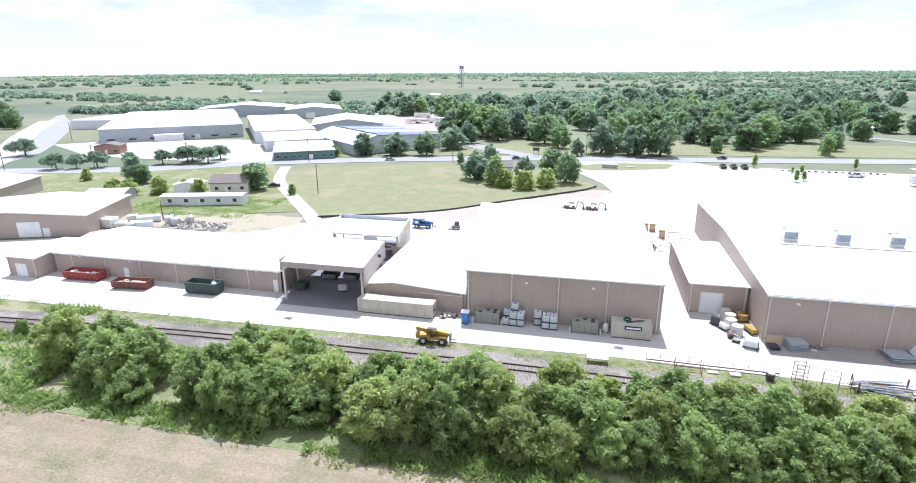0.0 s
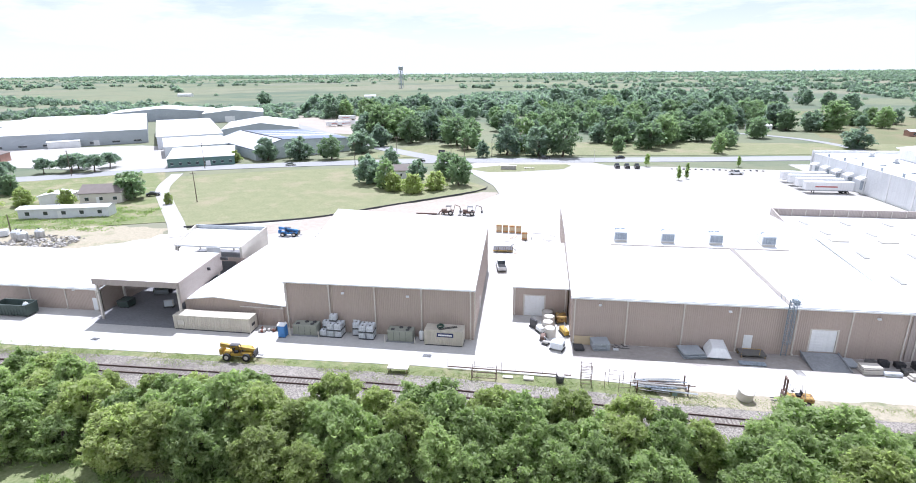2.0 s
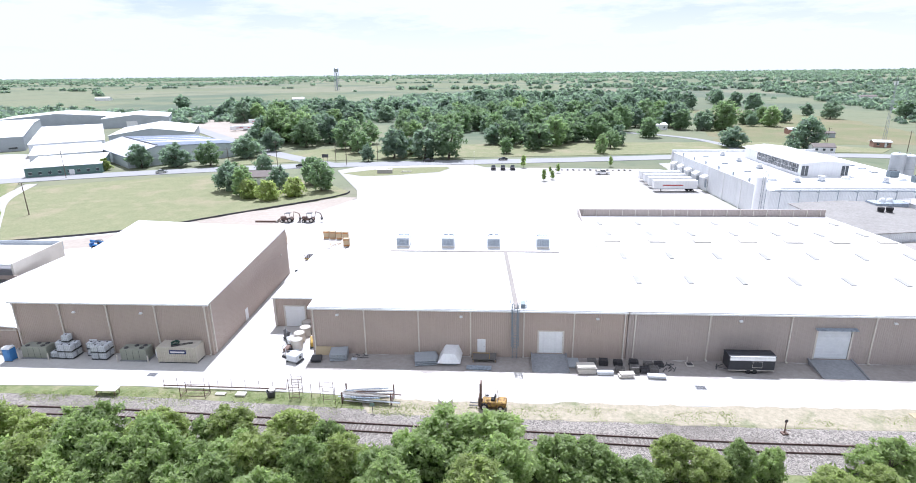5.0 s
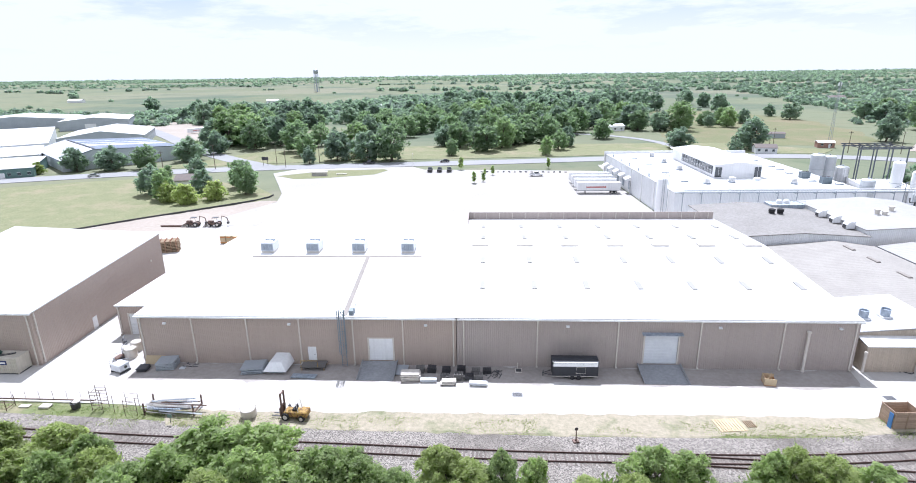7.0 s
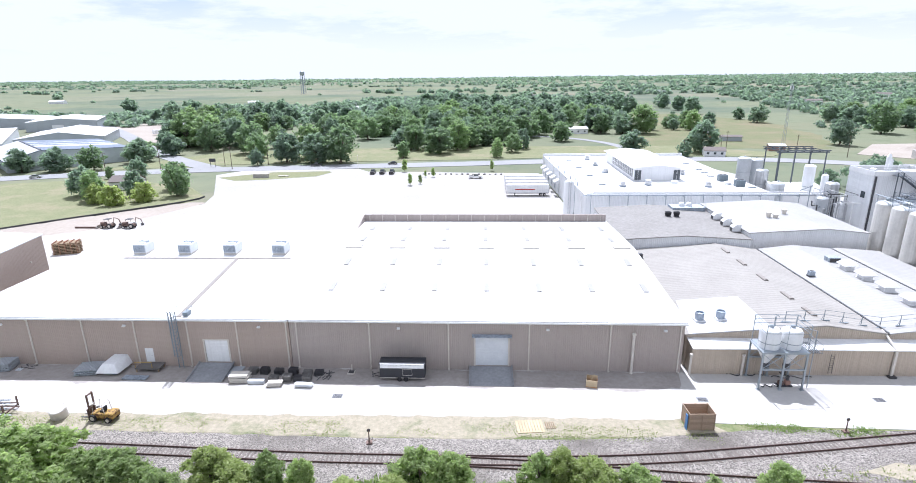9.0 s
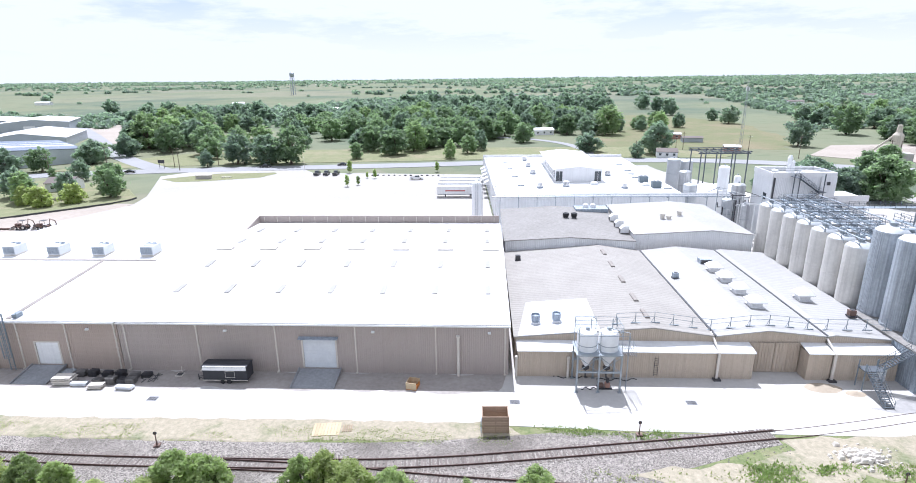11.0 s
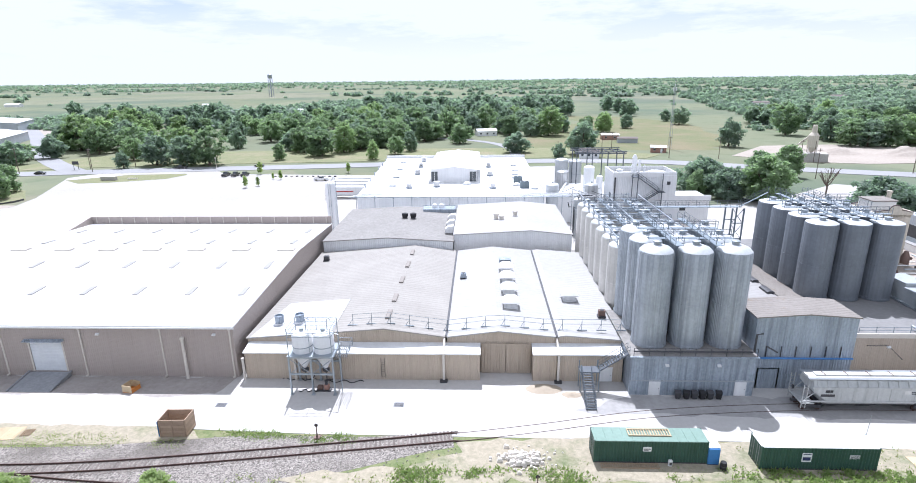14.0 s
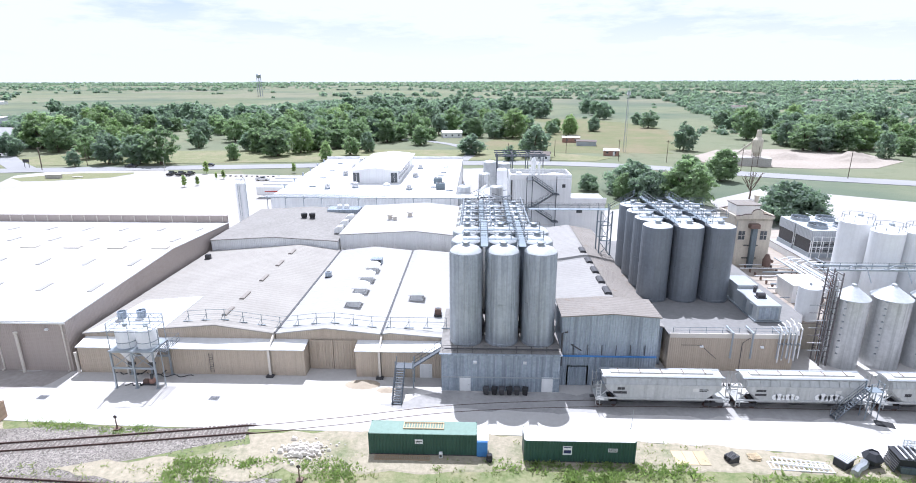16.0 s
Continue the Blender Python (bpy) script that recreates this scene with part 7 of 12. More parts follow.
for x in (-1.2, 0.6):
    part("dome", Geo().lathe(x, 0, [(0.8, 0.9), (0.8, 1.3), (0.5, 1.8), (0.1, 1.95)], 16), M_WHITE, plant, smooth=True)
part("railing", Geo().tube([(-4.0, -2.0, 0.9), (-4.0, -2.0, 1.9), (4.2, -2.0, 1.9), (4.2, -2.0, 0.9)], 0.04, 5), M_RAILING, plant)
wsilo = thing("white_silo", "tall slim white silo with a hooped ladder", "silo", 126.8, 160.2)
part("shell", Geo().lathe(0, 0, [(1.35, 0), (1.35, 13.6), (1.1, 14.0), (0.4, 14.4)], 28), M_TANKWHITE, wsilo, smooth=True)
part("ladder", Geo().box(-0.3, -1.5, 0.5, -0.24, -1.4, 14.2).box(0.24, -1.5, 0.5, 0.3, -1.4, 14.2), M_PIPE, wsilo)
part("fill_pipe", Geo().tube([(1.5, -0.4, 0.4), (1.5, -0.4, 14.8), (1.0, -0.3, 15.6), (0.2, 0, 14.5)], 0.07), M_PIPE, wsilo)
part("top_rail", Geo().tube([(1.2 * math.cos(2 * math.pi * i / 12), 1.2 * math.sin(2 * math.pi * i / 12), 15.0) for i in range(13)], 0.03, 5), M_RAILING, wsilo)

# white hall: dock doors, hoods, standing letters as plain bars, roof vents, penthouse glazing
XW = lambda y: 132.4 - (y - 166) * 0.0453
for k in range(5):
    y = 206 + 7.5 * k
    x = XW(y)
    part("dock_door", Geo().box(x - 0.12, y, 1.2, x - 0.003, y + 3.0, 4.4), M_GALV, hall_w, "grey dock door", world=True)
    part("dock_hood", Geo().along_y([(x - 0.01, 4.6), (x - 0.01, 5.9), (x - 1.9, 5.0), (x - 1.9, 4.6)], y - 0.4, y + 3.4), M_WHITE, hall_w, "white dock hood", world=True)
for k in range(6):
    x = XW(178 + 10.5 * k)
    part("roof_letter", Geo().box(x + 0.2, 178 + 10.5 * k, 9.0, x + 0.35, 179.2 + 10.5 * k, 10.2), M_GALV, hall_w, "grey bar sign on the roof edge", world=True)
for k in range(6):
    x = XW(170 + 12 * k)
    part("wall_pilaster", Geo().box(x - 0.22, 170 + 12 * k, 0, x - 0.003, 170.5 + 12 * k, 8.7), M_WHITE, hall_w, world=True)
part("rear_parapet", Geo().box(128.4, 241.25, 0, 184.4, 241.6, 10.0), M_WHITE, hall_w, world=True)
for k, (x, y) in enumerate(((144.6, 231.5), (144.9, 217), (145.3, 201.6), (145.4, 177.6), (153.4, 179.6), (170.1, 176.8), (169.7, 198.2), (169.5, 216.1))):
    hv = thing("louvred_vent", "white stacked-louvre roof vent on the white hall", "roof vent", x, y, 9.0, 9 * k, group="louvred roof vents")
    part("curb", Geo().box(-0.75, -0.75, -0.05, 0.75, 0.75, 0.4), M_GALV, hv)
    for j in range(3):
        w = 1.05 - 0.05 * j
        part("louvre", Geo().lathe(0, 0, [(w - 0.3, 0.42 + 0.36 * j), (w, 0.44 + 0.36 * j), (w, 0.52 + 0.36 * j), (w - 0.32, 0.7 + 0.36 * j)], 4 if k % 2 else 12), M_WHITE, hv)
    part("cap", Geo().lathe(0, 0, [(0.95, 1.52), (0.95, 1.58), (0.3, 1.75), (0.05, 1.78)], 12), M_WHITE, hv)
for k, (x, y) in enumerate(((178.6, 220), (178.5, 207.4), (178, 200.6), (177.6, 194.2), (182.2, 175.6), (137, 228), (138, 212), (139, 196), (140, 181))):
    hv = thing("roof_curb", "low white curb with a shallow lid on the white hall", "roof vent", x, y, 9.0, group="low roof curbs")
    part("curb", Geo().box(-1.0, -0.6, -0.05, 1.0, 0.6, 0.3), M_GALV, hv)
    part("lid", Geo().box(-1.1, -0.7, 0.303, 1.1, 0.7, 0.42, 0.03), M_WHITE, hv)
for x, y in ((162.4, 183.0), (177.3, 180.9)):
    hv = thing("dome_vent", "white domed roof vent on the white hall", "roof vent", x, y, 9.0, group="domed roof vents")
    part("dome", Geo().lathe(0, 0, [(1.15, -0.05), (1.15, 0.25), (0.95, 0.62), (0.5, 0.88), (0.05, 0.95)], 18), M_WHITE, hv, smooth=True)
    part("flange", Geo().box(-1.25, -1.25, -0.05, 1.25, 1.25, 0.08), M_GALV, hv)
for xa, xb in ((151.25, 153.2), (163.2, 165.15)):
    pane = part("end_window", Geo().box(xa, 186.9, 9.25, xb, 186.997, 12.3), M_GLASS, pent, "dark blue glazed end bay", world=True)
    part("mullion", Geo().box((xa + xb) / 2 - 0.04, 186.85, 9.25, (xa + xb) / 2 + 0.04, 186.9, 12.3), M_WHITE, pane, world=True)
for x, y in ((178.0, 186.2), (179.4, 177.6)):
    hv = thing("chiller_unit", "grey chiller unit on the white hall roof", "chiller", x, y, 9.0, group="chillers on the white hall")
    part("frame", Geo().box(-1.3, -1.0, 0, 1.3, 1.0, 1.9, 0.05), M_SLATE, hv)
    part("fan", Geo().cyl(-0.6, 0, 1.9, 2.05, 0.48, 12).cyl(0.6, 0, 1.9, 2.05, 0.48, 12), M_DARK, hv)
for k in range(12):
    y = 188.6 + 2.35 * k
    for xa, side in ((150.9, -1), (165.403, 1)):
        pane = part("window", Geo().box(xa, y, 9.9, xa + 0.097, y + 2.05, 12.5), M_GLASS, pent, "dark tall window", world=True)
        xm = xa - 0.04 if side < 0 else xa + 0.097
        part("mullion", Geo().box(xm, y + 1.0, 9.9, xm + 0.04, y + 1.06, 12.5).box(xm, y, 11.1, xm + 0.04, y + 2.05, 11.16), M_WHITE, pane, world=True)

# pipes along the roof court and down the tan wall
for k in range(5):
    hp = thing("header_pipe", "thick white insulated pipe on the roof court", "pipe", 250 + 0.75 * k, 110, 5.9, group="white header pipes")
    part("pipe", Geo().tube([(0.2 * k, -12.5, 0.2), (0.2 * k, 12.0 - k, 0.2), (2.5, 13.5 - k, 0.2), (4.0, 13.5 - k, 0.2)], 0.16 + 0.05 * (k % 2), 8), M_WHITE, hp)
    for y in (-11, -5, 1, 7):
        part("pipe_support", Geo().box(0.2 * k - 0.06, y, -1.3, 0.2 * k + 0.06, y + 0.15, 0.05), M_RUSTPIPE, hp)
for k in range(6):
    dp = thing("drop_pipe", "thin white pipe running down a tan wall", "pipe", 233.2 + 0.55 * k, 88.6, 0, group="white drop pipes")
    part("pipe", Geo().tube([(0, 0, 1.6 + 0.4 * (k % 3)), (0, 0, 6.6 + 0.3 * (k % 4)), (0.1, 0.7, 6.9 + 0.3 * (k % 4)), (0.1, 1.4, 6.9 + 0.3 * (k % 4))], 0.09, 7), M_WHITE, dp)
    part("clamp", Geo().box(-0.14, -0.1, 4.4, 0.14, 0.4, 4.55), M_PIPE, dp)
# valley gutters between the packing sheds
for x, z in ((161.5, 5.66), (176.9, 5.74)):
    part("valley_gutter", Geo().box(x - 0.16, 87.9, z - 0.3, x + 0.16, 127.2, z), M_DARK, shed_d2, "dark valley gutter", world=True)

# ---- ground marks in the yard ----
M_BINWOOD = surface("grey_brown_boards", (0.42, 0.31, 0.225), (0.3, 0.215, 0.15), 0.8, 6.0, 0.85, 0.0, 0.3, 0.6, vary=0.25)
sheet("dirt_strip", [(40, 70.8), (70, 70.4), (100, 70.2), (126, 71.2), (133, 72.6), (131, 74.6), (92, 74.45), (70, 74.05), (47, 73.75), (38, 74.4)], 0.012, M_DIRT, "trampled sandy strip beside the yard", "dirt", 0.7)
sheet("dirt_patch", [(163.6, 72.2), (166, 67.6), (172, 66.4), (186, 66.6), (198, 67.4), (212, 67.4), (222, 67.6), (236, 67.2), (240, 69.9), (224, 71.1), (209, 72.4), (196, 73.1), (180, 73.3)], 0.014, M_DIRT, "bare sandy ground round the green containers", "dirt", 0.9)
sheet("gravel_spill", [(144, 65.4), (150, 66.2), (157, 68.2), (164.5, 70.4), (170, 71.2), (172, 68.2), (166, 65.6), (160, 64.2), (150, 63.8)], 0.013, M_DIRT, "sandy gravel and weeds beside the siding", "dirt", 1.6)
sheet("dirt_bank", [(-62, 140), (-45, 153.4), (-25, 171.5), (2, 196), (9, 196), (-4, 163), (-40, 141), (-70, 128)], 0.016, M_SAND, "bare sandy bank beside the lawn", "dirt", 1.5)
sheet("junk_ground", [(-134, 112), (-100, 114), (-78, 130), (-80, 139), (-112, 141), (-140, 132)], 0.02, M_DIRT, "bare trodden ground round a scrap pile", "dirt", 1.5)
solid("drain_fence", strip(curve([(-76, 140.5), (-45.3, 153.6), (-25.3, 172), (0, 196.2), (3, 205)], 4), 0.12, -0.2, 0.5), M_DARK, "low dark silt fence along the lawn edge", "fence", "structure")
for i, (x, y) in enumerate(((6.1, 78.6), (84.1, 78.6), (132.8, 79.1), (155.8, 79.6), (-48.8, 76.9))):
    dr = thing("yard_drain", "square grey iron drain grate set in the yard", "drain", x, y, 0.0, group="yard drains")
    part("frame", Geo().box(-0.7, -0.5, -0.1, 0.7, 0.5, 0.015), M_RAMP, dr)
    for k in range(6):
        part("bar", Geo().box(-0.6, -0.42 + 0.15 * k, 0.0, 0.6, -0.34 + 0.15 * k, 0.03), M_DARK, dr)

rng = random.Random(17)


# ---- containers and boxes ----
def corrugated(L, W, H, n, d=0.06):
    """Four corrugated sides as one folded wall, standing on z = 0.15."""
    g = Geo()
    for s in (0, 1):
        y = 0.0 if s == 0 else W
        k = 1 if s == 0 else -1
        pts, x, st = [], 0.12, (L - 0.24) / n
        for i in range(n):
            pts += [(x, y), (x + st * 0.3, y), (x + st * 0.5, y + d * k), (x + st * 0.8, y + d * k)]
            x += st
        pts.append((L - 0.12, y))
        inner = [(px, y + 0.14 * k) for px, _ in (pts[-1], pts[0])]
        poly = pts + inner
        g.prism(poly if s == 0 else poly[::-1], 0.15, H - 0.1)
    return g


def container(name, label, x, y, L, W, H, side, top, rz=0.0, doors=True):
    c = thing(name, label, "container", x, y, 0, rz)
    part("corrugated_shell", corrugated(L, W, H, int(L / 0.32)), side, c)
    part("floor_frame", Geo().box(0, 0, 0.0, L, W, 0.15), M_DARK, c)
    part("roof", Geo().box(0.0, 0.0, H - 0.1, L, W, H, 0.03), top, c)
    for px in (0.0, L - 0.12):
        for py in (0.0, W - 0.12):
            part("corner_post", Geo().box(px - 0.01, py - 0.01, 0.0, px + 0.13, py + 0.13, H + 0.02), side, c)
    for k in range(12):
        part("roof_rib", Geo().box(0.3 + k * (L - 0.6) / 12, 0.1, H, 0.42 + k * (L - 0.6) / 12, W - 0.1, H + 0.025), top, c)
    part("end_wall", Geo().box(L - 0.08, 0.12, 0.15, L - 0.02, W - 0.12, H - 0.1), side, c)
    for k in range(2):
        d = part("door", Geo().box(0.0, 0.13 + k * (W / 2 - 0.12), 0.16, 0.06, W / 2 - 0.02 + k * (W / 2 - 0.1), H - 0.12), side, c)
        for yy in (0.4, 0.85):
            part("lock_rod", Geo().tube([(-0.04, 0.13 + k * (W / 2 - 0.12) + yy * 0.9, 0.2), (-0.04, 0.13 + k * (W / 2 - 0.12) + yy * 0.9, H - 0.15)], 0.025, 5), M_CAGE, d)
    return c


c1 = container("beige_container", "long beige metal container with worn roof paint", -38.1, 82.0, 13.7, 2.45, 2.6, M_BEIGEBOX, M_BEIGEBOX)
part("hatch_frame", Geo().box(0.8, -0.06, 0.9, 1.9, -0.003, 1.7), M_TRIM, c1)
part("small_sign", Geo().box(13.7, 0.7, 1.0, 13.72, 1.7, 1.5), M_INK, c1)
c2 = container("site_office", "beige site container with a navy sign on its front", 5.0, 82.0, 6.1, 2.45, 2.6, M_BEIGEBOX, M_BEIGEBOX)
sg = part("sign", Geo().box(2.0, -0.07, 1.55, 4.6, -0.003, 2.2), M_NAVY, c2, "navy sign board")
part("sign_bar", Geo().box(2.2, -0.085, 1.75, 4.4, -0.07, 2.0), M_SIGN, sg, "white writing shown as a bar")
hose = thing("coiled_hose", "green hose coiled on a container roof", "hose", 7.4, 83.2, 2.63)
part("coil", Geo().tube([((0.45 + 0.03 * (i % 7)) * math.cos(i * 0.7), (0.45 + 0.03 * (i % 7)) * math.sin(i * 0.7), 0.03 + 0.008 * i) for i in range(40)], 0.05, 5), M_GREENBOX, hose)
ladder_r = thing("roof_ladder", "aluminium ladder lying on a container roof", "ladder", 8.6, 82.9, 2.66, 25)
for y in (-0.18, 0.18):
    part("stringer", Geo().box(-1.5, y - 0.03, 0, 1.5, y + 0.03, 0.08), M_DARK, ladder_r)
for k in range(9):
    part("rung", Geo().box(-1.4 + 0.35 * k, -0.15, 0.02, -1.36 + 0.35 * k, 0.15, 0.06), M_DARK, ladder_r)
g1 = container("green_container", "long green container with faded roof, lattice rack on top", 178.5, 69.1, 12.1, 2.44, 2.75, M_GREENBOX, M_GREENTOP)
part("placard", Geo().box(5.2, -0.03, 1.5, 6.1, -0.003, 2.05), M_SIGN, g1, "white placard")
part("placard_bars", Geo().box(5.3, -0.04, 1.75, 6.0, -0.03, 1.85).box(5.3, -0.04, 1.6, 5.8, -0.03, 1.66), M_INK, g1)
g2 = container("green_container", "long green container with a sun-bleached white roof", 195.8, 68.4, 12.1, 2.44, 2.75, M_GREENBOX, M_ROOF)
part("placard", Geo().box(4.2, -0.03, 1.0, 5.2, -0.003, 2.1), M_SIGN, g2, "white placard")
part("placard_bars", Geo().box(4.3, -0.04, 1.9, 5.1, -0.03, 2.0).box(4.3, -0.04, 1.2, 5.1, -0.03, 1.6), M_NAVY, g2)
part("vent_grille", Geo().box(9.1, -0.03, 1.45, 10.1, -0.003, 1.9), M_SIGN, g2, "pale vent grille")
for k in range(5):
    part("grille_slot", Geo().box(9.15, -0.045, 1.5 + 0.08 * k, 10.05, -0.03, 1.53 + 0.08 * k), M_DARK, g2)
part("whip_mast", Geo().tube([(12.05, 2.3, 2.7), (12.2, 2.35, 5.2)], 0.03, 5), M_CAGE, g2, "thin whip mast")


def lattice(name, label, x, y, z, L, W, n, mat, rz=0.0, tilt=0.0):
    t = thing(name, label, "rack", x, y, z, rz)
    for yy in (0.0, W):
        part("long_bar", Geo().box(0, yy - 0.05, 0, L, yy + 0.05, 0.12), mat, t)
    for k in range(n):
        part("slat", Geo().box(k * (L - 0.12) / (n - 1), 0.05, 0.02, k * (L - 0.12) / (n - 1) + 0.1, W - 0.05, 0.1), mat, t)
    return t


lattice("timber_rack", "pale timber slat rack lying on a container roof", 182.3, 70.0, 2.78, 4.6, 1.1, 16, M_PALEWOOD)
lattice("timber_rack", "long weathered slat rack on the ground beside a container", 179.2, 68.2, 0.0, 6.2, 0.7, 24, M_WOOD)
bb = thing("blue_cabinet", "blue steel cabinet beside a green container", "cabinet", 191.2, 69.6)
part("body", Geo().box(-0.6, -0.7, 0.1, 0.6, 0.7, 2.0, 0.03), M_BLUE, bb)
part("roof", Geo().box(-0.7, -0.5, 2.0, 0.7, 1.6, 2.1), M_WHITE, bb)
part("plinth", Geo().box(-0.55, -0.65, 0.0, 0.55, 0.65, 0.1), M_DARK, bb)
bk = thing("black_barrel", "black plastic barrel on the ground", "barrel", 192.0, 68.3)
part("shell", Geo().lathe(0, 0, [(0.3, 0), (0.34, 0.25), (0.34, 0.7), (0.3, 0.9)], 14), M_BLACK, bk)
part("ring", Geo().lathe(0, 0, [(0.35, 0.44), (0.37, 0.46), (0.35, 0.5)], 14), M_DARK, bk)
cr = thing("meter_box", "small white meter box against a green container", "box", 186.6, 68.75)
part("body", Geo().box(-0.2, -0.15, 0, 0.2, 0.15, 0.7, 0.04), M_SIGN, cr)
part("hatch", Geo().box(-0.14, -0.17, 0.15, 0.14, -0.15, 0.5), M_DARK, cr)


# ---- liquid totes ----
def tote(x, y, z, rz):
    t = thing("liquid_tote", "white plastic liquid tote in a wire cage", "tote", x, y, z, rz, group="stacked liquid totes")
    part("pallet", Geo().box(-0.6, -0.5, 0, 0.6, 0.5, 0.14), M_DARK, t)
    b = part("bottle", Geo().box(-0.56, -0.46, 0.15, 0.56, 0.46, 1.1, 0.08), M_PLASTIC, t)
    part("cap", Geo().cyl(0, 0, 1.1, 1.16, 0.15, 10), M_DARK, b)
    for k in range(4):
        z0 = 0.25 + 0.26 * k
        part("cage_band", Geo().tube([(-0.59, -0.49, z0), (0.59, -0.49, z0), (0.59, 0.49, z0), (-0.59, 0.49, z0), (-0.59, -0.49, z0)], 0.014, 4), M_CAGE, t)
    for px, py in ((-0.59, -0.49), (0, -0.49), (0.59, -0.49), (-0.59, 0.49), (0, 0.49), (0.59, 0.49), (0.3, -0.49), (-0.3, -0.49)):
        part("cage_bar", Geo().box(px - 0.012, py - 0.012, 0.14, px + 0.012, py + 0.012, 1.12), M_CAGE, t)
    return t


for x, y, z in ((-12.0, 83.0, 0), (-10.75, 82.9, 0), (-9.5, 82.9, 0), (-9.45, 84.0, 0), (-10.7, 84.0, 0), (-10.75, 82.95, 1.17), (-9.5, 82.9, 1.17), (-9.45, 84.0, 1.17), (-11.9, 84.0, 0), (-11.8, 84.0, 1.17), (-10.7, 84.0, 1.17),
                (-10.6, 84.0, 2.34), (-5.4, 82.9, 0), (-4.1, 82.9, 0), (-5.35, 82.95, 1.17), (-4.05, 82.9, 1.17), (-5.4, 84.0, 0), (-4.1, 84.0, 0), (-5.4, 84.0, 1.17), (-4.1, 84.0, 1.17), (-6.7, 84.0, 0), (-6.7, 84.0, 1.17)):
    tote(x + rng.uniform(-0.06, 0.06), y, z, rng.uniform(-4, 4))


def pad_unit(x, y):
    u = thing("pad_cooler", "squat khaki cooling unit with roof grilles on a pad", "cooling unit", x, y, 0, group="khaki cooling units")
    part("pad", Geo().box(-0.2, -0.15, 0, 4.3, 2.0, 0.15), M_RAMP, u)
    b = part("housing", Geo().box(0, 0, 0.15, 4.1, 1.85, 1.95, 0.06), M_KHAKI, u)
    for k in range(3):
        part("seam", Geo().box(1.0 + k, -0.02, 0.25, 1.04 + k, -0.003, 1.85), M_DARK, b)
    for px, py in ((0.8, 0.5), (2.0, 1.3), (3.2, 0.6), (3.3, 1.4)):
        part("roof_grille", Geo().cyl(px, py, 1.95, 2.05, 0.32, 12), M_DARK, b)
    for px in (-0.35, 4.5):
        part("bollard", Geo().lathe(px, -0.35, [(0.1, 0), (0.1, 1.1), (0.06, 1.17)], 10), M_TRIM, u)


pad_unit(-17.1, 82.4)
pad_unit(-1.1, 82.3)
lt = thing("portable_toilet", "blue portable toilet with a white roof", "toilet", -18.6, 81.9)
part("cabin", Geo().box(-0.6, -0.6, 0.05, 0.6, 0.6, 2.05, 0.05), M_BLUE, lt)
part("roof", Geo().along_x([(-0.65, 2.05), (0.65, 2.05), (0.5, 2.25), (0, 2.32), (-0.5, 2.25)], -0.65, 0.65), M_WHITE, lt)
part("door", Geo().box(-0.4, -0.64, 0.12, 0.4, -0.6, 1.9), M_BLUE, lt)
part("vent", Geo().cyl(0.4, 0.4, 2.2, 2.5, 0.06, 8), M_WHITE, lt)
part("skid", Geo().box(-0.65, -0.6, 0, 0.65, -0.4, 0.05).box(-0.65, 0.4, 0, 0.65, 0.6, 0.05), M_DARK, lt)
gt = thing("gas_tank", "small upright white gas tank by a wall", "gas tank", 4.2, 83.6)
part("shell", Geo().lathe(0, 0, [(0.4, 0.1), (0.45, 0.3), (0.45, 1.3), (0.3, 1.55), (0.08, 1.62)], 18), M_WHITE, gt, smooth=True)
part("collar", Geo().cyl(0, 0, 1.55, 1.75, 0.16, 10), M_CAGE, gt)
part("foot_ring", Geo().cyl(0, 0, 0, 0.12, 0.35, 14), M_DARK, gt)
jk = thing("scrap_heap", "small heap of scrap bags and hoses beside a container", "scrap", -22.0, 83.2)
for k in range(12):
    a = rng.uniform(0, 6)
    part("lump", Geo().lathe(rng.uniform(-1.3, 1.3), rng.uniform(-0.8, 0.8), [(0.2, 0), (0.35, 0.15), (0.3, 0.35), (0.1, 0.5)], 7), rng.choice((M_DARK, M_SCRAP, M_RUSTRED, M_TRIM)), jk)


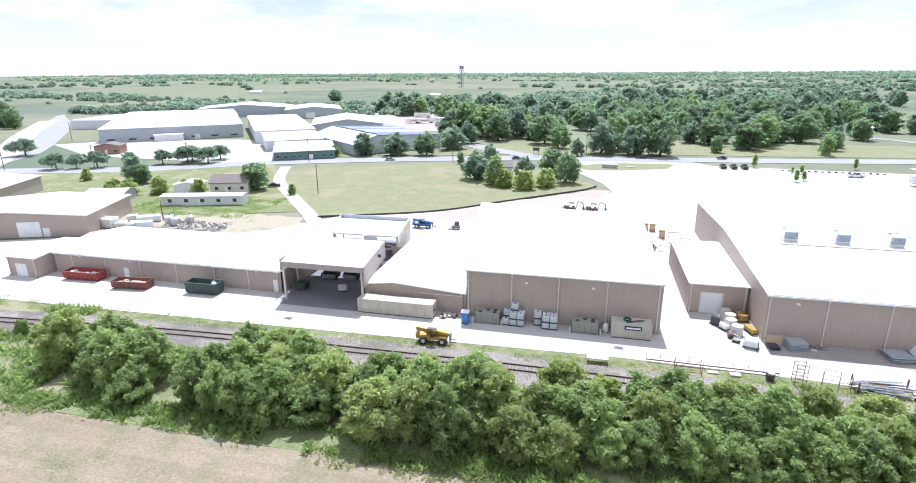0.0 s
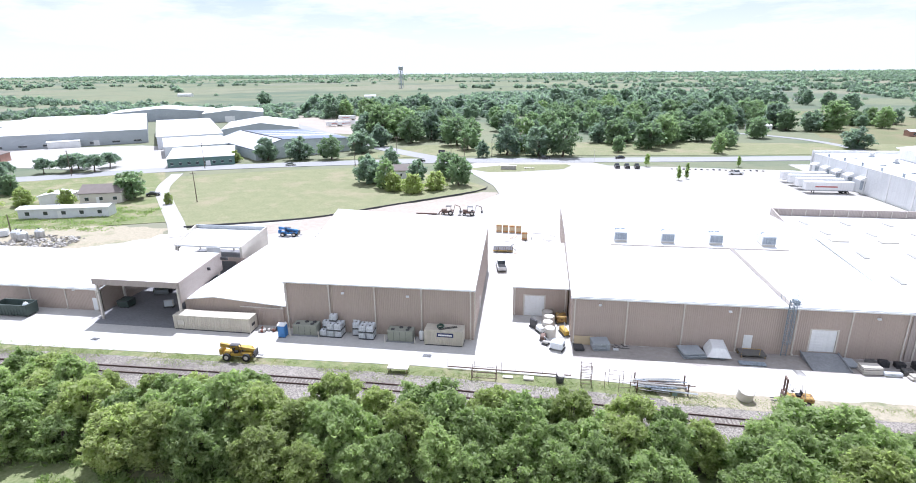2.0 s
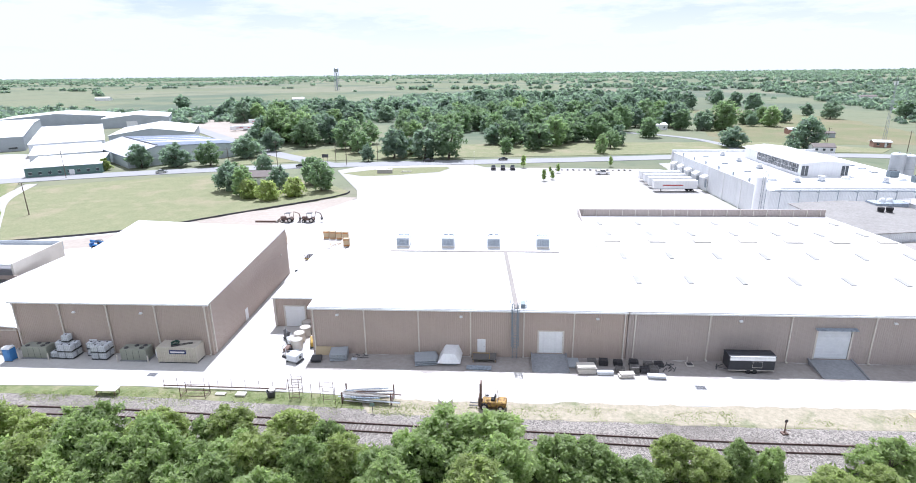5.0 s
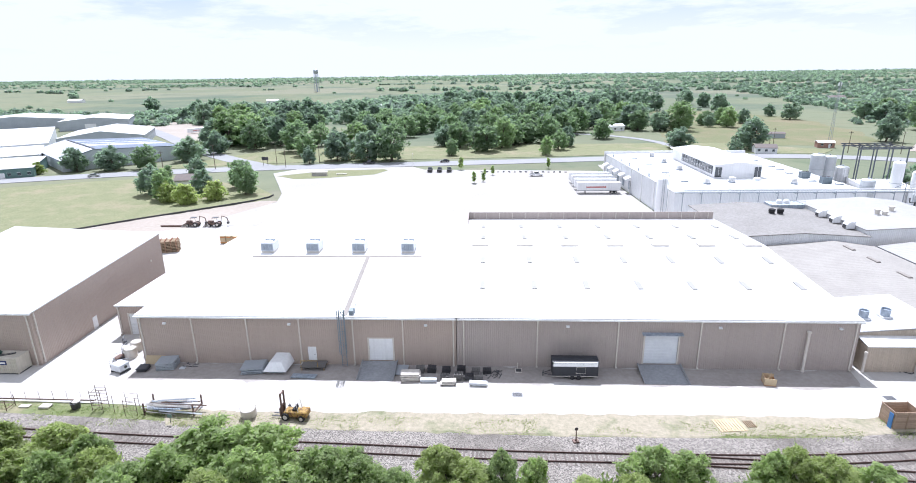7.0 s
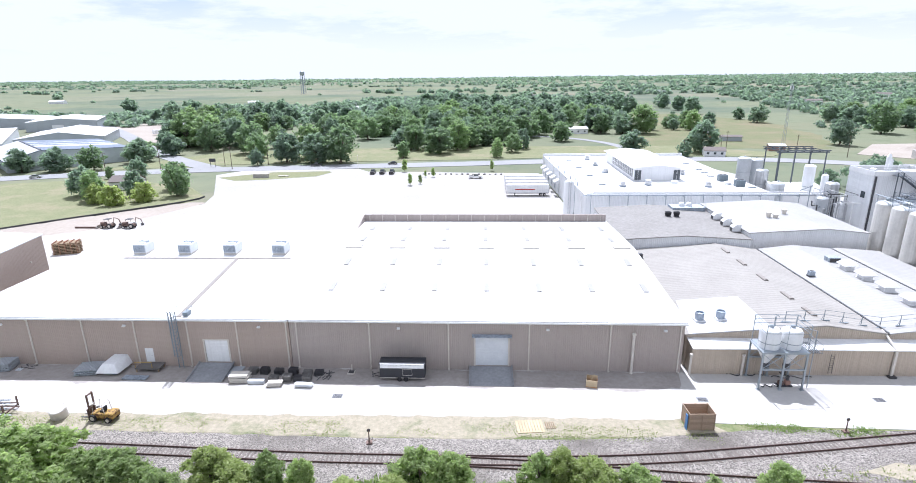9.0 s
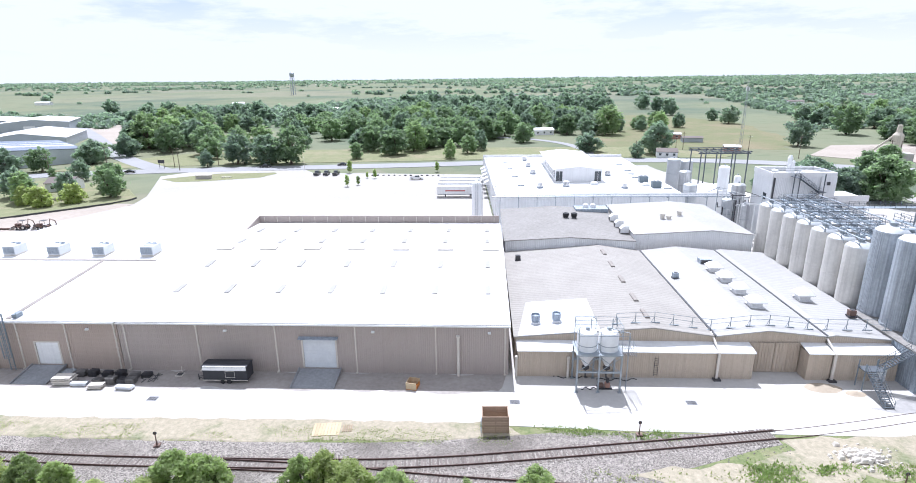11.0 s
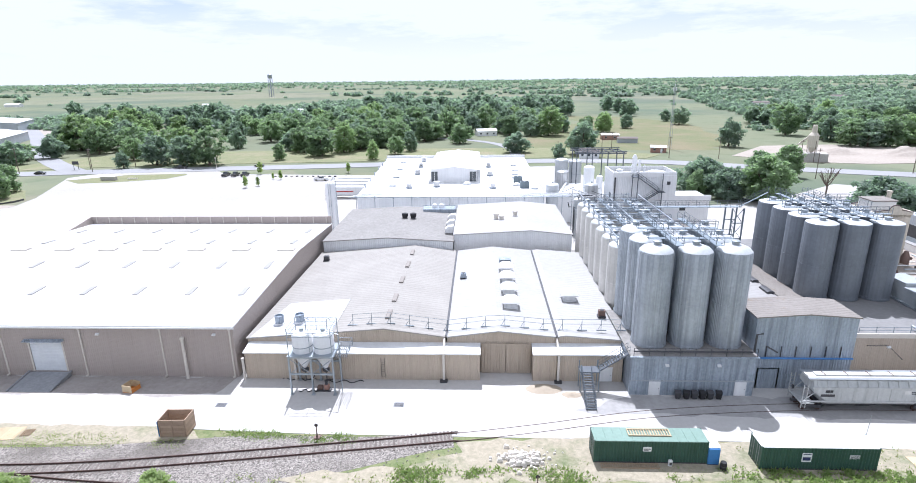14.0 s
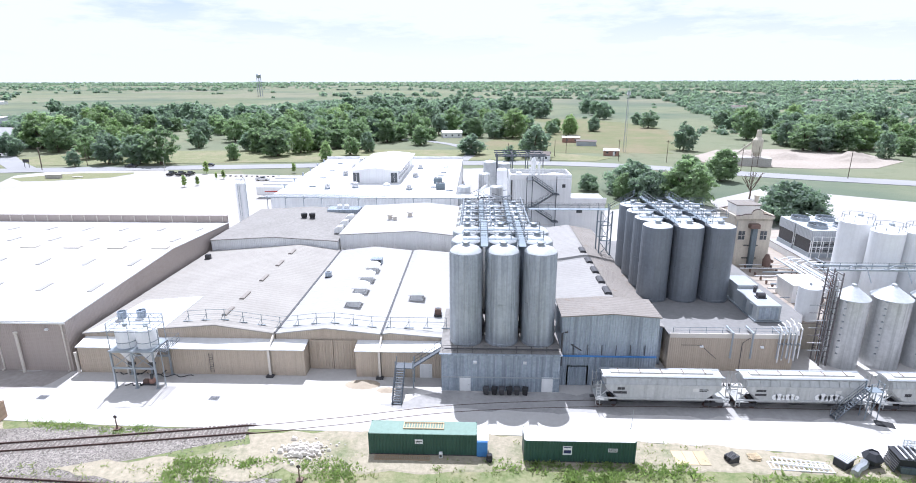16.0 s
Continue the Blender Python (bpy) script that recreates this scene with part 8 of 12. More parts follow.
# ---- roll-off bins ----
def rolloff(label, x, y, rz, L, H, mat, fill):
    b = thing("roll_off_bin", label, "skip", x, y, 0, rz, group="roll-off bins")
    W = 2.35
    part("floor", Geo().box(-L / 2, -W / 2, 0.3, L / 2, W / 2, 0.4), mat, b)
    for s in (-1, 1):
        sd = part("side", Geo().add([(-L / 2, s * (W / 2 - 0.05), 0.3), (L / 2, s * (W / 2 - 0.05), 0.3), (L / 2, s * (W / 2 + 0.05), H), (-L / 2, s * (W / 2 + 0.05), H),
                                    (-L / 2, s * (W / 2 + 0.03), 0.3), (L / 2, s * (W / 2 + 0.03), 0.3), (L / 2, s * (W / 2 + 0.13), H), (-L / 2, s * (W / 2 + 0.13), H)],
                                   [(3, 2, 1, 0), (4, 5, 6, 7), (0, 1, 5, 4), (1, 2, 6, 5), (2, 3, 7, 6), (3, 0, 4, 7)]), mat, b)
        for k in range(int(L / 0.62)):
            xx = -L / 2 + 0.3 + 0.62 * k
            part("rib", Geo().box(xx, s * (W / 2 + 0.1) - 0.06, 0.3, xx + 0.12, s * (W / 2 + 0.1) + 0.1, H), mat, sd)
        part("top_rail", Geo().box(-L / 2, s * (W / 2 + 0.1) - 0.09, H, L / 2, s * (W / 2 + 0.1) + 0.09, H + 0.12), mat, b)
    for s in (-1, 1):
        part("end", Geo().box(s * L / 2 - 0.06, -W / 2, 0.3, s * L / 2 + 0.06, W / 2, H + 0.1), mat, b)
    for k in (-1, 1):
        part("runner", Geo().box(-L / 2, k * 0.5 - 0.08, 0.12, L / 2, k * 0.5 + 0.08, 0.3), M_DARK, b)
        for xx in (-L / 2 + 0.5, L / 2 - 0.5):
            part("roller", Geo().disc_y(xx, k * 0.9, 0.14, 0.14, 0.2, 10), M_DARK, b)
    for k in range(fill):
        w, h, d = rng.uniform(0.3, 1.1), rng.uniform(0.1, 0.35), rng.uniform(0.3, 0.9)
        px, py = rng.uniform(-L / 2 + 0.7, L / 2 - 0.7), rng.uniform(-0.7, 0.7)
        part("debris", Geo().add([(px + sx * w / 2 + rng.uniform(-.1, .1), py + sy * d / 2, H * 0.62 + sz * h + rng.uniform(-.1, .15)) for sz in (0, 1) for sx, sy in ((-1, -1), (1, -1), (1, 1), (-1, 1))],
                                 [(3, 2, 1, 0), (4, 5, 6, 7), (0, 1, 5, 4), (1, 2, 6, 5), (2, 3, 7, 6), (3, 0, 4, 7)]), rng.choice((M_SCRAP, M_TRIM, M_PALEWOOD, M_WHITE)), b)
    if fill:
        part("fill", Geo().box(-L / 2 + 0.1, -W / 2 + 0.1, 0.41, L / 2 - 0.1, W / 2 - 0.1, H * 0.6), M_SCRAP, b)


rolloff("red roll-off bin half full of pale scrap", -99.8, 84.9, 2, 8.2, 1.7, M_RED, 16)
rolloff("rusted red-brown roll-off bin full of boards", -86.3, 83.0, 6, 7.4, 1.5, M_RUSTRED, 18)
rolloff("dark green roll-off bin, nearly empty", -70.6, 83.9, 1, 6.6, 2.2, M_BINGREEN, 0)
part_bag = thing("white_bulk_bag", "white bulk bag standing in a green bin", "bag", -68.6, 84.1, 0.42)
part("bag", Geo().lathe(0, 0, [(0.5, 0), (0.62, 0.4), (0.58, 1.3), (0.35, 1.75), (0.1, 1.9)], 10), M_PLASTIC, part_bag, smooth=True)
part("strap", Geo().tube([(-0.4, 0, 1.6), (-0.2, 0, 2.05), (0.2, 0, 2.05), (0.4, 0, 1.6)], 0.04, 5), M_TRIM, part_bag)


# ---- pallets, sheets, timber along the main hall ----
def pallet(x, y, z, rz, mat=M_WOOD):
    p = thing("pallet", "weathered grey timber pallet in a stack", "pallet", x, y, z, rz, group="stacked pallets")
    for k in range(3):
        part("bearer", Geo().box(-0.6, -0.5 + 0.45 * k, 0.02, 0.6, -0.4 + 0.45 * k, 0.11), mat, p)
    for k in range(6):
        part("slat", Geo().box(-0.6 + 0.22 * k, -0.5, 0.11, -0.48 + 0.22 * k, 0.5, 0.14), mat, p)
    return p


for x, y, n, mt in ((72.0, 84.3, 6, M_DARK), (74.1, 84.2, 5, M_DARK), (76.3, 84.0, 7, M_DARK), (78.4, 83.9, 5, M_GREYWOOD), (76.0, 82.3, 7, M_GREYWOOD), (74.0, 82.3, 5, M_GREYWOOD), (77.5, 82.4, 5, M_DARK), (78.8, 82.4, 6, M_GREYWOOD), (70.3, 84.2, 6, M_GREYWOOD), (80.0, 84.2, 4, M_DARK)):
    for k in range(n):
        pallet(x, y, 0.145 * k, rng.uniform(-6, 6), mt)


def stack(name, label, x, y, w, d, n, h, mat, rz=0.0, jitter=0.12):
    s = thing(name, label, "stack", x, y, 0, rz)
    part("bearer", Geo().box(-w / 2 + 0.1, -d / 2, 0, -w / 2 + 0.2, d / 2, 0.1).box(w / 2 - 0.2, -d / 2, 0, w / 2 - 0.1, d / 2, 0.1), M_WOOD, s)
    for k in range(n):
        jx, jy = rng.uniform(-jitter, jitter), rng.uniform(-jitter, jitter)
        part("sheet", Geo().box(-w / 2 + jx, -d / 2 + jy, 0.1 + h * k, w / 2 + jx, d / 2 + jy, 0.1 + h * k + h * 0.7), mat, s)


stack("panel_stack", "stack of pale bagged panels", 69.2, 82.2, 2.6, 1.5, 7, 0.15, M_TRIM, 4)
stack("panel_stack", "low white wrapped bundle", 71.8, 81.5, 2.3, 0.7, 3, 0.16, M_PLASTIC, 2)
stack("panel_stack", "grey wrapped bundle beside pallet stacks", 74.6, 80.9, 2.0, 0.9, 4, 0.15, M_TRIM, 5)
stack("panel_stack", "white wrapped bundle on bearers", 78.8, 80.9, 2.4, 0.8, 3, 0.16, M_PLASTIC, -3)
stack("sheet_stack", "stack of blue-grey roofing sheets in the shade", 45.7, 84.3, 3.2, 2.8, 8, 0.09, M_GREYBLUE, 8, 0.35)
stack("sheet_stack", "flat bundle of grey sheets on the ground", 53.6, 82.4, 3.6, 1.0, 2, 0.09, M_GALV, -2)
stack("sheet_stack", "dark bundle of sheets beside a ramp", 67.6, 84.2, 1.6, 2.6, 3, 0.08, M_GREYBLUE, 0)
stack("steel_rack", "blue-grey flat steel rack stacked by a wall", 32.2, 84.7, 2.6, 2.4, 5, 0.24, M_GREYBLUE, 8, 0.05)
stack("board_stack", "low dark stack of boards", 28.9, 83.8, 1.4, 1.6, 4, 0.1, M_DARK, 6)
ob_ = thing("plywood_sheet", "orange-brown plywood sheet leaning on a wall", "plywood", 29.8, 85.7)
part("sheet", Geo().add([(-1.5, -0.35, 0), (1.5, -0.35, 0), (1.5, 0.1, 1.25), (-1.5, 0.1, 1.25), (-1.5, -0.3, 0), (1.5, -0.3, 0), (1.5, 0.15, 1.25), (-1.5, 0.15, 1.25)],
                        [(0, 1, 2, 3), (7, 6, 5, 4), (0, 4, 5, 1), (1, 5, 6, 2), (2, 6, 7, 3), (3, 7, 4, 0)]), M_PALEWOOD, ob_)
hd = thing("metal_hood", "large white sheet-metal hood standing on the ground", "hood", 49.2, 84.2)
part("base", Geo().box(-1.0, -0.9, 0, 1.0, 0.9, 0.5), M_GALV, hd)
part("hood", Geo().add([(-1.7, -1.5, 0.5), (1.7, -1.5, 0.5), (1.9, 2.2, 0.5), (-1.5, 2.2, 0.5), (-0.9, -0.8, 1.7), (0.9, -0.8, 1.7), (1.3, 1.9, 1.9), (-0.7, 1.9, 1.9)],
                       [(3, 2, 1, 0), (4, 5, 6, 7), (0, 1, 5, 4), (1, 2, 6, 5), (2, 3, 7, 6), (3, 0, 4, 7)]), M_WHITE, hd)
cl = thing("ground_scrap", "dark scrap strips lying on the concrete", "scrap", 34.6, 85.0)
for k in range(9):
    a = rng.uniform(0, 3)
    x, y = rng.uniform(-1.2, 1.6), rng.uniform(-0.8, 0.8)
    part("strip", Geo().tube([(x, y, 0.06), (x + math.cos(a), y + math.sin(a) * 0.6, 0.09)], 0.05, 5), M_DARK, cl)
part("rag", Geo().box(-0.4, -1.0, 0, 0.4, -0.4, 0.12), M_PLASTIC, cl)
cl2 = thing("ground_scrap", "dark tangle of frames beside the pallets", "scrap", 81.0, 83.4)
for k in range(14):
    a = rng.uniform(0, 3)
    x, y = rng.uniform(-1.3, 1.3), rng.uniform(-1.0, 1.0)
    part("strip", Geo().tube([(x, y, 0.05), (x + math.cos(a) * 0.9, y + math.sin(a) * 0.6, rng.uniform(0.05, 0.5))], 0.06, 5), M_DARK, cl2)
tr = thing("enclosed_trailer", "black enclosed box trailer with a pale roof edge", "trailer", 92.4, 83.6)
part("body", Geo().box(-3.2, -1.05, 0.55, 3.2, 1.05, 2.55, 0.08), M_TARP, tr)
part("roof", Geo().along_x([(-1.1, 2.55), (1.1, 2.55), (1.0, 2.72), (0, 2.85), (-1.0, 2.72)], -3.25, 3.25), M_TARP, tr)
part("roof_edge", Geo().along_x([(-1.12, 2.1), (-1.06, 2.1), (-1.0, 2.76), (-1.08, 2.74)], -3.1, 3.1), M_WHITE, tr, "white side strip")
wn_ = part("hatch", Geo().box(0.1, -1.09, 1.0, 1.4, -1.05, 1.95), M_TARP, tr)
part("hatch_frame", Geo().tube([(0.1, -1.09, 1.0), (1.4, -1.09, 1.0), (1.4, -1.09, 1.95), (0.1, -1.09, 1.95), (0.1, -1.09, 1.0)], 0.035, 4), M_TRIM, wn_)
for xx in (-0.4, 0.5):
    for s in (-1, 1):
        part("wheel", Geo().disc_y(xx, s * 1.0, 0.34, 0.34, 0.22, 16), M_BLACK, tr)
part("fender", Geo().box(-0.9, -1.12, 0.66, 1.0, -1.0, 0.78), M_DARK, tr)
part("drawbar", Geo().tube([(-3.2, -0.7, 0.5), (-4.5, 0, 0.45), (-3.2, 0.7, 0.5)], 0.06, 5), M_DARK, tr)
part("jack", Geo().box(-4.45, -0.06, 0.0, -4.33, 0.06, 0.9), M_DARK, tr)
part("bottom_rail", Geo().box(-3.2, -1.08, 0.5, 3.2, -1.0, 0.58), M_TRIM, tr)
vb = thing("floor_vent", "small square floor vent box by a wall", "vent", 84.6, 84.7)
part("frame", Geo().box(-0.5, -0.5, 0, 0.5, 0.5, 0.15), M_TRIM, vb)
part("grate", Geo().box(-0.4, -0.4, 0.15, 0.4, 0.4, 0.18), M_DARK, vb)
part("pipe", Geo().cyl(-0.1, 0.8, 0, 0.9, 0.08, 8), M_TRIM, vb)
wb = thing("open_crate", "small orange-brown open timber crate", "crate", 118.9, 82.4, 0, -12)
for a in ((-0.75, -0.8, 0.75, -0.74), (-0.75, 0.74, 0.75, 0.8), (-0.75, -0.74, -0.69, 0.74)):
    part("board", Geo().box(a[0], a[1], 0.08, a[2], a[3], 1.05), M_PALEWOOD, wb)
part("base", Geo().box(-0.75, -0.8, 0, 0.75, 0.8, 0.08), M_ORANGE, wb)
part("front_board", Geo().box(0.69, -0.74, 0.08, 0.75, 0.74, 0.6), M_ORANGE, wb)
part("offcut", Geo().tube([(-0.4, -0.3, 0.2), (0.3, 0.4, 1.4)], 0.06, 4), M_PALEWOOD, wb)
bx = thing("timber_bin", "tall weathered timber bin, open on top, blue end", "crate", 130.1, 73.6, 0, 2)
part("floor", Geo().box(-1.55, -1.1, 0, 1.55, 1.1, 0.12), M_BINWOOD, bx)
for s in (-1, 1):
    for k in range(6):
        part("board", Geo().box(-1.6, s * 1.1 - 0.04, 0.12 + 0.36 * k, 1.6, s * 1.1 + 0.04, 0.45 + 0.36 * k), M_BINWOOD, bx)
        part("end_board", Geo().box(s * 1.55 - 0.04, -1.05, 0.12 + 0.36 * k, s * 1.55 + 0.04, 1.05, 0.45 + 0.36 * k), M_BINWOOD, bx)
    for xx in (-1.5, 0, 1.5):
        part("post", Geo().box(xx - 0.05, s * 1.18 - 0.04, 0, xx + 0.05, s * 1.18 + 0.04, 2.3), M_BINWOOD, bx)
part("blue_panel", Geo().box(-1.78, -1.1, 0.0, -1.71, -0.5, 2.0), M_BLUE, bx, "blue sheet leaning at one end")
mat_ = thing("timber_mat", "pale timber boards laid flat on sandy ground", "boards", 109.6, 72.6, 0.0, 6)
for k in range(9):
    part("board", Geo().box(-1.7 + 0.37 * k, -1.25, 0.015, -1.38 + 0.37 * k, 1.25, 0.08), M_PALEWOOD, mat_)
for k in range(5):
    part("loose_board", Geo().box(1.9 + 0.25 * k, -0.7, 0.02, 2.0 + 0.25 * k, 0.6, 0.16), M_WOOD, mat_)
lm = thing("timber_mat", "pale plywood sheets laid on sandy ground", "boards", 214.6, 69.6)
for k in range(3):
    part("sheet", Geo().box(-2.1 + 1.25 * k, -1.2, 0.02, -0.9 + 1.25 * k, 1.1, 0.07), M_PALEWOOD, lm)
for k in range(5):
    pallet(218.7, 69.3, 0.145 * k, 12 + 4 * k, M_DARK)
for k in range(2):
    pallet(221.4, 69.8, 0.145 * k, -20 + 30 * k, M_PALEWOOD)
cg = lattice("ladder_rack", "white ladder racking lying in the grass", 222.4, 68.0, 0.0, 6.5, 1.2, 14, M_WHITE, -4)
lattice("ladder_rack", "white ladder racking lying askew in the grass", 223.0, 68.8, 0.15, 5.5, 1.0, 12, M_WHITE, -9)
bm_ = thing("black_tub", "black six-sided plastic tub standing on a frame", "tub", 233.5, 69.0, 0, 15)
part("shell", Geo().lathe(0, 0, [(0.75, 0.35), (1.05, 0.8), (1.3, 1.35), (1.2, 1.5), (0.72, 2.15), (0.66, 2.15), (0.6, 1.95), (0.05, 1.9)], 6), M_TARP, bm_)
part("frame", Geo().box(-0.9, -0.7, 0.0, 0.9, 0.7, 0.35), M_DARK, bm_)
bm_.scale = (0.8, 0.8, 0.8)
bm2 = thing("slatted_crate", "dark crate with a pale slatted lid", "crate", 230.5, 68.9, 0, 28)
part("body", Geo().box(-1.1, -0.85, 0.0, 0.9, 0.85, 1.15, 0.08), M_TARP, bm2)
for k in range(7):
    part("slat", Geo().box(-0.95 + 0.31 * k, -0.95, 1.16 + 0.05 * k, -0.77 + 0.31 * k, 0.95, 1.24 + 0.05 * k), M_PLASTIC, bm2, "pale slat")
part("bearer", Geo().box(-1.0, -0.9, 1.1, 1.15, -0.75, 1.16), M_DARK, bm2)
bm2.scale = (0.78, 0.78, 0.85)
cone_ = thing("crumpled_duct", "crumpled grey metal duct lying in weeds", "scrap", 231.7, 68.0, 0, 35)
part("duct", Geo().tube([(-1.3, 0, 0.3), (-0.4, 0.1, 0.42), (0.5, -0.05, 0.5), (1.2, 0.1, 0.62)], 0.42, 7), M_CAGE, cone_)
bm3 = thing("stacked_bins", "stack of black plastic bins under slatted pallets", "bins", 237.8, 68.4, 0, -8)
for k in range(2):
    z = 0.05 + 0.95 * k
    w = 1.9 + 0.3 * k
    part("bin", Geo().add([(-w, -1.0, z), (w, -1.0, z), (w, 1.0, z), (-w, 1.0, z), (-w - 0.25, -1.2, z + 0.9), (w + 0.25, -1.2, z + 0.9), (w + 0.25, 1.2, z + 0.9), (-w - 0.25, 1.2, z + 0.9)],
                          [(3, 2, 1, 0), (4, 5, 6, 7), (0, 1, 5, 4), (1, 2, 6, 5), (2, 3, 7, 6), (3, 0, 4, 7)]), (M_SLATE, M_TARP)[k], bm3)
for k in range(13):
    part("slat", Geo().box(-1.9 + 0.31 * k, -1.1, 2.0, -1.74 + 0.31 * k, 1.1, 2.1), (M_PLASTIC, M_DARK)[k % 2], bm3)
for k in range(6):
    part("end_slat", Geo().box(-2.75 + 0.06 * k, -1.1, 0.25 + 0.24 * k, -2.6 + 0.06 * k, 1.0, 0.37 + 0.24 * k), M_DARK, bm3)
for k in range(5):
    part("upright", Geo().box(-1.2 + 0.32 * k, 0.9, 2.1, -1.1 + 0.32 * k, 0.98, 3.1), M_PLASTIC, bm3)
for z in (2.35, 2.65, 2.95):
    part("cross_slat", Geo().box(-1.3, 0.82, z, 0.3, 0.9, z + 0.1), M_PLASTIC, bm3)

# rubble, sand, concrete rings
rb = Geo()
for k in range(420):
    a, d = rng.uniform(0, 6.3), abs(rng.gauss(0, 1.1))
    x, y, s = 171.0 + 1.5 * d * math.cos(a), 69.3 + 0.9 * d * math.sin(a), rng.uniform(0.05, 0.12) * rng.choice((1, 1, 1.6, 2.4, 3.4))
    z = max(0.0, 0.55 - 0.3 * d) * rng.random()
    rb.add([(x - s, y - s * 0.7, z), (x + s, y - s * 0.6, z), (x + s * 0.8, y + s, z), (x - s * 0.9, y + s * 0.8, z), (x - s * 0.5, y - s * 0.4, z + s), (x + s * 0.5, y - s * 0.5, z + s * 1.1), (x + s * 0.4, y + s * 0.5, z + s * 0.8), (x - s * 0.5, y + s * 0.5, z + s)],
           [(4, 5, 6, 7), (0, 1, 5, 4), (1, 2, 6, 5), (2, 3, 7, 6), (3, 0, 4, 7)])
solid("rubble_heap", rb, M_TRIM, "heap of broken pale concrete on sandy ground", "rubble", "stuff")
for label, cx, cy, rx, ry, h in (("low heap of pale sand spilled in the yard", 174.8, 83.6, 2.8, 1.5, 0.7), ("flat heap of sand beside a gate", 178.3, 82.3, 1.7, 1.0, 0.35)):
    g = Geo()
    ng = 18
    g.v = [(cx + rx * (2 * i / ng - 1), cy + ry * (2 * j / ng - 1), max(-0.06, -0.05 + h * max(0.0, 1 - math.hypot(2 * i / ng - 1, 2 * j / ng - 1)) ** 1.3 * (1 + 0.3 * noise.noise(Vector((i * 0.5, j * 0.5, cx))))) ) for j in range(ng + 1) for i in range(ng + 1)]
    g.f = [(j * (ng + 1) + i, j * (ng + 1) + i + 1, (j + 1) * (ng + 1) + i + 1, (j + 1) * (ng + 1) + i) for j in range(ng) for i in range(ng)]
    solid("sand_heap", g, M_HEAP, label, "sand", "stuff", smooth=True)


def ring(x, y, r, h, label, tilt=0.0):
    t = thing("concrete_ring", label, "pipe ring", x, y, group="concrete rings")
    t.matrix_basis = pose(x, y, 0.12 if tilt else 0, tilt, 0, 20)
    PLACE[t] = t.matrix_basis.copy()
    part("shell", Geo().lathe(0, 0, [(r, 0), (r, h), (r - 0.1, h), (r - 0.1, 0.06)], 28), M_TRIM, t)
    # Black disc paints the shade down inside the hollow ring.
    part("floor", Geo().cyl(0, 0, 0.0, 0.06, r - 0.11, 24), M_DARK, t, "dark disc for the shaded inside of the ring")
    part("rim", Geo().lathe(0, 0, [(r + 0.003, h - 0.12), (r + 0.03, h - 0.1), (r + 0.03, h - 0.02), (r + 0.003, h)], 28), M_TRIM, t)


ring(49.5, 73.0, 0.98, 1.35, "pale concrete ring tilted on the yard edge", 14)
for x, y in ((24.2, 94.0), (24.5, 92.0), (24.2, 89.9), (24.6, 87.6)):
    ring(x, y, 0.92, 1.5, "grey concrete ring standing beside the annex")

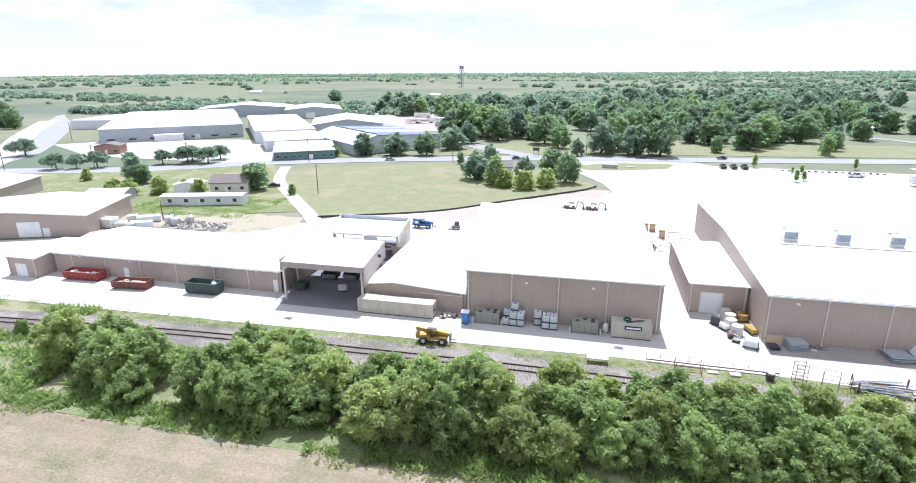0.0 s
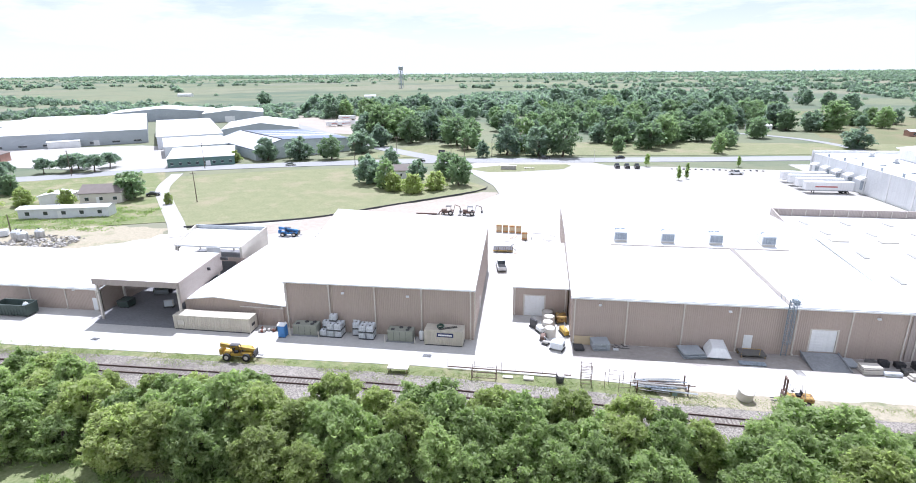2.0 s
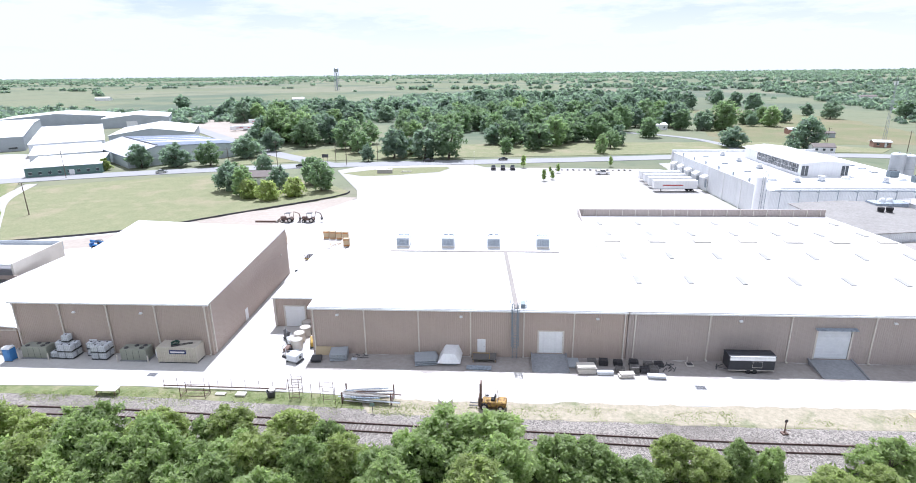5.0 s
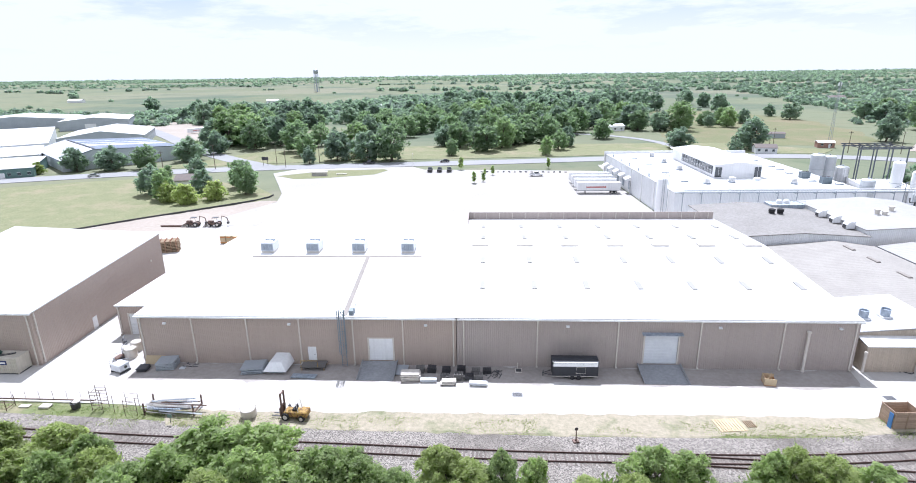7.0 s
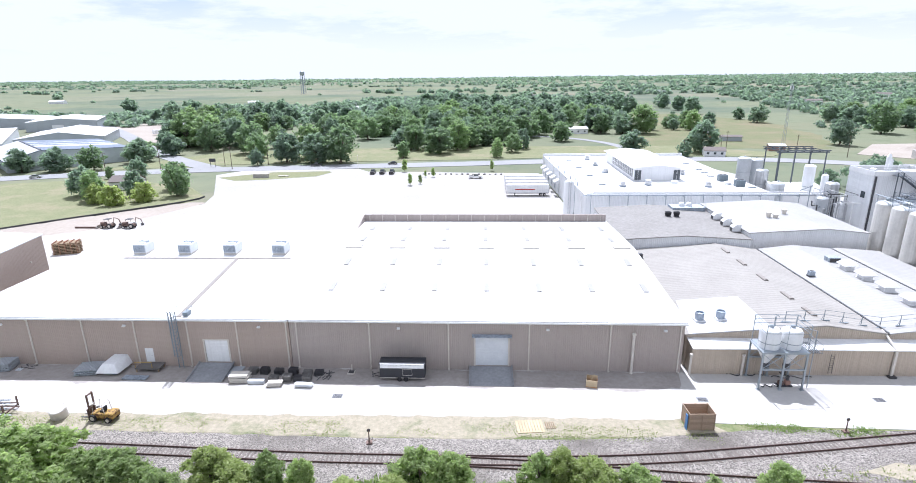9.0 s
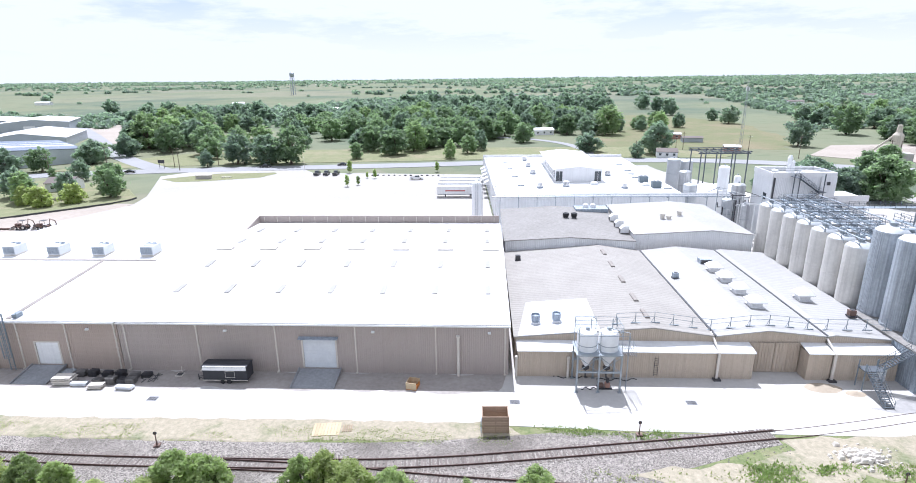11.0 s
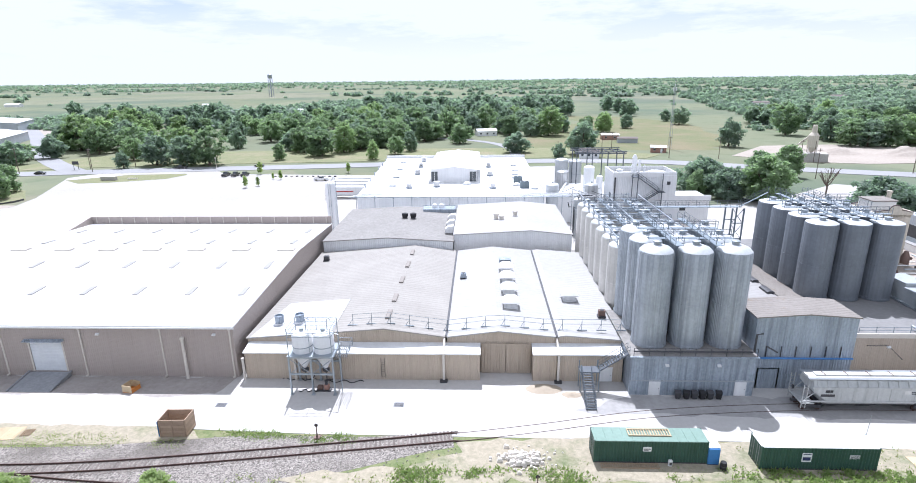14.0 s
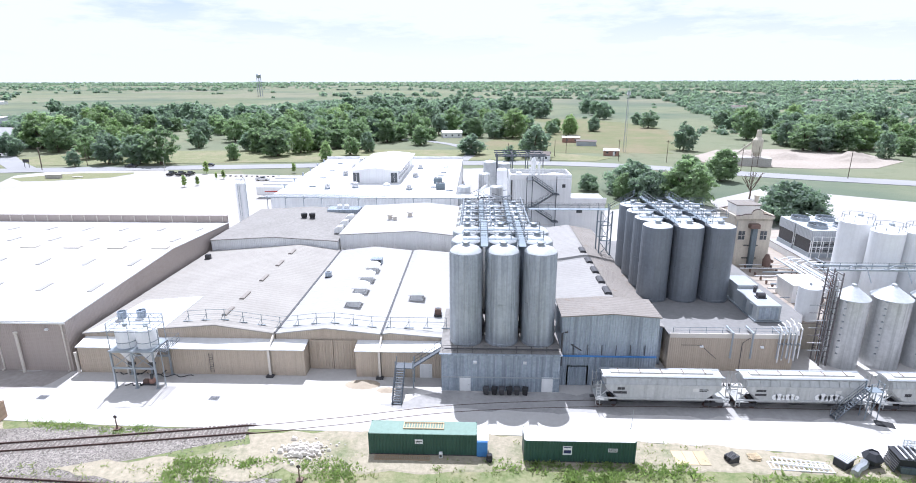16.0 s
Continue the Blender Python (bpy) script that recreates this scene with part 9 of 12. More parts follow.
# ---- covered hopper wagons on the yard track ----
def hopper_wagon(x0, label, marks, graffiti):
    L, yc = 17.3, 80.35
    w = thing("hopper_wagon", label, "railway wagon", x0, yc, 0, group="grey hopper wagons")
    prof = [(-1.0, 1.0), (1.0, 1.0), (1.55, 1.7), (1.58, 3.45), (1.15, 4.25), (0.5, 4.45), (-0.5, 4.45), (-1.15, 4.25), (-1.58, 3.45), (-1.55, 1.7)]
    n = len(prof)
    g, rows = Geo(), []
    for x, k in ((1.5, 0.0), (2.5, 0.55), (3.2, 1.0), (L - 3.2, 1.0), (L - 2.5, 0.55), (L - 1.5, 0.0)):
        rows.append([(x, y, z if z > 3.0 or k == 1.0 else 3.0 - (3.0 - z) * k - (0 if k else 0)) for y, z in prof])
    for r_ in rows:
        g.v += r_
    g.f = [(n * i + k, n * i + (k + 1) % n, n * i + n + (k + 1) % n, n * i + n + k) for i in range(len(rows) - 1) for k in range(n)]
    g.f += [tuple(range(n - 1, -1, -1)), tuple(range(n * (len(rows) - 1), n * len(rows)))]
    part("body", g, M_HOPPER, w)
    part("side_sill", Geo().box(0.3, -1.62, 1.55, L - 0.3, -1.5, 1.75).box(0.3, 1.5, 1.55, L - 0.3, 1.62, 1.75), M_HOPPER, w)
    part("top_chord", Geo().box(1.3, -1.62, 3.4, L - 1.3, -1.56, 3.6).box(1.3, 1.56, 3.4, L - 1.3, 1.62, 3.6), M_HOPPER, w)
    rf = part("roof", Geo().along_x([(-1.14, 4.26), (1.14, 4.26), (0.5, 4.5), (-0.5, 4.5)], 1.2, L - 1.2), M_HOPPERTOP, w, "pale weathered roof")
    part("hatch_trough", Geo().box(2.2, -0.4, 4.5, L - 2.2, 0.4, 4.68, 0.03), M_HOPPERTOP, rf, "long white roof hatch")
    for k in range(5):
        part("hatch_strap", Geo().box(3.2 + 2.7 * k, -0.5, 4.68, 3.28 + 2.7 * k, 0.5, 4.74), M_RUSTPIPE, rf)
    for s in (-1, 1):
        part("running_board", Geo().box(1.0, s * 0.95 - 0.22, 4.42, L - 1.0, s * 0.95 + 0.22, 4.46), M_CAGE, rf)
    for k in range(12):
        part("roof_bracket", Geo().add([(1.9 + 1.2 * k, -1.56, 3.6), (1.98 + 1.2 * k, -1.56, 3.6), (1.98 + 1.2 * k, -1.16, 4.3), (1.9 + 1.2 * k, -1.16, 4.3), (1.9 + 1.2 * k, -1.6, 3.66), (1.98 + 1.2 * k, -1.6, 3.66), (1.98 + 1.2 * k, -1.2, 4.36), (1.9 + 1.2 * k, -1.2, 4.36)],
                                       [(3, 2, 1, 0), (4, 5, 6, 7), (0, 1, 5, 4), (1, 2, 6, 5), (2, 3, 7, 6), (3, 0, 4, 7)]), M_HOPPER, w)
    for k in range(8):
        part("side_seam", Geo().box(3.4 + 1.45 * k, -1.6, 1.8, 3.44 + 1.45 * k, -1.572, 3.4), M_HOPPER, w)
    for k in range(3):
        cx = L / 2 - 4.2 + 4.2 * k
        part("discharge_hopper", Geo().add([(cx - 1.9, -1.0, 1.0), (cx + 1.9, -1.0, 1.0), (cx + 1.9, 1.0, 1.0), (cx - 1.9, 1.0, 1.0), (cx - 0.4, -0.4, 0.35), (cx + 0.4, -0.4, 0.35), (cx + 0.4, 0.4, 0.35), (cx - 0.4, 0.4, 0.35)],
                                           [(0, 1, 2, 3), (7, 6, 5, 4), (0, 4, 5, 1), (1, 5, 6, 2), (2, 6, 7, 3), (3, 7, 4, 0)]), M_DARK, w)
    for e in (0, 1):
        bx_ = 1.9 if e == 0 else L - 1.9
        bg = part("bogie", Geo().box(bx_ - 1.2, -1.1, 0.45, bx_ + 1.2, -0.95, 0.85).box(bx_ - 1.2, 0.95, 0.45, bx_ + 1.2, 1.1, 0.85).box(bx_ - 0.25, -1.0, 0.5, bx_ + 0.25, 1.0, 1.1), M_DARK, w)
        for xx in (bx_ - 0.9, bx_ + 0.9):
            for s in (-0.75, 0.75):
                part("wheel", Geo().disc_y(xx, s, 0.45, 0.44, 0.13, 18), M_RAIL, bg)
            part("axle", Geo().tube([(xx, -0.9, 0.45), (xx, 0.9, 0.45)], 0.08), M_RAIL, bg)
        x_end = 0.35 if e == 0 else L - 0.35
        part("end_platform", Geo().box(min(x_end, bx_), -1.5, 1.2, max(x_end, bx_), 1.5, 1.34), M_HOPPER, w)
        for s in (-1.45, 1.45):
            lad = part("end_ladder", Geo().box(x_end - 0.04, s - 0.03, 0.6, x_end + 0.04, s + 0.03, 3.9).box(x_end - 0.04 + (0.5 if e == 0 else -0.5), s - 0.03, 0.6, x_end + 0.04 + (0.5 if e == 0 else -0.5), s + 0.03, 3.9), M_HOPPER, w)
            for k in range(7):
                part("ladder_rung", Geo().tube([(x_end, s, 0.9 + 0.42 * k), (x_end + (0.5 if e == 0 else -0.5), s, 0.9 + 0.42 * k)], 0.025, 5), M_HOPPER, lad)
        for yb in (-1.3, 1.3):
            part("end_brace", Geo().tube([(x_end, yb, 1.3), (bx_ + (0.6 if e == 0 else -0.6), yb, 3.4)], 0.06, 5), M_HOPPER, w)
        part("coupler", Geo().box(x_end - 0.5, -0.14, 0.8, x_end + 0.5, 0.14, 1.05), M_DARK, w)
        part("brake_wheel", Geo().disc_x(x_end - (0.1 if e == 0 else -0.1), 0.6, 2.4, 0.28, 0.05, 14), M_DARK, w)
    for x, z, wd, h in marks:
        part("lettering", Geo().box(x, -1.60, z, x + wd, -1.583, z + h), M_INK, w, "dark writing shown as a bar")
    part("emblem", Geo().box(L - 5.0, -1.60, 2.75, L - 4.3, -1.583, 3.2), M_HOPPERTOP, w, "small pale notice plate")
    for x, z, wd, h in graffiti:
        gp = part("painted_outline", Geo().box(x, -1.594, z + 0.15, x + wd, -1.583, z + h * 0.7), M_AHU, w, "dark outline of sprayed paint")
        for k in range(6):
            r0 = h * (0.42, 0.5, 0.38, 0.47, 0.44, 0.36)[k]
            cx, cz = x + (k + 0.5) * wd / 6, z + h * (0.45 + 0.08 * math.sin(2.1 * k))
            part("painted_edge", Geo().disc_y(cx, -1.598, cz, r0 + 0.06, 0.008, 14), M_AHU, gp)
            part("painted_bubble", Geo().disc_y(cx, -1.606, cz, r0 - 0.02, 0.008, 14), M_SIGN, gp, "pale sprayed paint bubble")
            part("painted_stroke", Geo().box(cx - 0.03, -1.616, cz - r0 * 0.4, cx + 0.03, -1.611, cz + r0 * 0.35), M_AHU, gp)


hopper_wagon(205.4, "grey covered hopper wagon on the yard track", [(2.9, 2.85, 0.9, 0.36), (2.4, 2.3, 1.7, 0.34), (13.1, 2.95, 1.1, 0.12), (13.1, 2.75, 0.9, 0.1)], [])
hopper_wagon(222.9, "grey covered hopper wagon with sprayed paint on its side", [(2.6, 2.85, 1.2, 0.32), (2.5, 2.3, 1.4, 0.3)], [(4.7, 1.75, 3.2, 0.95), (10.0, 1.75, 3.3, 1.05)])
hopper_wagon(240.6, "pale grey covered hopper wagon at the end of the row", [(3.0, 2.5, 0.8, 0.4)], [])
ls = thing("rolling_stairs", "wheeled steel access stairs against a wagon", "stairs", 237.5, 78)
flight(ls, (234.6, 77.6, 0.1), (238.4, 77.9, 3.9), 0.9, 14)
part("platform", Geo().box(238.2, 77.3, 3.85, 239.9, 78.5, 3.95), M_RAILING, ls, world=True)
for x, y in ((238.3, 77.4), (239.8, 77.4), (238.3, 78.4), (239.8, 78.4)):
    part("leg", Geo().box(x - 0.04, y - 0.04, 0.0, x + 0.04, y + 0.04, 5.0), M_RAILING, ls, world=True)
part("guard_rail", Geo().tube([(238.3, 77.4, 4.95), (239.8, 77.4, 4.95), (239.8, 78.4, 4.95)], 0.03, 5), M_RAILING, ls, world=True)
part("brace", Geo().tube([(238.3, 77.4, 0.1), (239.8, 77.4, 3.7)], 0.035, 5).tube([(239.8, 78.4, 0.1), (238.3, 78.4, 3.7)], 0.035, 5), M_RAILING, ls, world=True)
tm = thing("rubber_mat", "black rubber mat lying on the yard", "mat", 240.2, 76.6, 0, -20)
part("mat", Geo().box(-1.0, -0.6, 0.0, 1.0, 0.6, 0.05), M_BLACK, tm)

# switch stands
for x, y, rz in ((147.2, 72.6, 0), (90.4, 68.9, 10), (172.0, 64.6, 0)):
    ss = thing("switch_stand", "rusty railway switch stand with a target", "switch stand", x, y, 0, rz, group="switch stands")
    part("base", Geo().box(-0.35, -0.3, 0, 0.35, 0.3, 0.18), M_RUSTPIPE, ss)
    part("column", Geo().lathe(0, 0, [(0.14, 0.18), (0.08, 0.5), (0.06, 1.5), (0.05, 1.9)], 8), M_RUSTPIPE, ss)
    part("target", Geo().disc_y(0, 0, 1.75, 0.22, 0.04, 12), M_DARK, ss)
    part("lever", Geo().tube([(0.1, 0, 0.6), (0.8, 0, 0.25)], 0.035, 5), M_RUSTPIPE, ss)
gs = thing("green_marker", "small green marker sign by the railway", "sign", 40.3, 71.0)
part("post", Geo().box(-0.03, -0.03, 0, 0.03, 0.03, 1.2), M_DARK, gs)
part("board", Geo().box(-0.3, -0.06, 0.9, 0.3, -0.03, 1.35), M_GREENTOP, gs)


# ---- machines ----
def wheel(p, x, y, r, w):
    t = part("tyre", Geo().disc_y(x, y, r, r, w, 18), M_BLACK, p)
    part("rim", Geo().disc_y(x, y - 0.02 if y < 0 else y + 0.02, r, r * 0.55, w, 14), M_TRIM, t)


def telehandler(name, label, x, y, rz, mat):
    m = thing(name, label, "telehandler", x, y, 0, rz)
    part("chassis", Geo().box(-2.3, -0.7, 0.6, 2.2, 0.7, 1.15, 0.08), mat, m)
    part("engine_cover", Geo().along_y([(-1.2, 1.15), (2.0, 1.15), (1.8, 1.6), (-0.4, 1.75), (-1.2, 1.6)], 0.2, 0.95), mat, m)
    part("boom", Geo().add([(-2.7, -0.25, 1.9), (2.6, -0.25, 1.2), (2.6, 0.12, 1.2), (-2.7, 0.12, 1.9), (-2.7, -0.25, 2.5), (2.6, -0.25, 1.65), (2.6, 0.12, 1.65), (-2.7, 0.12, 2.5)],
                           [(3, 2, 1, 0), (4, 5, 6, 7), (0, 1, 5, 4), (1, 2, 6, 5), (2, 3, 7, 6), (3, 0, 4, 7)]), mat, m)
    cab = part("cab_frame", Geo().tube([(-0.9, -0.9, 1.1), (-0.8, -0.9, 2.5), (0.5, -0.9, 2.5), (0.8, -0.9, 1.1)], 0.05, 5).tube([(-0.9, -0.3, 1.1), (-0.8, -0.3, 2.5), (0.5, -0.3, 2.5), (0.8, -0.3, 1.1)], 0.05, 5), M_DARK, m)
    part("cab_roof", Geo().box(-0.85, -0.95, 2.5, 0.55, -0.25, 2.57), M_DARK, cab)
    part("seat", Geo().box(-0.4, -0.8, 1.15, 0.2, -0.4, 1.5).box(-0.5, -0.8, 1.5, -0.35, -0.4, 1.95), M_BLACK, cab)
    part("counterweight", Geo().box(-2.75, -0.75, 0.75, -2.3, 0.75, 1.7, 0.08), mat, m)
    part("fork_carriage", Geo().box(2.6, -0.7, 0.5, 2.75, 0.6, 1.5).box(2.75, -0.5, 0.35, 3.6, -0.35, 0.45).box(2.75, 0.25, 0.35, 3.6, 0.4, 0.45), M_DARK, m)
    part("lift_ram", Geo().tube([(0.2, 0.0, 1.1), (1.6, -0.06, 1.4)], 0.08, 8), M_CAGE, m)
    for xx in (-1.5, 1.5):
        for yy in (-0.95, 0.95):
            wheel(m, xx, yy, 0.58, 0.4)


telehandler("yellow_telehandler", "worn yellow telehandler with an open cab", -22.0, 74.3, 4, M_YELLOW)
telehandler("blue_telehandler", "blue telehandler parked behind the low sheds", -42.8, 136.6, 5, M_BLUE)


def forklift(x, y, rz):
    m = thing("mast_forklift", "rusty ochre mast forklift with a bare roll cage", "forklift", x, y, 0, rz)
    part("chassis", Geo().box(-1.0, -0.65, 0.45, 1.8, 0.65, 1.15, 0.08), M_OCHRE, m)
    part("counterweight", Geo().box(1.0, -0.75, 0.5, 2.1, 0.75, 1.3, 0.12), M_OCHRE, m)
    part("cage", Geo().tube([(-0.7, -0.6, 1.1), (-0.5, -0.6, 2.5), (0.8, -0.6, 2.5), (1.0, -0.6, 1.2)], 0.045, 5).tube([(-0.7, 0.6, 1.1), (-0.5, 0.6, 2.5), (0.8, 0.6, 2.5), (1.0, 0.6, 1.2)], 0.045, 5)
         .tube([(-0.5, -0.6, 2.5), (-0.5, 0.6, 2.5)], 0.045, 5).tube([(0.8, -0.6, 2.5), (0.8, 0.6, 2.5)], 0.045, 5), M_TRIM, m)
    part("seat", Geo().box(0.1, -0.3, 1.15, 0.6, 0.3, 1.4).box(0.55, -0.3, 1.4, 0.7, 0.3, 1.9), M_BLACK, m)
    mast_ = part("mast", Geo().box(-1.35, -0.5, 0.15, -1.15, -0.36, 3.6).box(-1.35, 0.36, 0.15, -1.15, 0.5, 3.6).box(-1.33, -0.36, 3.4, -1.17, 0.36, 3.55).box(-1.33, -0.36, 1.8, -1.17, 0.36, 1.92), M_RUSTPIPE, m)
    part("carriage", Geo().box(-1.5, -0.6, 0.4, -1.37, 0.6, 1.6), M_RUSTPIPE, mast_)
    for yy in (-0.4, 0.25):
        part("fork", Geo().box(-2.7, yy, 0.25, -1.4, yy + 0.15, 0.32), M_DARK, mast_)
    part("steering_wheel", Geo().lathe(-0.35, 0, [(0.2, 1.7), (0.22, 1.73), (0.2, 1.76)], 12), M_BLACK, m)
    for xx, r_ in ((-0.7, 0.5), (1.4, 0.42)):
        for yy in (-0.72, 0.72):
            wheel(m, xx, yy, r_, 0.32)


forklift(55.4, 72.7, -6)


def backhoe(x, y, rz):
    m = thing("backhoe_loader", "small dusty dark brown backhoe loader", "backhoe", x, y, 0, rz, group="backhoes behind the tall hall")
    part("chassis", Geo().box(-1.8, -0.6, 0.6, 1.6, 0.6, 1.2, 0.06), M_RUSTPIPE, m)
    part("bonnet", Geo().box(-1.9, -0.45, 1.2, -0.4, 0.45, 1.75, 0.08), M_RUSTPIPE, m)
    part("canopy", Geo().box(-0.5, -0.75, 2.6, 1.1, 0.75, 2.7).tube([(-0.4, -0.7, 1.2), (-0.4, -0.7, 2.6)], 0.05, 5).tube([(1.0, -0.7, 1.2), (1.0, -0.7, 2.6)], 0.05, 5), M_DARK, m)
    part("loader_bucket", Geo().along_y([(-3.4, 0.1), (-2.7, 0.1), (-2.6, 0.9), (-2.9, 0.5)], -1.0, 1.0), M_SCRAP, m)
    part("loader_arm", Geo().tube([(-0.6, -0.6, 1.6), (-2.2, -0.7, 1.0), (-2.8, -0.7, 0.4)], 0.09, 5).tube([(-0.6, 0.6, 1.6), (-2.2, 0.7, 1.0), (-2.8, 0.7, 0.4)], 0.09, 5), M_RUSTPIPE, m)
    part("dig_arm", Geo().tube([(1.6, 0, 0.9), (2.2, 0, 3.1), (3.6, 0, 2.6), (3.9, 0, 1.4)], 0.14, 6), M_RUSTPIPE, m)
    part("dig_bucket", Geo().along_y([(3.5, 1.4), (4.1, 1.3), (4.1, 0.8), (3.6, 0.7)], -0.35, 0.35), M_DARK, m)
    for xx, r_ in ((-1.4, 0.45), (0.9, 0.7)):
        for yy in (-0.85, 0.85):
            wheel(m, xx, yy, r_, 0.35)


backhoe(-4.8, 163.2, 0)
backhoe(1.6, 163.2, 3)
lg = thing("steel_beam", "rusty steel beam lying on the ground", "beam", -11.2, 162.7)
part("beam", Geo().box(-3.2, -0.2, 0, 3.2, 0.2, 0.08).box(-3.2, -0.04, 0.08, 3.2, 0.04, 0.4).box(-3.2, -0.2, 0.4, 3.2, 0.2, 0.48), M_RUSTPIPE, lg)
sl = thing("skid_loader", "small grey skid loader behind the sheds", "loader", -33.8, 137.2, 0, 10)
part("body", Geo().box(-1.1, -0.6, 0.4, 1.1, 0.6, 1.1, 0.06), M_KHAKI, sl)
part("cage", Geo().box(-0.3, -0.55, 1.1, 0.9, 0.55, 2.0, 0.05), M_DARK, sl)
part("bucket", Geo().along_y([(-2.2, 0.05), (-1.4, 0.05), (-1.3, 0.7)], -0.85, 0.85), M_TRIM, sl)
for xx in (-0.7, 0.7):
    for yy in (-0.75, 0.75):
        wheel(sl, xx, yy, 0.4, 0.28)


def car(label, x, y, rz, paint, kind="pickup", group="parked cars"):
    m = thing(kind, label, kind, x, y, 0.05, rz, group=group)
    if kind == "pickup":
        body = [(-2.8, 0.45), (2.75, 0.45), (2.8, 0.8), (2.7, 1.1), (1.2, 1.18), (-0.6, 1.15), (-2.75, 1.15)]
        cab = [(1.35, 1.16), (0.7, 1.85), (-0.5, 1.87), (-0.75, 1.16)]
    else:
        body = [(-2.2, 0.4), (2.2, 0.4), (2.25, 0.7), (2.1, 0.92), (0.9, 1.0), (-1.6, 1.02), (-2.2, 0.95)]
        cab = [(1.1, 0.98), (0.35, 1.48), (-0.9, 1.5), (-1.7, 1.0)]
    part("body", Geo().along_y(body, -0.95, 0.95), paint, m)
    cb = part("cabin", Geo().along_y(cab, -0.82, 0.82), M_GLASS, m, "dark glazed cabin")
    part("roof", Geo().box(cab[2][0], -0.78, cab[2][1] - 0.02, cab[1][0], 0.78, cab[2][1] + 0.05), paint, cb)
    for s in (-1, 1):
        part("headlight", Geo().box(body[2][0] - 0.08, s * 0.75 - 0.16, 0.68, body[2][0] + 0.01, s * 0.75 + 0.16, 0.84), M_SIGN, m)
    part("bumper", Geo().box(body[1][0] - 0.05, -0.9, 0.4, body[1][0] + 0.12, 0.9, 0.58), M_CAGE, m)
    if kind == "pickup":
        part("bed_liner", Geo().box(-2.65, -0.8, 1.152, -0.85, 0.8, 1.17), M_BLACK, m)
    for xx in (-1.75, 1.75) if kind == "pickup" else (-1.35, 1.35):
        for yy in (-0.88, 0.88):
            wheel(m, xx, yy, 0.38, 0.24)


car("white and black pickup truck in the alley", 14.4, 118.5, 100, M_CARWHITE)
for k, x in enumerate((55.4, 59.6, 63.8)):
    car("black pickup truck parked by the lot edge", x, 252.5, 90, M_CARDARK)
car("white pickup truck on the lot", 100.7, 240.4, 5, M_CARWHITE)
car("silver saloon car on the road", -92.0, 244.0, 20, M_CARSILVER, "car", "cars on the road")
car("dark saloon car on the road", -34.0, 259.5, 15, M_CARDARK, "car", "cars on the road")
car("dark pickup truck on the road", 24.0, 274.0, 187, M_CARDARK, "pickup", "cars on the road")
car("dark saloon car on the far lane", 60.0, 278.5, 187, M_CARDARK, "car", "cars on the road")
car("white pickup truck near the frame house", -125.4, 180.4, 20, M_CARWHITE)
car("dark saloon car under a tree", -112.6, 177.4, 30, M_CARDARK, "car")


def semi_trailer(label, x, y, rz, z=0.0, group="white semi-trailers"):
    m = thing("semi_trailer", label, "trailer", x, y, z, rz, group=group)
    part("box", Geo().box(-7.5, -1.3, 1.2, 7.5, 1.3, 4.0, 0.05), M_WHITE, m)
    part("rail", Geo().box(-7.5, -1.32, 1.1, 7.5, -1.2, 1.25).box(-7.5, 1.2, 1.1, 7.5, 1.32, 1.25), M_CAGE, m)
    part("side_mark", Geo().box(-4.5, -1.32, 2.2, 2.5, -1.303, 2.6), M_REDSIGN, m, "red and grey mark on the side")
    for xx in (4.6, 5.9):
        for yy in (-1.0, 1.0):
            wheel(m, xx, yy, 0.5, 0.5)
    for yy in (-0.8, 0.8):
        part("landing_leg", Geo().box(-4.6, yy - 0.08, 0, -4.4, yy + 0.08, 1.2), M_DARK, m)


for k in range(4):
    semi_trailer("white semi-trailer backed against a dock", 119.6, 206.8 + 6.4 * k, 0, 0.03)
for k, (x, y, rz) in enumerate(((-140, 428, 62), (-131, 432, 40), (-124, 438, 36), (-117, 446, 34), (-150, 486, 8), (-133, 492, 10), (-118, 476, 14))):
    semi_trailer("white box trailer stored on a sandy lot", x, y, rz, land(x, y) + 0.1, "trailers on the sandy lot")

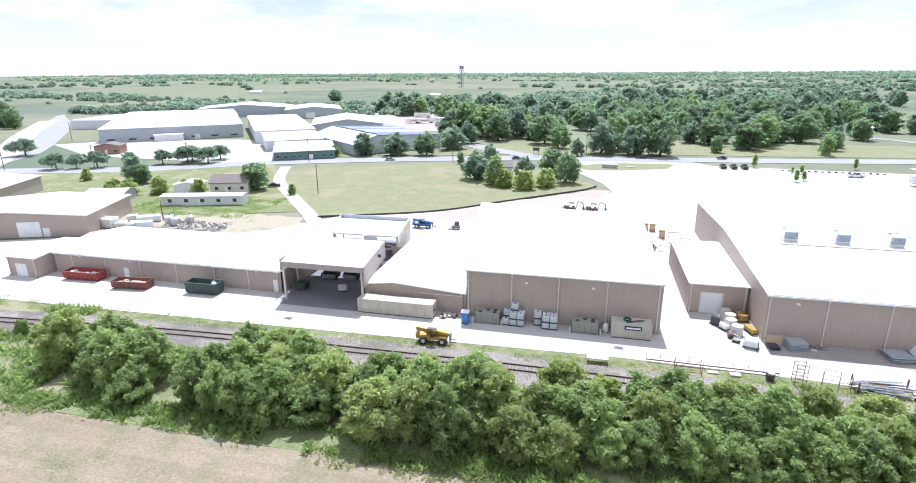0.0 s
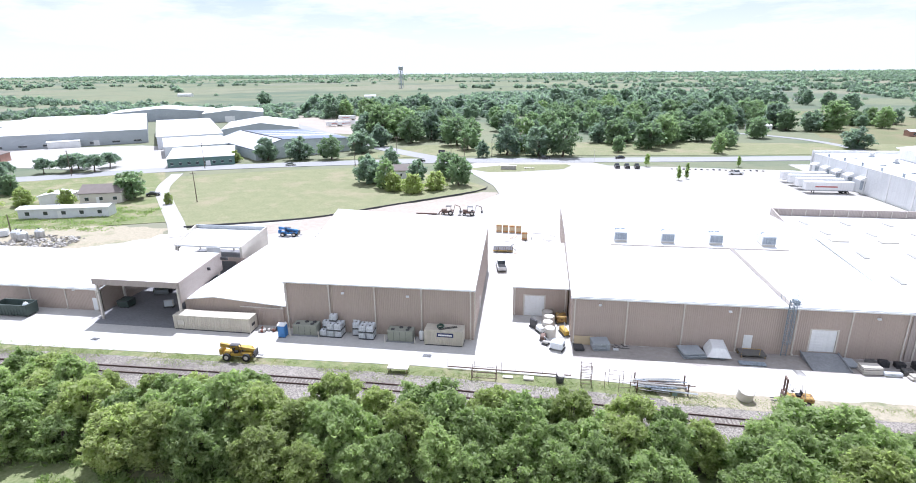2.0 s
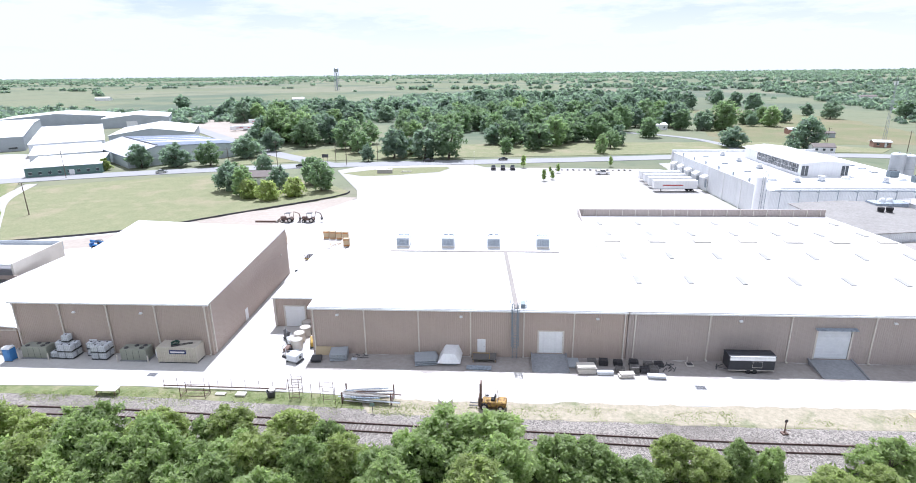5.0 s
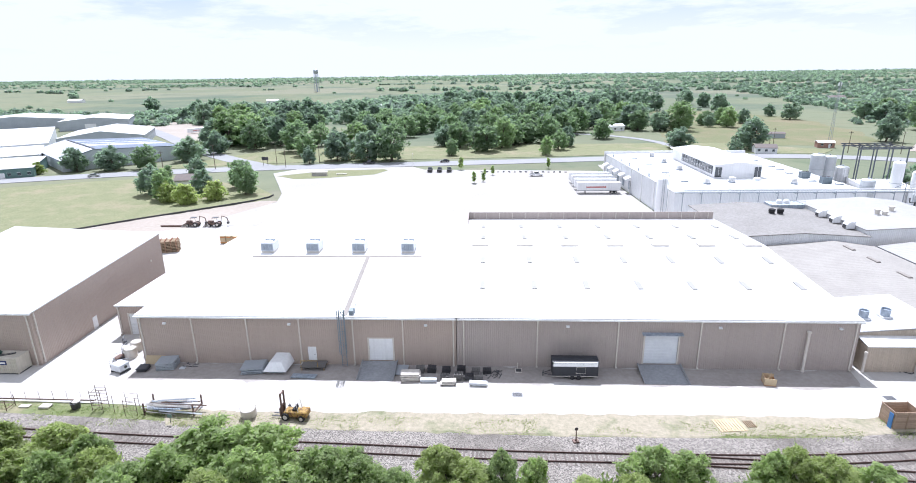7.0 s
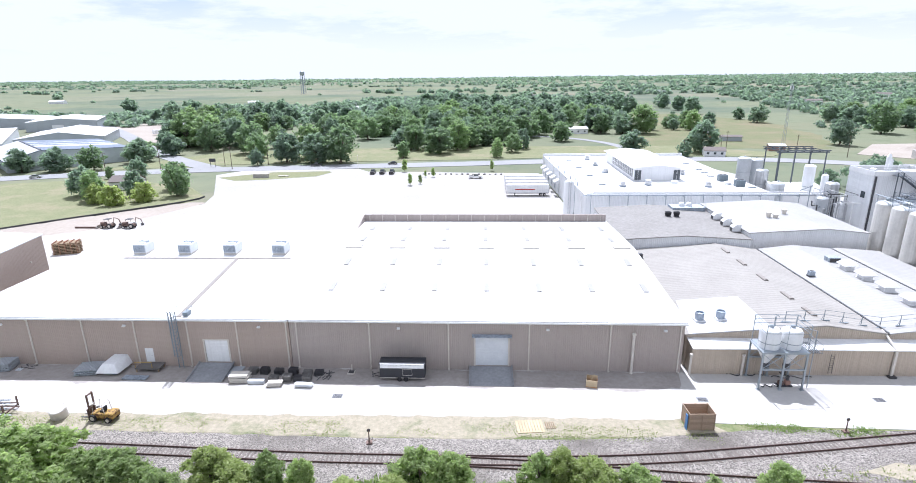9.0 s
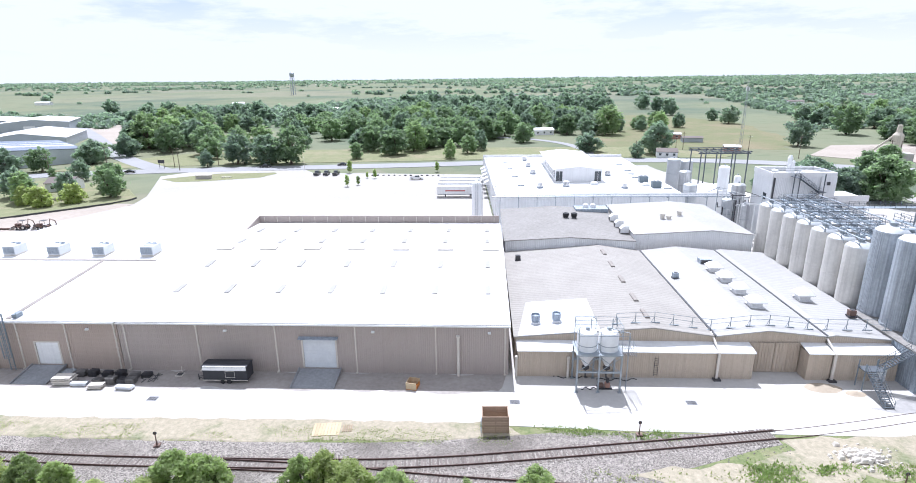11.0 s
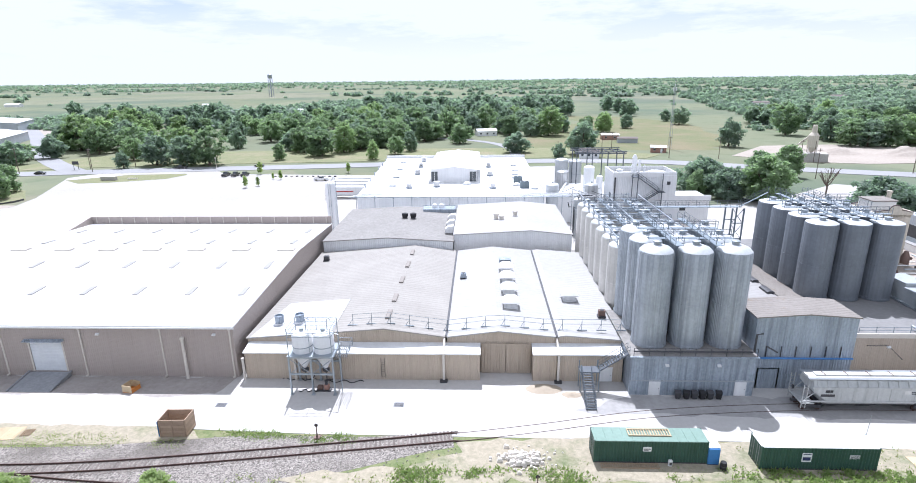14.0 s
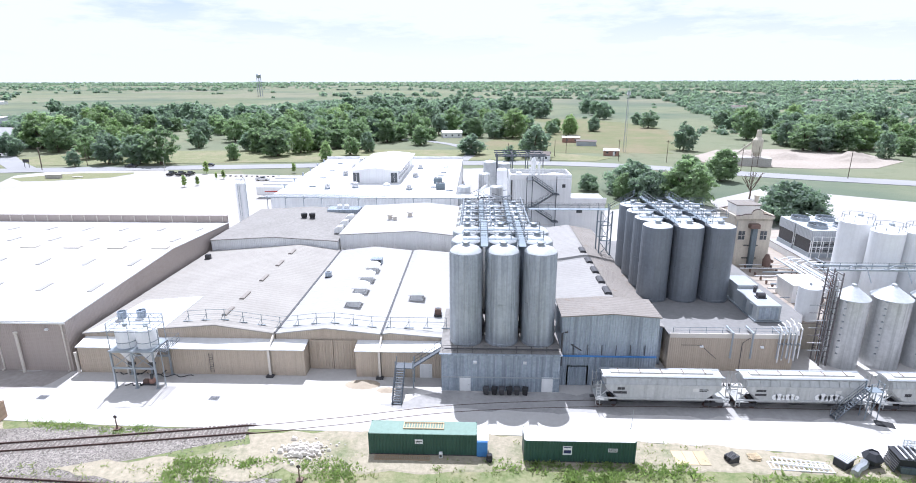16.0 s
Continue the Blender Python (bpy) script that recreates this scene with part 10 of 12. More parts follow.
# clutter beside the annex
for k, (x, y, w, d, h, mt, nm, lb) in enumerate(((25.7, 83.4, 1.9, 1.7, 1.35, M_PLASTIC, "pump_skid", "white boxed pump on a skid"), (23.5, 86.3, 0.8, 1.5, 0.8, M_RUSTPIPE, "rusty_winch", "small rusty winch beside the annex"),
                                                 (26.5, 93.2, 1.7, 2.0, 1.3, M_OCHRE, "yellow_plant", "faded yellow plant item by the wall"), (26.9, 88.6, 0.9, 2.4, 1.0, M_YELLOW, "yellow_plant", "low yellow plant item by the wall"),
                                                 (23.0, 88.9, 0.9, 1.5, 1.0, M_SIGN, "white_cabinet", "white steel cabinet lying open"), (21.9, 90.4, 0.5, 1.5, 1.5, M_DARK, "dark_hopper", "dark open metal hopper"), (23.9, 84.6, 0.7, 1.0, 0.6, M_SCRAP, "grey_engine", "grey engine block on timbers"))):
    it = thing(nm, lb, "plant", x, y, 0, 13 * k - 20, group="plant beside the annex")
    part("body", Geo().box(-w / 2, -d / 2, 0.25, w / 2, d / 2, h, 0.1), mt, it)
    part("skid", Geo().box(-w / 2 - 0.1, -d / 2, 0, -w / 2 + 0.1, d / 2, 0.25).box(w / 2 - 0.1, -d / 2, 0, w / 2 + 0.1, d / 2, 0.25), M_DARK, it)
    part("guard", Geo().tube([(-w / 2, -d / 2, h), (-w / 2, -d / 2, h + 0.5), (w / 2, d / 2, h + 0.5), (w / 2, d / 2, h)], 0.04, 5), M_CAGE, it)
    part("pulley", Geo().disc_x(w / 2 + 0.06, 0.1, h * 0.6, 0.22, 0.1, 12), M_DARK, it)
for k in range(5):
    cb = thing("yellow_crate", "tall pale orange timber crate behind the alley", "crate", 11.8 + 1.75 * k, 146.8 - (5.6 if k == 4 else 0) - (0.2 * k), 0, 0, group="pale orange crates")
    part("body", Geo().box(-0.7, -0.5, 0.1, 0.7, 0.5, 2.1, 0.03), M_PALEWOOD, cb)
    for z in (0.3, 1.7):
        part("batten", Geo().box(-0.72, -0.56, z, 0.72, -0.5, z + 0.15), M_ORANGE, cb)
    part("skid", Geo().box(-0.65, -0.5, 0, 0.65, -0.35, 0.1).box(-0.65, 0.35, 0, 0.65, 0.5, 0.1), M_WOOD, cb)
ft = thing("slat_trailer", "dark slatted trailer with a yellow edge beam", "trailer", 14.0, 130.8, 0, 4)
part("deck", Geo().box(-2.3, -1.6, 0.5, 2.3, 1.6, 0.65), M_DARK, ft)
for k in range(9):
    part("stake", Geo().box(-2.25 + 0.55 * k, -1.62, 0.65, -2.1 + 0.55 * k, -1.55, 1.5), M_RUSTPIPE, ft)
part("edge_beam", Geo().box(-2.4, -1.75, 0.4, 2.4, -1.63, 0.55), M_YELLOW, ft)
for xx in (-1.0, 1.0):
    for yy in (-1.3, 1.3):
        wheel(ft, xx, yy, 0.35, 0.25)
pt = thing("timber_stack", "tall stack of brown pallet timber behind the tall hall", "timber", 0.4, 140.2, 0, 19)
for k in range(8):
    for j in range(7):
        part("beam", Geo().box(-2.9 + rng.uniform(-0.15, 0.15), -1.5 + 0.45 * j, 0.38 * k, 2.9 + rng.uniform(-0.15, 0.15), -1.2 + 0.45 * j, 0.38 * k + 0.16), M_WOOD, pt)
    for j in range(5):
        part("bearer", Geo().box(-2.6 + 1.25 * j, -1.5, 0.38 * k + 0.16, -2.4 + 1.25 * j, 1.55, 0.38 * k + 0.38), M_WOODRED, pt)
for k in range(26):
    db = thing("loose_plank", "grey plank lying on the ground behind the halls", "plank", rng.uniform(14, 27), rng.uniform(126, 146), 0.0, rng.uniform(0, 180), group="loose planks")
    part("board", Geo().box(-rng.uniform(0.7, 1.9), -0.12, 0.0, rng.uniform(0.7, 1.9), 0.12, 0.08), rng.choice((M_GREYWOOD, M_SCRAP, M_WOOD)), db)

# scaffold frames, rail fence and steel pile along the track
sf = thing("scaffold_tower", "rusty ladder-like scaffold frames standing in grass", "scaffold", 29.3, 73.5)
for x in (28.6, 30.0):
    for y in (73.2, 74.4):
        part("upright", Geo().tube([(x, y, 0), (x, y, 3.2)], 0.04, 5), M_RUSTPIPE, sf, world=True)
for k in range(6):
    part("rung", Geo().tube([(28.6, 73.2, 0.4 + 0.5 * k), (30.0, 73.2, 0.4 + 0.5 * k)], 0.035, 5), M_RUSTPIPE, sf, world=True)
    part("rung", Geo().tube([(28.6, 74.4, 0.4 + 0.5 * k), (30.0, 74.4, 0.4 + 0.5 * k)], 0.035, 5), M_RUSTPIPE, sf, world=True)
for z in (1.2, 2.7):
    for x in (28.6, 30.0):
        part("tie_bar", Geo().tube([(x, 73.2, z), (x, 74.4, z)], 0.03, 5), M_RUSTPIPE, sf, world=True)
sf2 = thing("scaffold", "thin rusty scaffold frames leaning beside the track", "scaffold", 33, 73.2)
for x, y, h in ((31.7, 73.0, 2.6), (32.4, 74.4, 2.2), (33.5, 72.4, 2.4), (34.3, 74.2, 2.2), (35.0, 72.6, 2.5)):
    part("upright", Geo().tube([(x, y, 0), (x, y, h)], 0.035, 5), M_RUSTPIPE, sf2, world=True)
for z in (0.7, 1.4, 2.1):
    part("bar", Geo().tube([(32.4, 74.4, z), (34.3, 74.2, z)], 0.025, 5), M_RUSTPIPE, sf2, world=True)
    part("bar", Geo().tube([(33.5, 72.4, z), (35.0, 72.6, z)], 0.025, 5), M_RUSTPIPE, sf2, world=True)
sf3 = thing("pipe_cradle", "low rusty pipe cradle standing in grass", "rack", 15.3, 73.6)
for x in (13.6, 17.0):
    part("frame_end", Geo().tube([(x, 73.0, 0), (x, 73.0, 1.6)], 0.05, 5).tube([(x, 74.4, 0), (x, 74.4, 1.6)], 0.05, 5).tube([(x, 73.0, 0.3), (x, 74.4, 0.3)], 0.05, 5), M_RUSTPIPE, sf3, world=True)
for y in (73.0, 74.4):
    part("long_bar", Geo().tube([(13.6, y, 0.3), (17.0, y, 0.3)], 0.05, 5).tube([(13.6, y, 1.2), (17.0, y, 1.2)], 0.03, 5), M_RUSTPIPE, sf3, world=True)
rf2 = thing("rail_fence", "long low row of rusty pipes on short stakes", "fence", 18.5, 75.2)
part("pipe", Geo().tube([(9.8, 75.4, 0.35), (27.4, 75.2, 0.35)], 0.09, 6), M_RUSTPIPE, rf2, world=True)
for k in range(10):
    part("stake", Geo().tube([(9.8 + 1.95 * k, 75.5, 0), (9.8 + 1.95 * k, 75.5, 1.5)], 0.025, 5), M_RUSTPIPE, rf2, world=True)
tub = thing("steel_tub", "dark steel tub lying in the grass", "tub", 25.8, 73.9)
part("shell", Geo().lathe(0, 0, [(0.5, 0), (0.62, 0.9), (0.55, 0.9), (0.45, 0.1)], 12), M_DARK, tub)
part("sack", Geo().lathe(0.1, 0.1, [(0.45, 0.8), (0.5, 1.0), (0.2, 1.2)], 8), M_TRIM, tub)
bt = thing("stone_slab", "pale slabs lying in the grass", "slab", 21.5, 74.0)
part("slab", Geo().box(-0.7, -0.4, 0, 0.7, 0.5, 0.25, 0.03).box(-3.6, -0.2, 0, -2.2, 0.4, 0.15), M_TRIM, bt)
tb = thing("work_table", "low pale table beside the track", "table", 2.9, 73.6)
part("top", Geo().box(-1.5, -0.6, 0.7, 1.5, 0.6, 0.8), M_TRIM, tb)
for xx in (-1.3, 1.3):
    for yy in (-0.45, 0.45):
        part("leg", Geo().box(xx - 0.05, yy - 0.05, 0, xx + 0.05, yy + 0.05, 0.7), M_WOOD, tb)
sp = thing("steel_pile", "tumbled pile of pale steel sections on a low rack", "steel", 39.2, 73.7)
for x in (35.9, 42.4):
    part("rack", Geo().box(x - 0.08, 72.6, 0, x + 0.08, 72.76, 1.7).box(x - 0.08, 74.8, 0, x + 0.08, 74.96, 1.7).box(x - 0.08, 72.6, 0.35, x + 0.08, 74.96, 0.5), M_RUSTPIPE, sp, world=True)
for k in range(34):
    y, z, a = 72.5 + rng.random() * 2.3, 0.5 + 0.75 * rng.random() ** 1.5, rng.uniform(-0.09, 0.09)
    x0, ln, tip = 35.2 + rng.uniform(0, 2.6), rng.uniform(3.6, 6.6), rng.uniform(-0.25, 0.3)
    part("section", Geo().tube([(x0, y, z), (x0 + ln, y + a * ln, z + tip)], rng.choice((0.06, 0.09, 0.12)), 4), (M_PLASTIC, M_GALV, M_SCRAP, M_TRIM, M_RUSTPIPE)[k % 5], sp, world=True)

# ---- buildings round the works and far off ----
def far_shed(name, label, x, y, rz, L, D, eave, ridge, wall_mat, roof_mat, along=True, doors=(), windows=0, crest=0.5, pane=1.2, far_eave=None):
    """A shed with its front left corner at (x, y), its front turned by rz; ridge along its length or its depth."""
    b = thing(name, label, "building", x, y, land(x, y) + 0.1, rz)
    t, fe = 0.3, far_eave or eave
    if along:
        part("wall", Geo().box(0, 0, -0.5, L, t, eave), wall_mat, b)
        part("wall", Geo().box(0, D - t, -0.5, L, D, eave), wall_mat, b)
        for xa in (0.0, L - t):
            part("wall", Geo().along_x([(t, -0.5), (D - t, -0.5), (D - t, eave), (D * crest, ridge), (t, eave)], xa, xa + t), wall_mat, b)
        part("roof", Geo().along_x([(-0.4, eave - 0.02), (D * crest, ridge), (D + 0.4, eave - 0.02), (D + 0.4, eave + 0.22), (D * crest, ridge + 0.25), (-0.4, eave + 0.22)], -0.3, L + 0.3), roof_mat, b)
    else:
        for ya in (0.0, D - t):
            part("wall", Geo().along_y([(0, -0.5), (L, -0.5), (L, fe), (L * crest, ridge), (0, eave)], ya, ya + t), wall_mat, b)
        for xa, top in ((0.0, eave), (L - t, fe)):
            part("wall", Geo().box(xa, t, -0.5, xa + t, D - t, top), wall_mat, b)
        part("roof", Geo().along_y([(-0.4, eave - 0.02), (L * crest, ridge), (L + 0.4, fe - 0.02), (L + 0.4, fe + 0.22), (L * crest, ridge + 0.25), (-0.4, eave + 0.22)], -0.3, D + 0.3), roof_mat, b)
    for x0, x1, z1 in doors:
        part("door", Geo().box(x0, -0.08, 0.0, x1, -0.003, z1), M_WHITE if z1 > 2.3 else M_SIGN, b)
    for k in range(windows):
        xx = (k + 0.5) * L / windows - pane / 2
        wd = part("window", Geo().box(xx, -0.05, 1.1, xx + pane, -0.003, 2.2), M_GLASS, b, "dark window")
        part("window_sill", Geo().box(xx - 0.08, -0.07, 1.02, xx + pane + 0.08, -0.051, 1.1), M_WHITE, wd)
        part("window_head", Geo().box(xx - 0.08, -0.07, 2.2, xx + pane + 0.08, -0.051, 2.28), M_WHITE, wd)
    return b


far_shed("west_shed", "brown metal shed with a white roof and roller door", -162, 98.2, 20, 38, 25, 5.2, 6.6, M_BROWN, M_ROOF, False, [(21, 26.5, 4.0), (27, 28.6, 2.3)])
far_shed("west_store", "pale metal store at the edge of the works", -214, 118, 22, 34, 26, 5.2, 7.0, M_TAUPE, M_ROOF, False, [(28, 31, 3.4)])
far_shed("open_barn", "small open barn with a white arched roof", -158, 140, 20, 12, 9, 3.0, 3.9, M_GREYBLUE, M_ROOF)
far_shed("mobile_home", "long pale mobile home with a white roof", -131.3, 143, 15, 25.5, 4.6, 2.9, 3.4, M_PLASTIC, M_ROOF, True, [(11, 12, 2.2)], 5)
far_shed("garden_shed", "small white shed with a curved roof", -141, 160, 20, 9, 7, 2.8, 3.7, M_WHITE, M_ROOF, False)
far_shed("frame_house", "old grey-shingled frame house behind the mobile home", -128.6, 163, 18, 13, 9, 3.4, 5.6, M_TRIM, M_SHINGLE, True, [(5, 6, 2.2)], 3)
far_shed("small_house", "small white cottage with a grey roof between bushes", -40, 216.5, 8, 10, 8, 3.2, 5.0, M_WHITE, M_SHINGLE, True, [(7.6, 8.5, 2.1)], 2)
far_shed("brick_house", "small red brick office with a shallow grey roof", -250, 233, 24, 12, 10, 4.0, 5.4, M_BRICK, M_SHINGLE, False, [(5, 6.2, 2.2)], 3)
far_shed("long_factory", "long pale grey factory with a white roof", -287, 272.6, 37, 81, 165, 8.0, 9.6, M_GREYBLUE, M_ROOF, True, [(30, 34, 3.2), (52, 55, 3.0)], 7, crest=0.6, pane=4.2)
far_shed("factory_annex", "low white annex in front of a factory", -260.5, 286.5, 37, 16, 4.8, 3.6, 4.0, M_WHITE, M_ROOF, True, [(3, 5, 2.4)])
far_shed("factory_wing", "white wing of a factory beside parked lorries", -380, 339, 12, 40, 60, 6.5, 6.8, M_PLASTIC, M_ROOF)
far_shed("rear_factory", "large white-roofed factory shed behind the others", -356, 448, 28, 84, 55, 7.5, 11.0, M_GREYBLUE, M_ROOF, False)
far_shed("rear_factory", "white-roofed factory shed with an open bay", -268, 452, 28, 50, 60, 7.5, 10.0, M_GREYBLUE, M_ROOF, False, [(18, 26, 5.0)])
far_shed("teal_front_shed", "low shed with a teal front wall and white roof", -146, 232.6, 29, 28.5, 31, 4.0, 5.2, M_TEAL, M_ROOF, True, [(16, 18, 2.4)], 8, crest=0.97)
far_shed("white_roof_shed", "white-roofed workshop behind a teal shed", -167.5, 261, 36, 30, 33, 5.3, 6.6, M_PLASTIC, M_ROOF, True, [(4, 7, 3.2)], crest=0.97)
far_shed("white_roof_shed", "tall white-roofed workshop at the back", -193, 290.5, 36, 35, 105, 7.0, 8.8, M_PLASTIC, M_ROOF, True, crest=0.97)
far_shed("white_gable_works", "white-roofed gabled workshop beyond the yard", -183, 340, 25, 48, 60, 6.0, 9.5, M_GREYBLUE, M_ROOF, False, [(10, 15, 4.2)])
bgw = far_shed("blue_grey_works", "broad pale metal workshop with a lopsided blue-grey roof", -116, 257, 48, 52, 60, 5.0, 9.0, M_PALESIDING, M_BLUEROOF, False, [(3.5, 8, 3.4)], crest=0.27, far_eave=6.9)
part("roof_face", Geo().along_y([(-0.42, 5.24), (13.9, 9.27), (13.9, 9.33), (-0.42, 5.3)], -0.32, 60.32), M_WORNWHITE, bgw, "pale weathered roof slope")
for y0, y1 in ((17, 25), (31, 34), (44, 46)):
    part("roof_light", Geo().along_y([(15.0, 9.215), (51.8, 7.14), (51.8, 7.2), (15.0, 9.275)], y0, y1), M_WORNWHITE, bgw, "band of pale roof sheets")
for k in range(14):
    part("ridge_vent", Geo().box(13.7, 1.0 + 4 * k, 9.2, 14.5, 4.4 + 4 * k, 9.75), M_GREYROOF, bgw)
far_shed("white_cottage", "white cottage at the edge of the woods", 165, 414, 10, 14, 9, 3.2, 4.6, M_WHITE, M_ROOF, True, (), 3)
far_shed("roadside_house", "white roadside house with a brown roof", 217, 301, -12, 10, 7, 2.8, 4.3, M_WHITE, M_SHINGLE, True, [(6, 7, 2.1)], 3)
far_shed("red_barn_store", "small red and white store by a road", 246, 384, -5, 11, 7, 3.0, 3.8, M_BRICK, M_ROOF, True, (), 2)
far_shed("field_house", "low brown house in a field", 259, 321, -15, 8, 6, 2.6, 3.4, M_BRICK, M_ROOF, True, [(5, 6, 2.1)], 2)
far_shed("grey_farmhouse", "low grey farmhouse in pasture", 252, 366, -8, 12, 6, 2.6, 3.4, M_GREYBLUE, M_SHINGLE)
for k, (x, y) in enumerate(((30, 560), (-60, 700), (220, 640), (430, 560), (-480, 560), (-420, 600), (520, 760), (60, 830), (340, 780), (-250, 850), (700, 900), (-600, 900), (180, 1000))):
    far_shed("far_farmhouse", "small distant white-roofed farmhouse", x, y, 25 * k % 60 - 30, 14 + 3 * (k % 4), 10, 3.5, 5.2, M_WHITE, M_ROOF if k % 2 else M_SHINGLE)

sheet("sand_lot", [(-222, 488), (-176, 432), (-128, 380), (-104, 372), (-100, 400), (-112, 450), (-124, 530), (-190, 552), (-224, 520)], 0.06, M_SAND, "bare sandy lorry lot beyond the works", "lot")
sheet("side_street", [(-264, 192), (-423.5, 349.5), (-515.5, 446), (-524, 462), (-440, 392), (-366, 323), (-310, 263), (-284, 232), (-270, 204)], 0.045, M_ROAD, "broad worn side street beside the factories", "road")
sheet("sand_pit", [(296, 306), (318, 284), (345, 276), (376, 278), (404, 300), (404, 335), (372, 350), (330, 346)], 0.05, M_SAND, "bare pale sand pit beside the road", "sand pit")
sheet("east_lot", [(262, 150), (330, 120), (345, 200), (300, 228), (270, 205)], 0.02, M_LOT, "pale empty lot east of the works", "lot")
sheet("factory_apron", [(-310, 262), (-250, 228), (-150, 222), (-128, 236), (-190, 300), (-215, 306), (-296, 276)], 0.03, M_LOT, "pale concrete apron before the factories", "apron")
sheet("road_verge_lawn", [(-80, 262), (-30, 278), (26, 287), (96, 293), (150, 300), (215, 304), (250, 299), (262, 312), (215, 345), (130, 345), (50, 340), (-10, 335), (-50, 318)], 0.04, M_GRASS, "mown roadside lawn under trees", "lawn")
sheet("west_green", [(-240, 186), (-190, 204), (-140, 222), (-120, 195), (-84, 146), (-100, 140), (-170, 118), (-225, 150)], 0.03, M_VERGE, "rough green ground with weeds", "grass")
for k, (x, y, r0, h) in enumerate(((352, 312, 12, 3.2), (382, 305, 14, 4.5), (336, 322, 9, 2.4))):
    g, ng = Geo(), 20
    g.v = [(x + r0 * (2 * i / ng - 1), y + r0 * 0.7 * (2 * j / ng - 1), max(-0.05, h * max(0.0, 1 - math.hypot(2 * i / ng - 1, 2 * j / ng - 1)) * (1 + 0.4 * noise.noise(Vector((i * 0.4, j * 0.4, k)))))) for j in range(ng + 1) for i in range(ng + 1)]
    g.f = [(j * (ng + 1) + i, j * (ng + 1) + i + 1, (j + 1) * (ng + 1) + i + 1, (j + 1) * (ng + 1) + i) for j in range(ng) for i in range(ng)]
    solid("sand_heap", g, M_SAND, "large heap of pale sand in the pit", "sand", "stuff", smooth=True)
bp_ = thing("batch_plant", "pale concrete batching tower beside the sand pit", "batch plant", 322, 288, 0, -20)
part("base_wall", Geo().box(-9, -4, 0, 9, 4, 3.8), M_SCRAP, bp_)
part("silo", Geo().lathe(2.5, 0, [(0.6, 4.0), (2.3, 6.5), (2.3, 12), (1.2, 13.4), (1.0, 16.5), (0.8, 16.8)], 14), M_BRICKTOWER, bp_)
for sx in (0.8, 4.2):
    for sy in (-1.6, 1.6):
        part("leg", Geo().box(sx - 0.15, sy - 0.15, 3.8, sx + 0.15, sy + 0.15, 6.8), M_TRIM, bp_)
part("conveyor", Geo().tube([(-7, 0, 4.0), (1.8, 0, 12.5)], 0.5, 6), M_BRICKTOWER, bp_)

# lattice mast, water tower, poles
ms = thing("lattice_mast", "tall thin lattice radio mast", "mast", 274, 336)
for k in range(3):
    a = 2.094 * k
    part("leg", Geo().tube([(1.0 * math.cos(a), 1.0 * math.sin(a), 0), (0.35 * math.cos(a), 0.35 * math.sin(a), 34)], 0.09, 5), M_CAGE, ms)
for j in range(15):
    z0, z1 = 2.2 * j, 2.2 * j + 2.2
    ra, rb = 1.0 - 0.65 * z0 / 34, 1.0 - 0.65 * z1 / 34
    k = j % 3
    part("brace", Geo().tube([(ra * math.cos(2.094 * k), ra * math.sin(2.094 * k), z0), (rb * math.cos(2.094 * (k + 1)), rb * math.sin(2.094 * (k + 1)), z1), (ra * math.cos(2.094 * (k + 2)), ra * math.sin(2.094 * (k + 2)), z0)], 0.05, 4), M_CAGE, ms)
part("antenna", Geo().box(-0.9, -0.3, 31.5, -0.5, 0.3, 33.5).box(0.5, -0.3, 31.5, 0.9, 0.3, 33.5).cyl(0, 0, 34, 37, 0.06, 6), M_WHITE, ms)
wz = land(-295, 1262)
wt_ = thing("water_tower", "pale water tower on tall legs on a far hill", "water tower", -295, 1262, wz)
top_z = 52.5 - wz
part("tank", Geo().lathe(0, 0, [(1.4, top_z - 10), (4.0, top_z - 9), (5.0, top_z - 7), (5.0, top_z - 2), (3.4, top_z - 0.5), (0.8, top_z)], 24), M_PIPE, wt_, smooth=True)
for k in range(6):
    a = math.pi / 3 * k
    part("leg", Geo().tube([(5.6 * math.cos(a), 5.6 * math.sin(a), -1), (4.6 * math.cos(a), 4.6 * math.sin(a), top_z - 8)], 0.35, 6), M_PIPE, wt_)
part("riser", Geo().cyl(0, 0, -1, top_z - 11, 1.0, 10), M_PIPE, wt_)


def pole(x, y, h, label="weathered timber power pole", arm=True, rz=0.0):
    p = thing("power_pole", label, "pole", x, y, land(x, y), rz, group="power poles")
    part("shaft", Geo().lathe(0, 0, [(0.17, -0.2), (0.11, h)], 8), M_BARK, p)
    if arm:
        part("cross_arm", Geo().box(-1.1, -0.06, h - 0.8, 1.1, 0.06, h - 0.66), M_BARK, p)
        for k in (-1.0, -0.4, 0.4, 1.0):
            part("insulator", Geo().cyl(k, 0, h - 0.66, h - 0.45, 0.06, 6), M_TRIM, p)


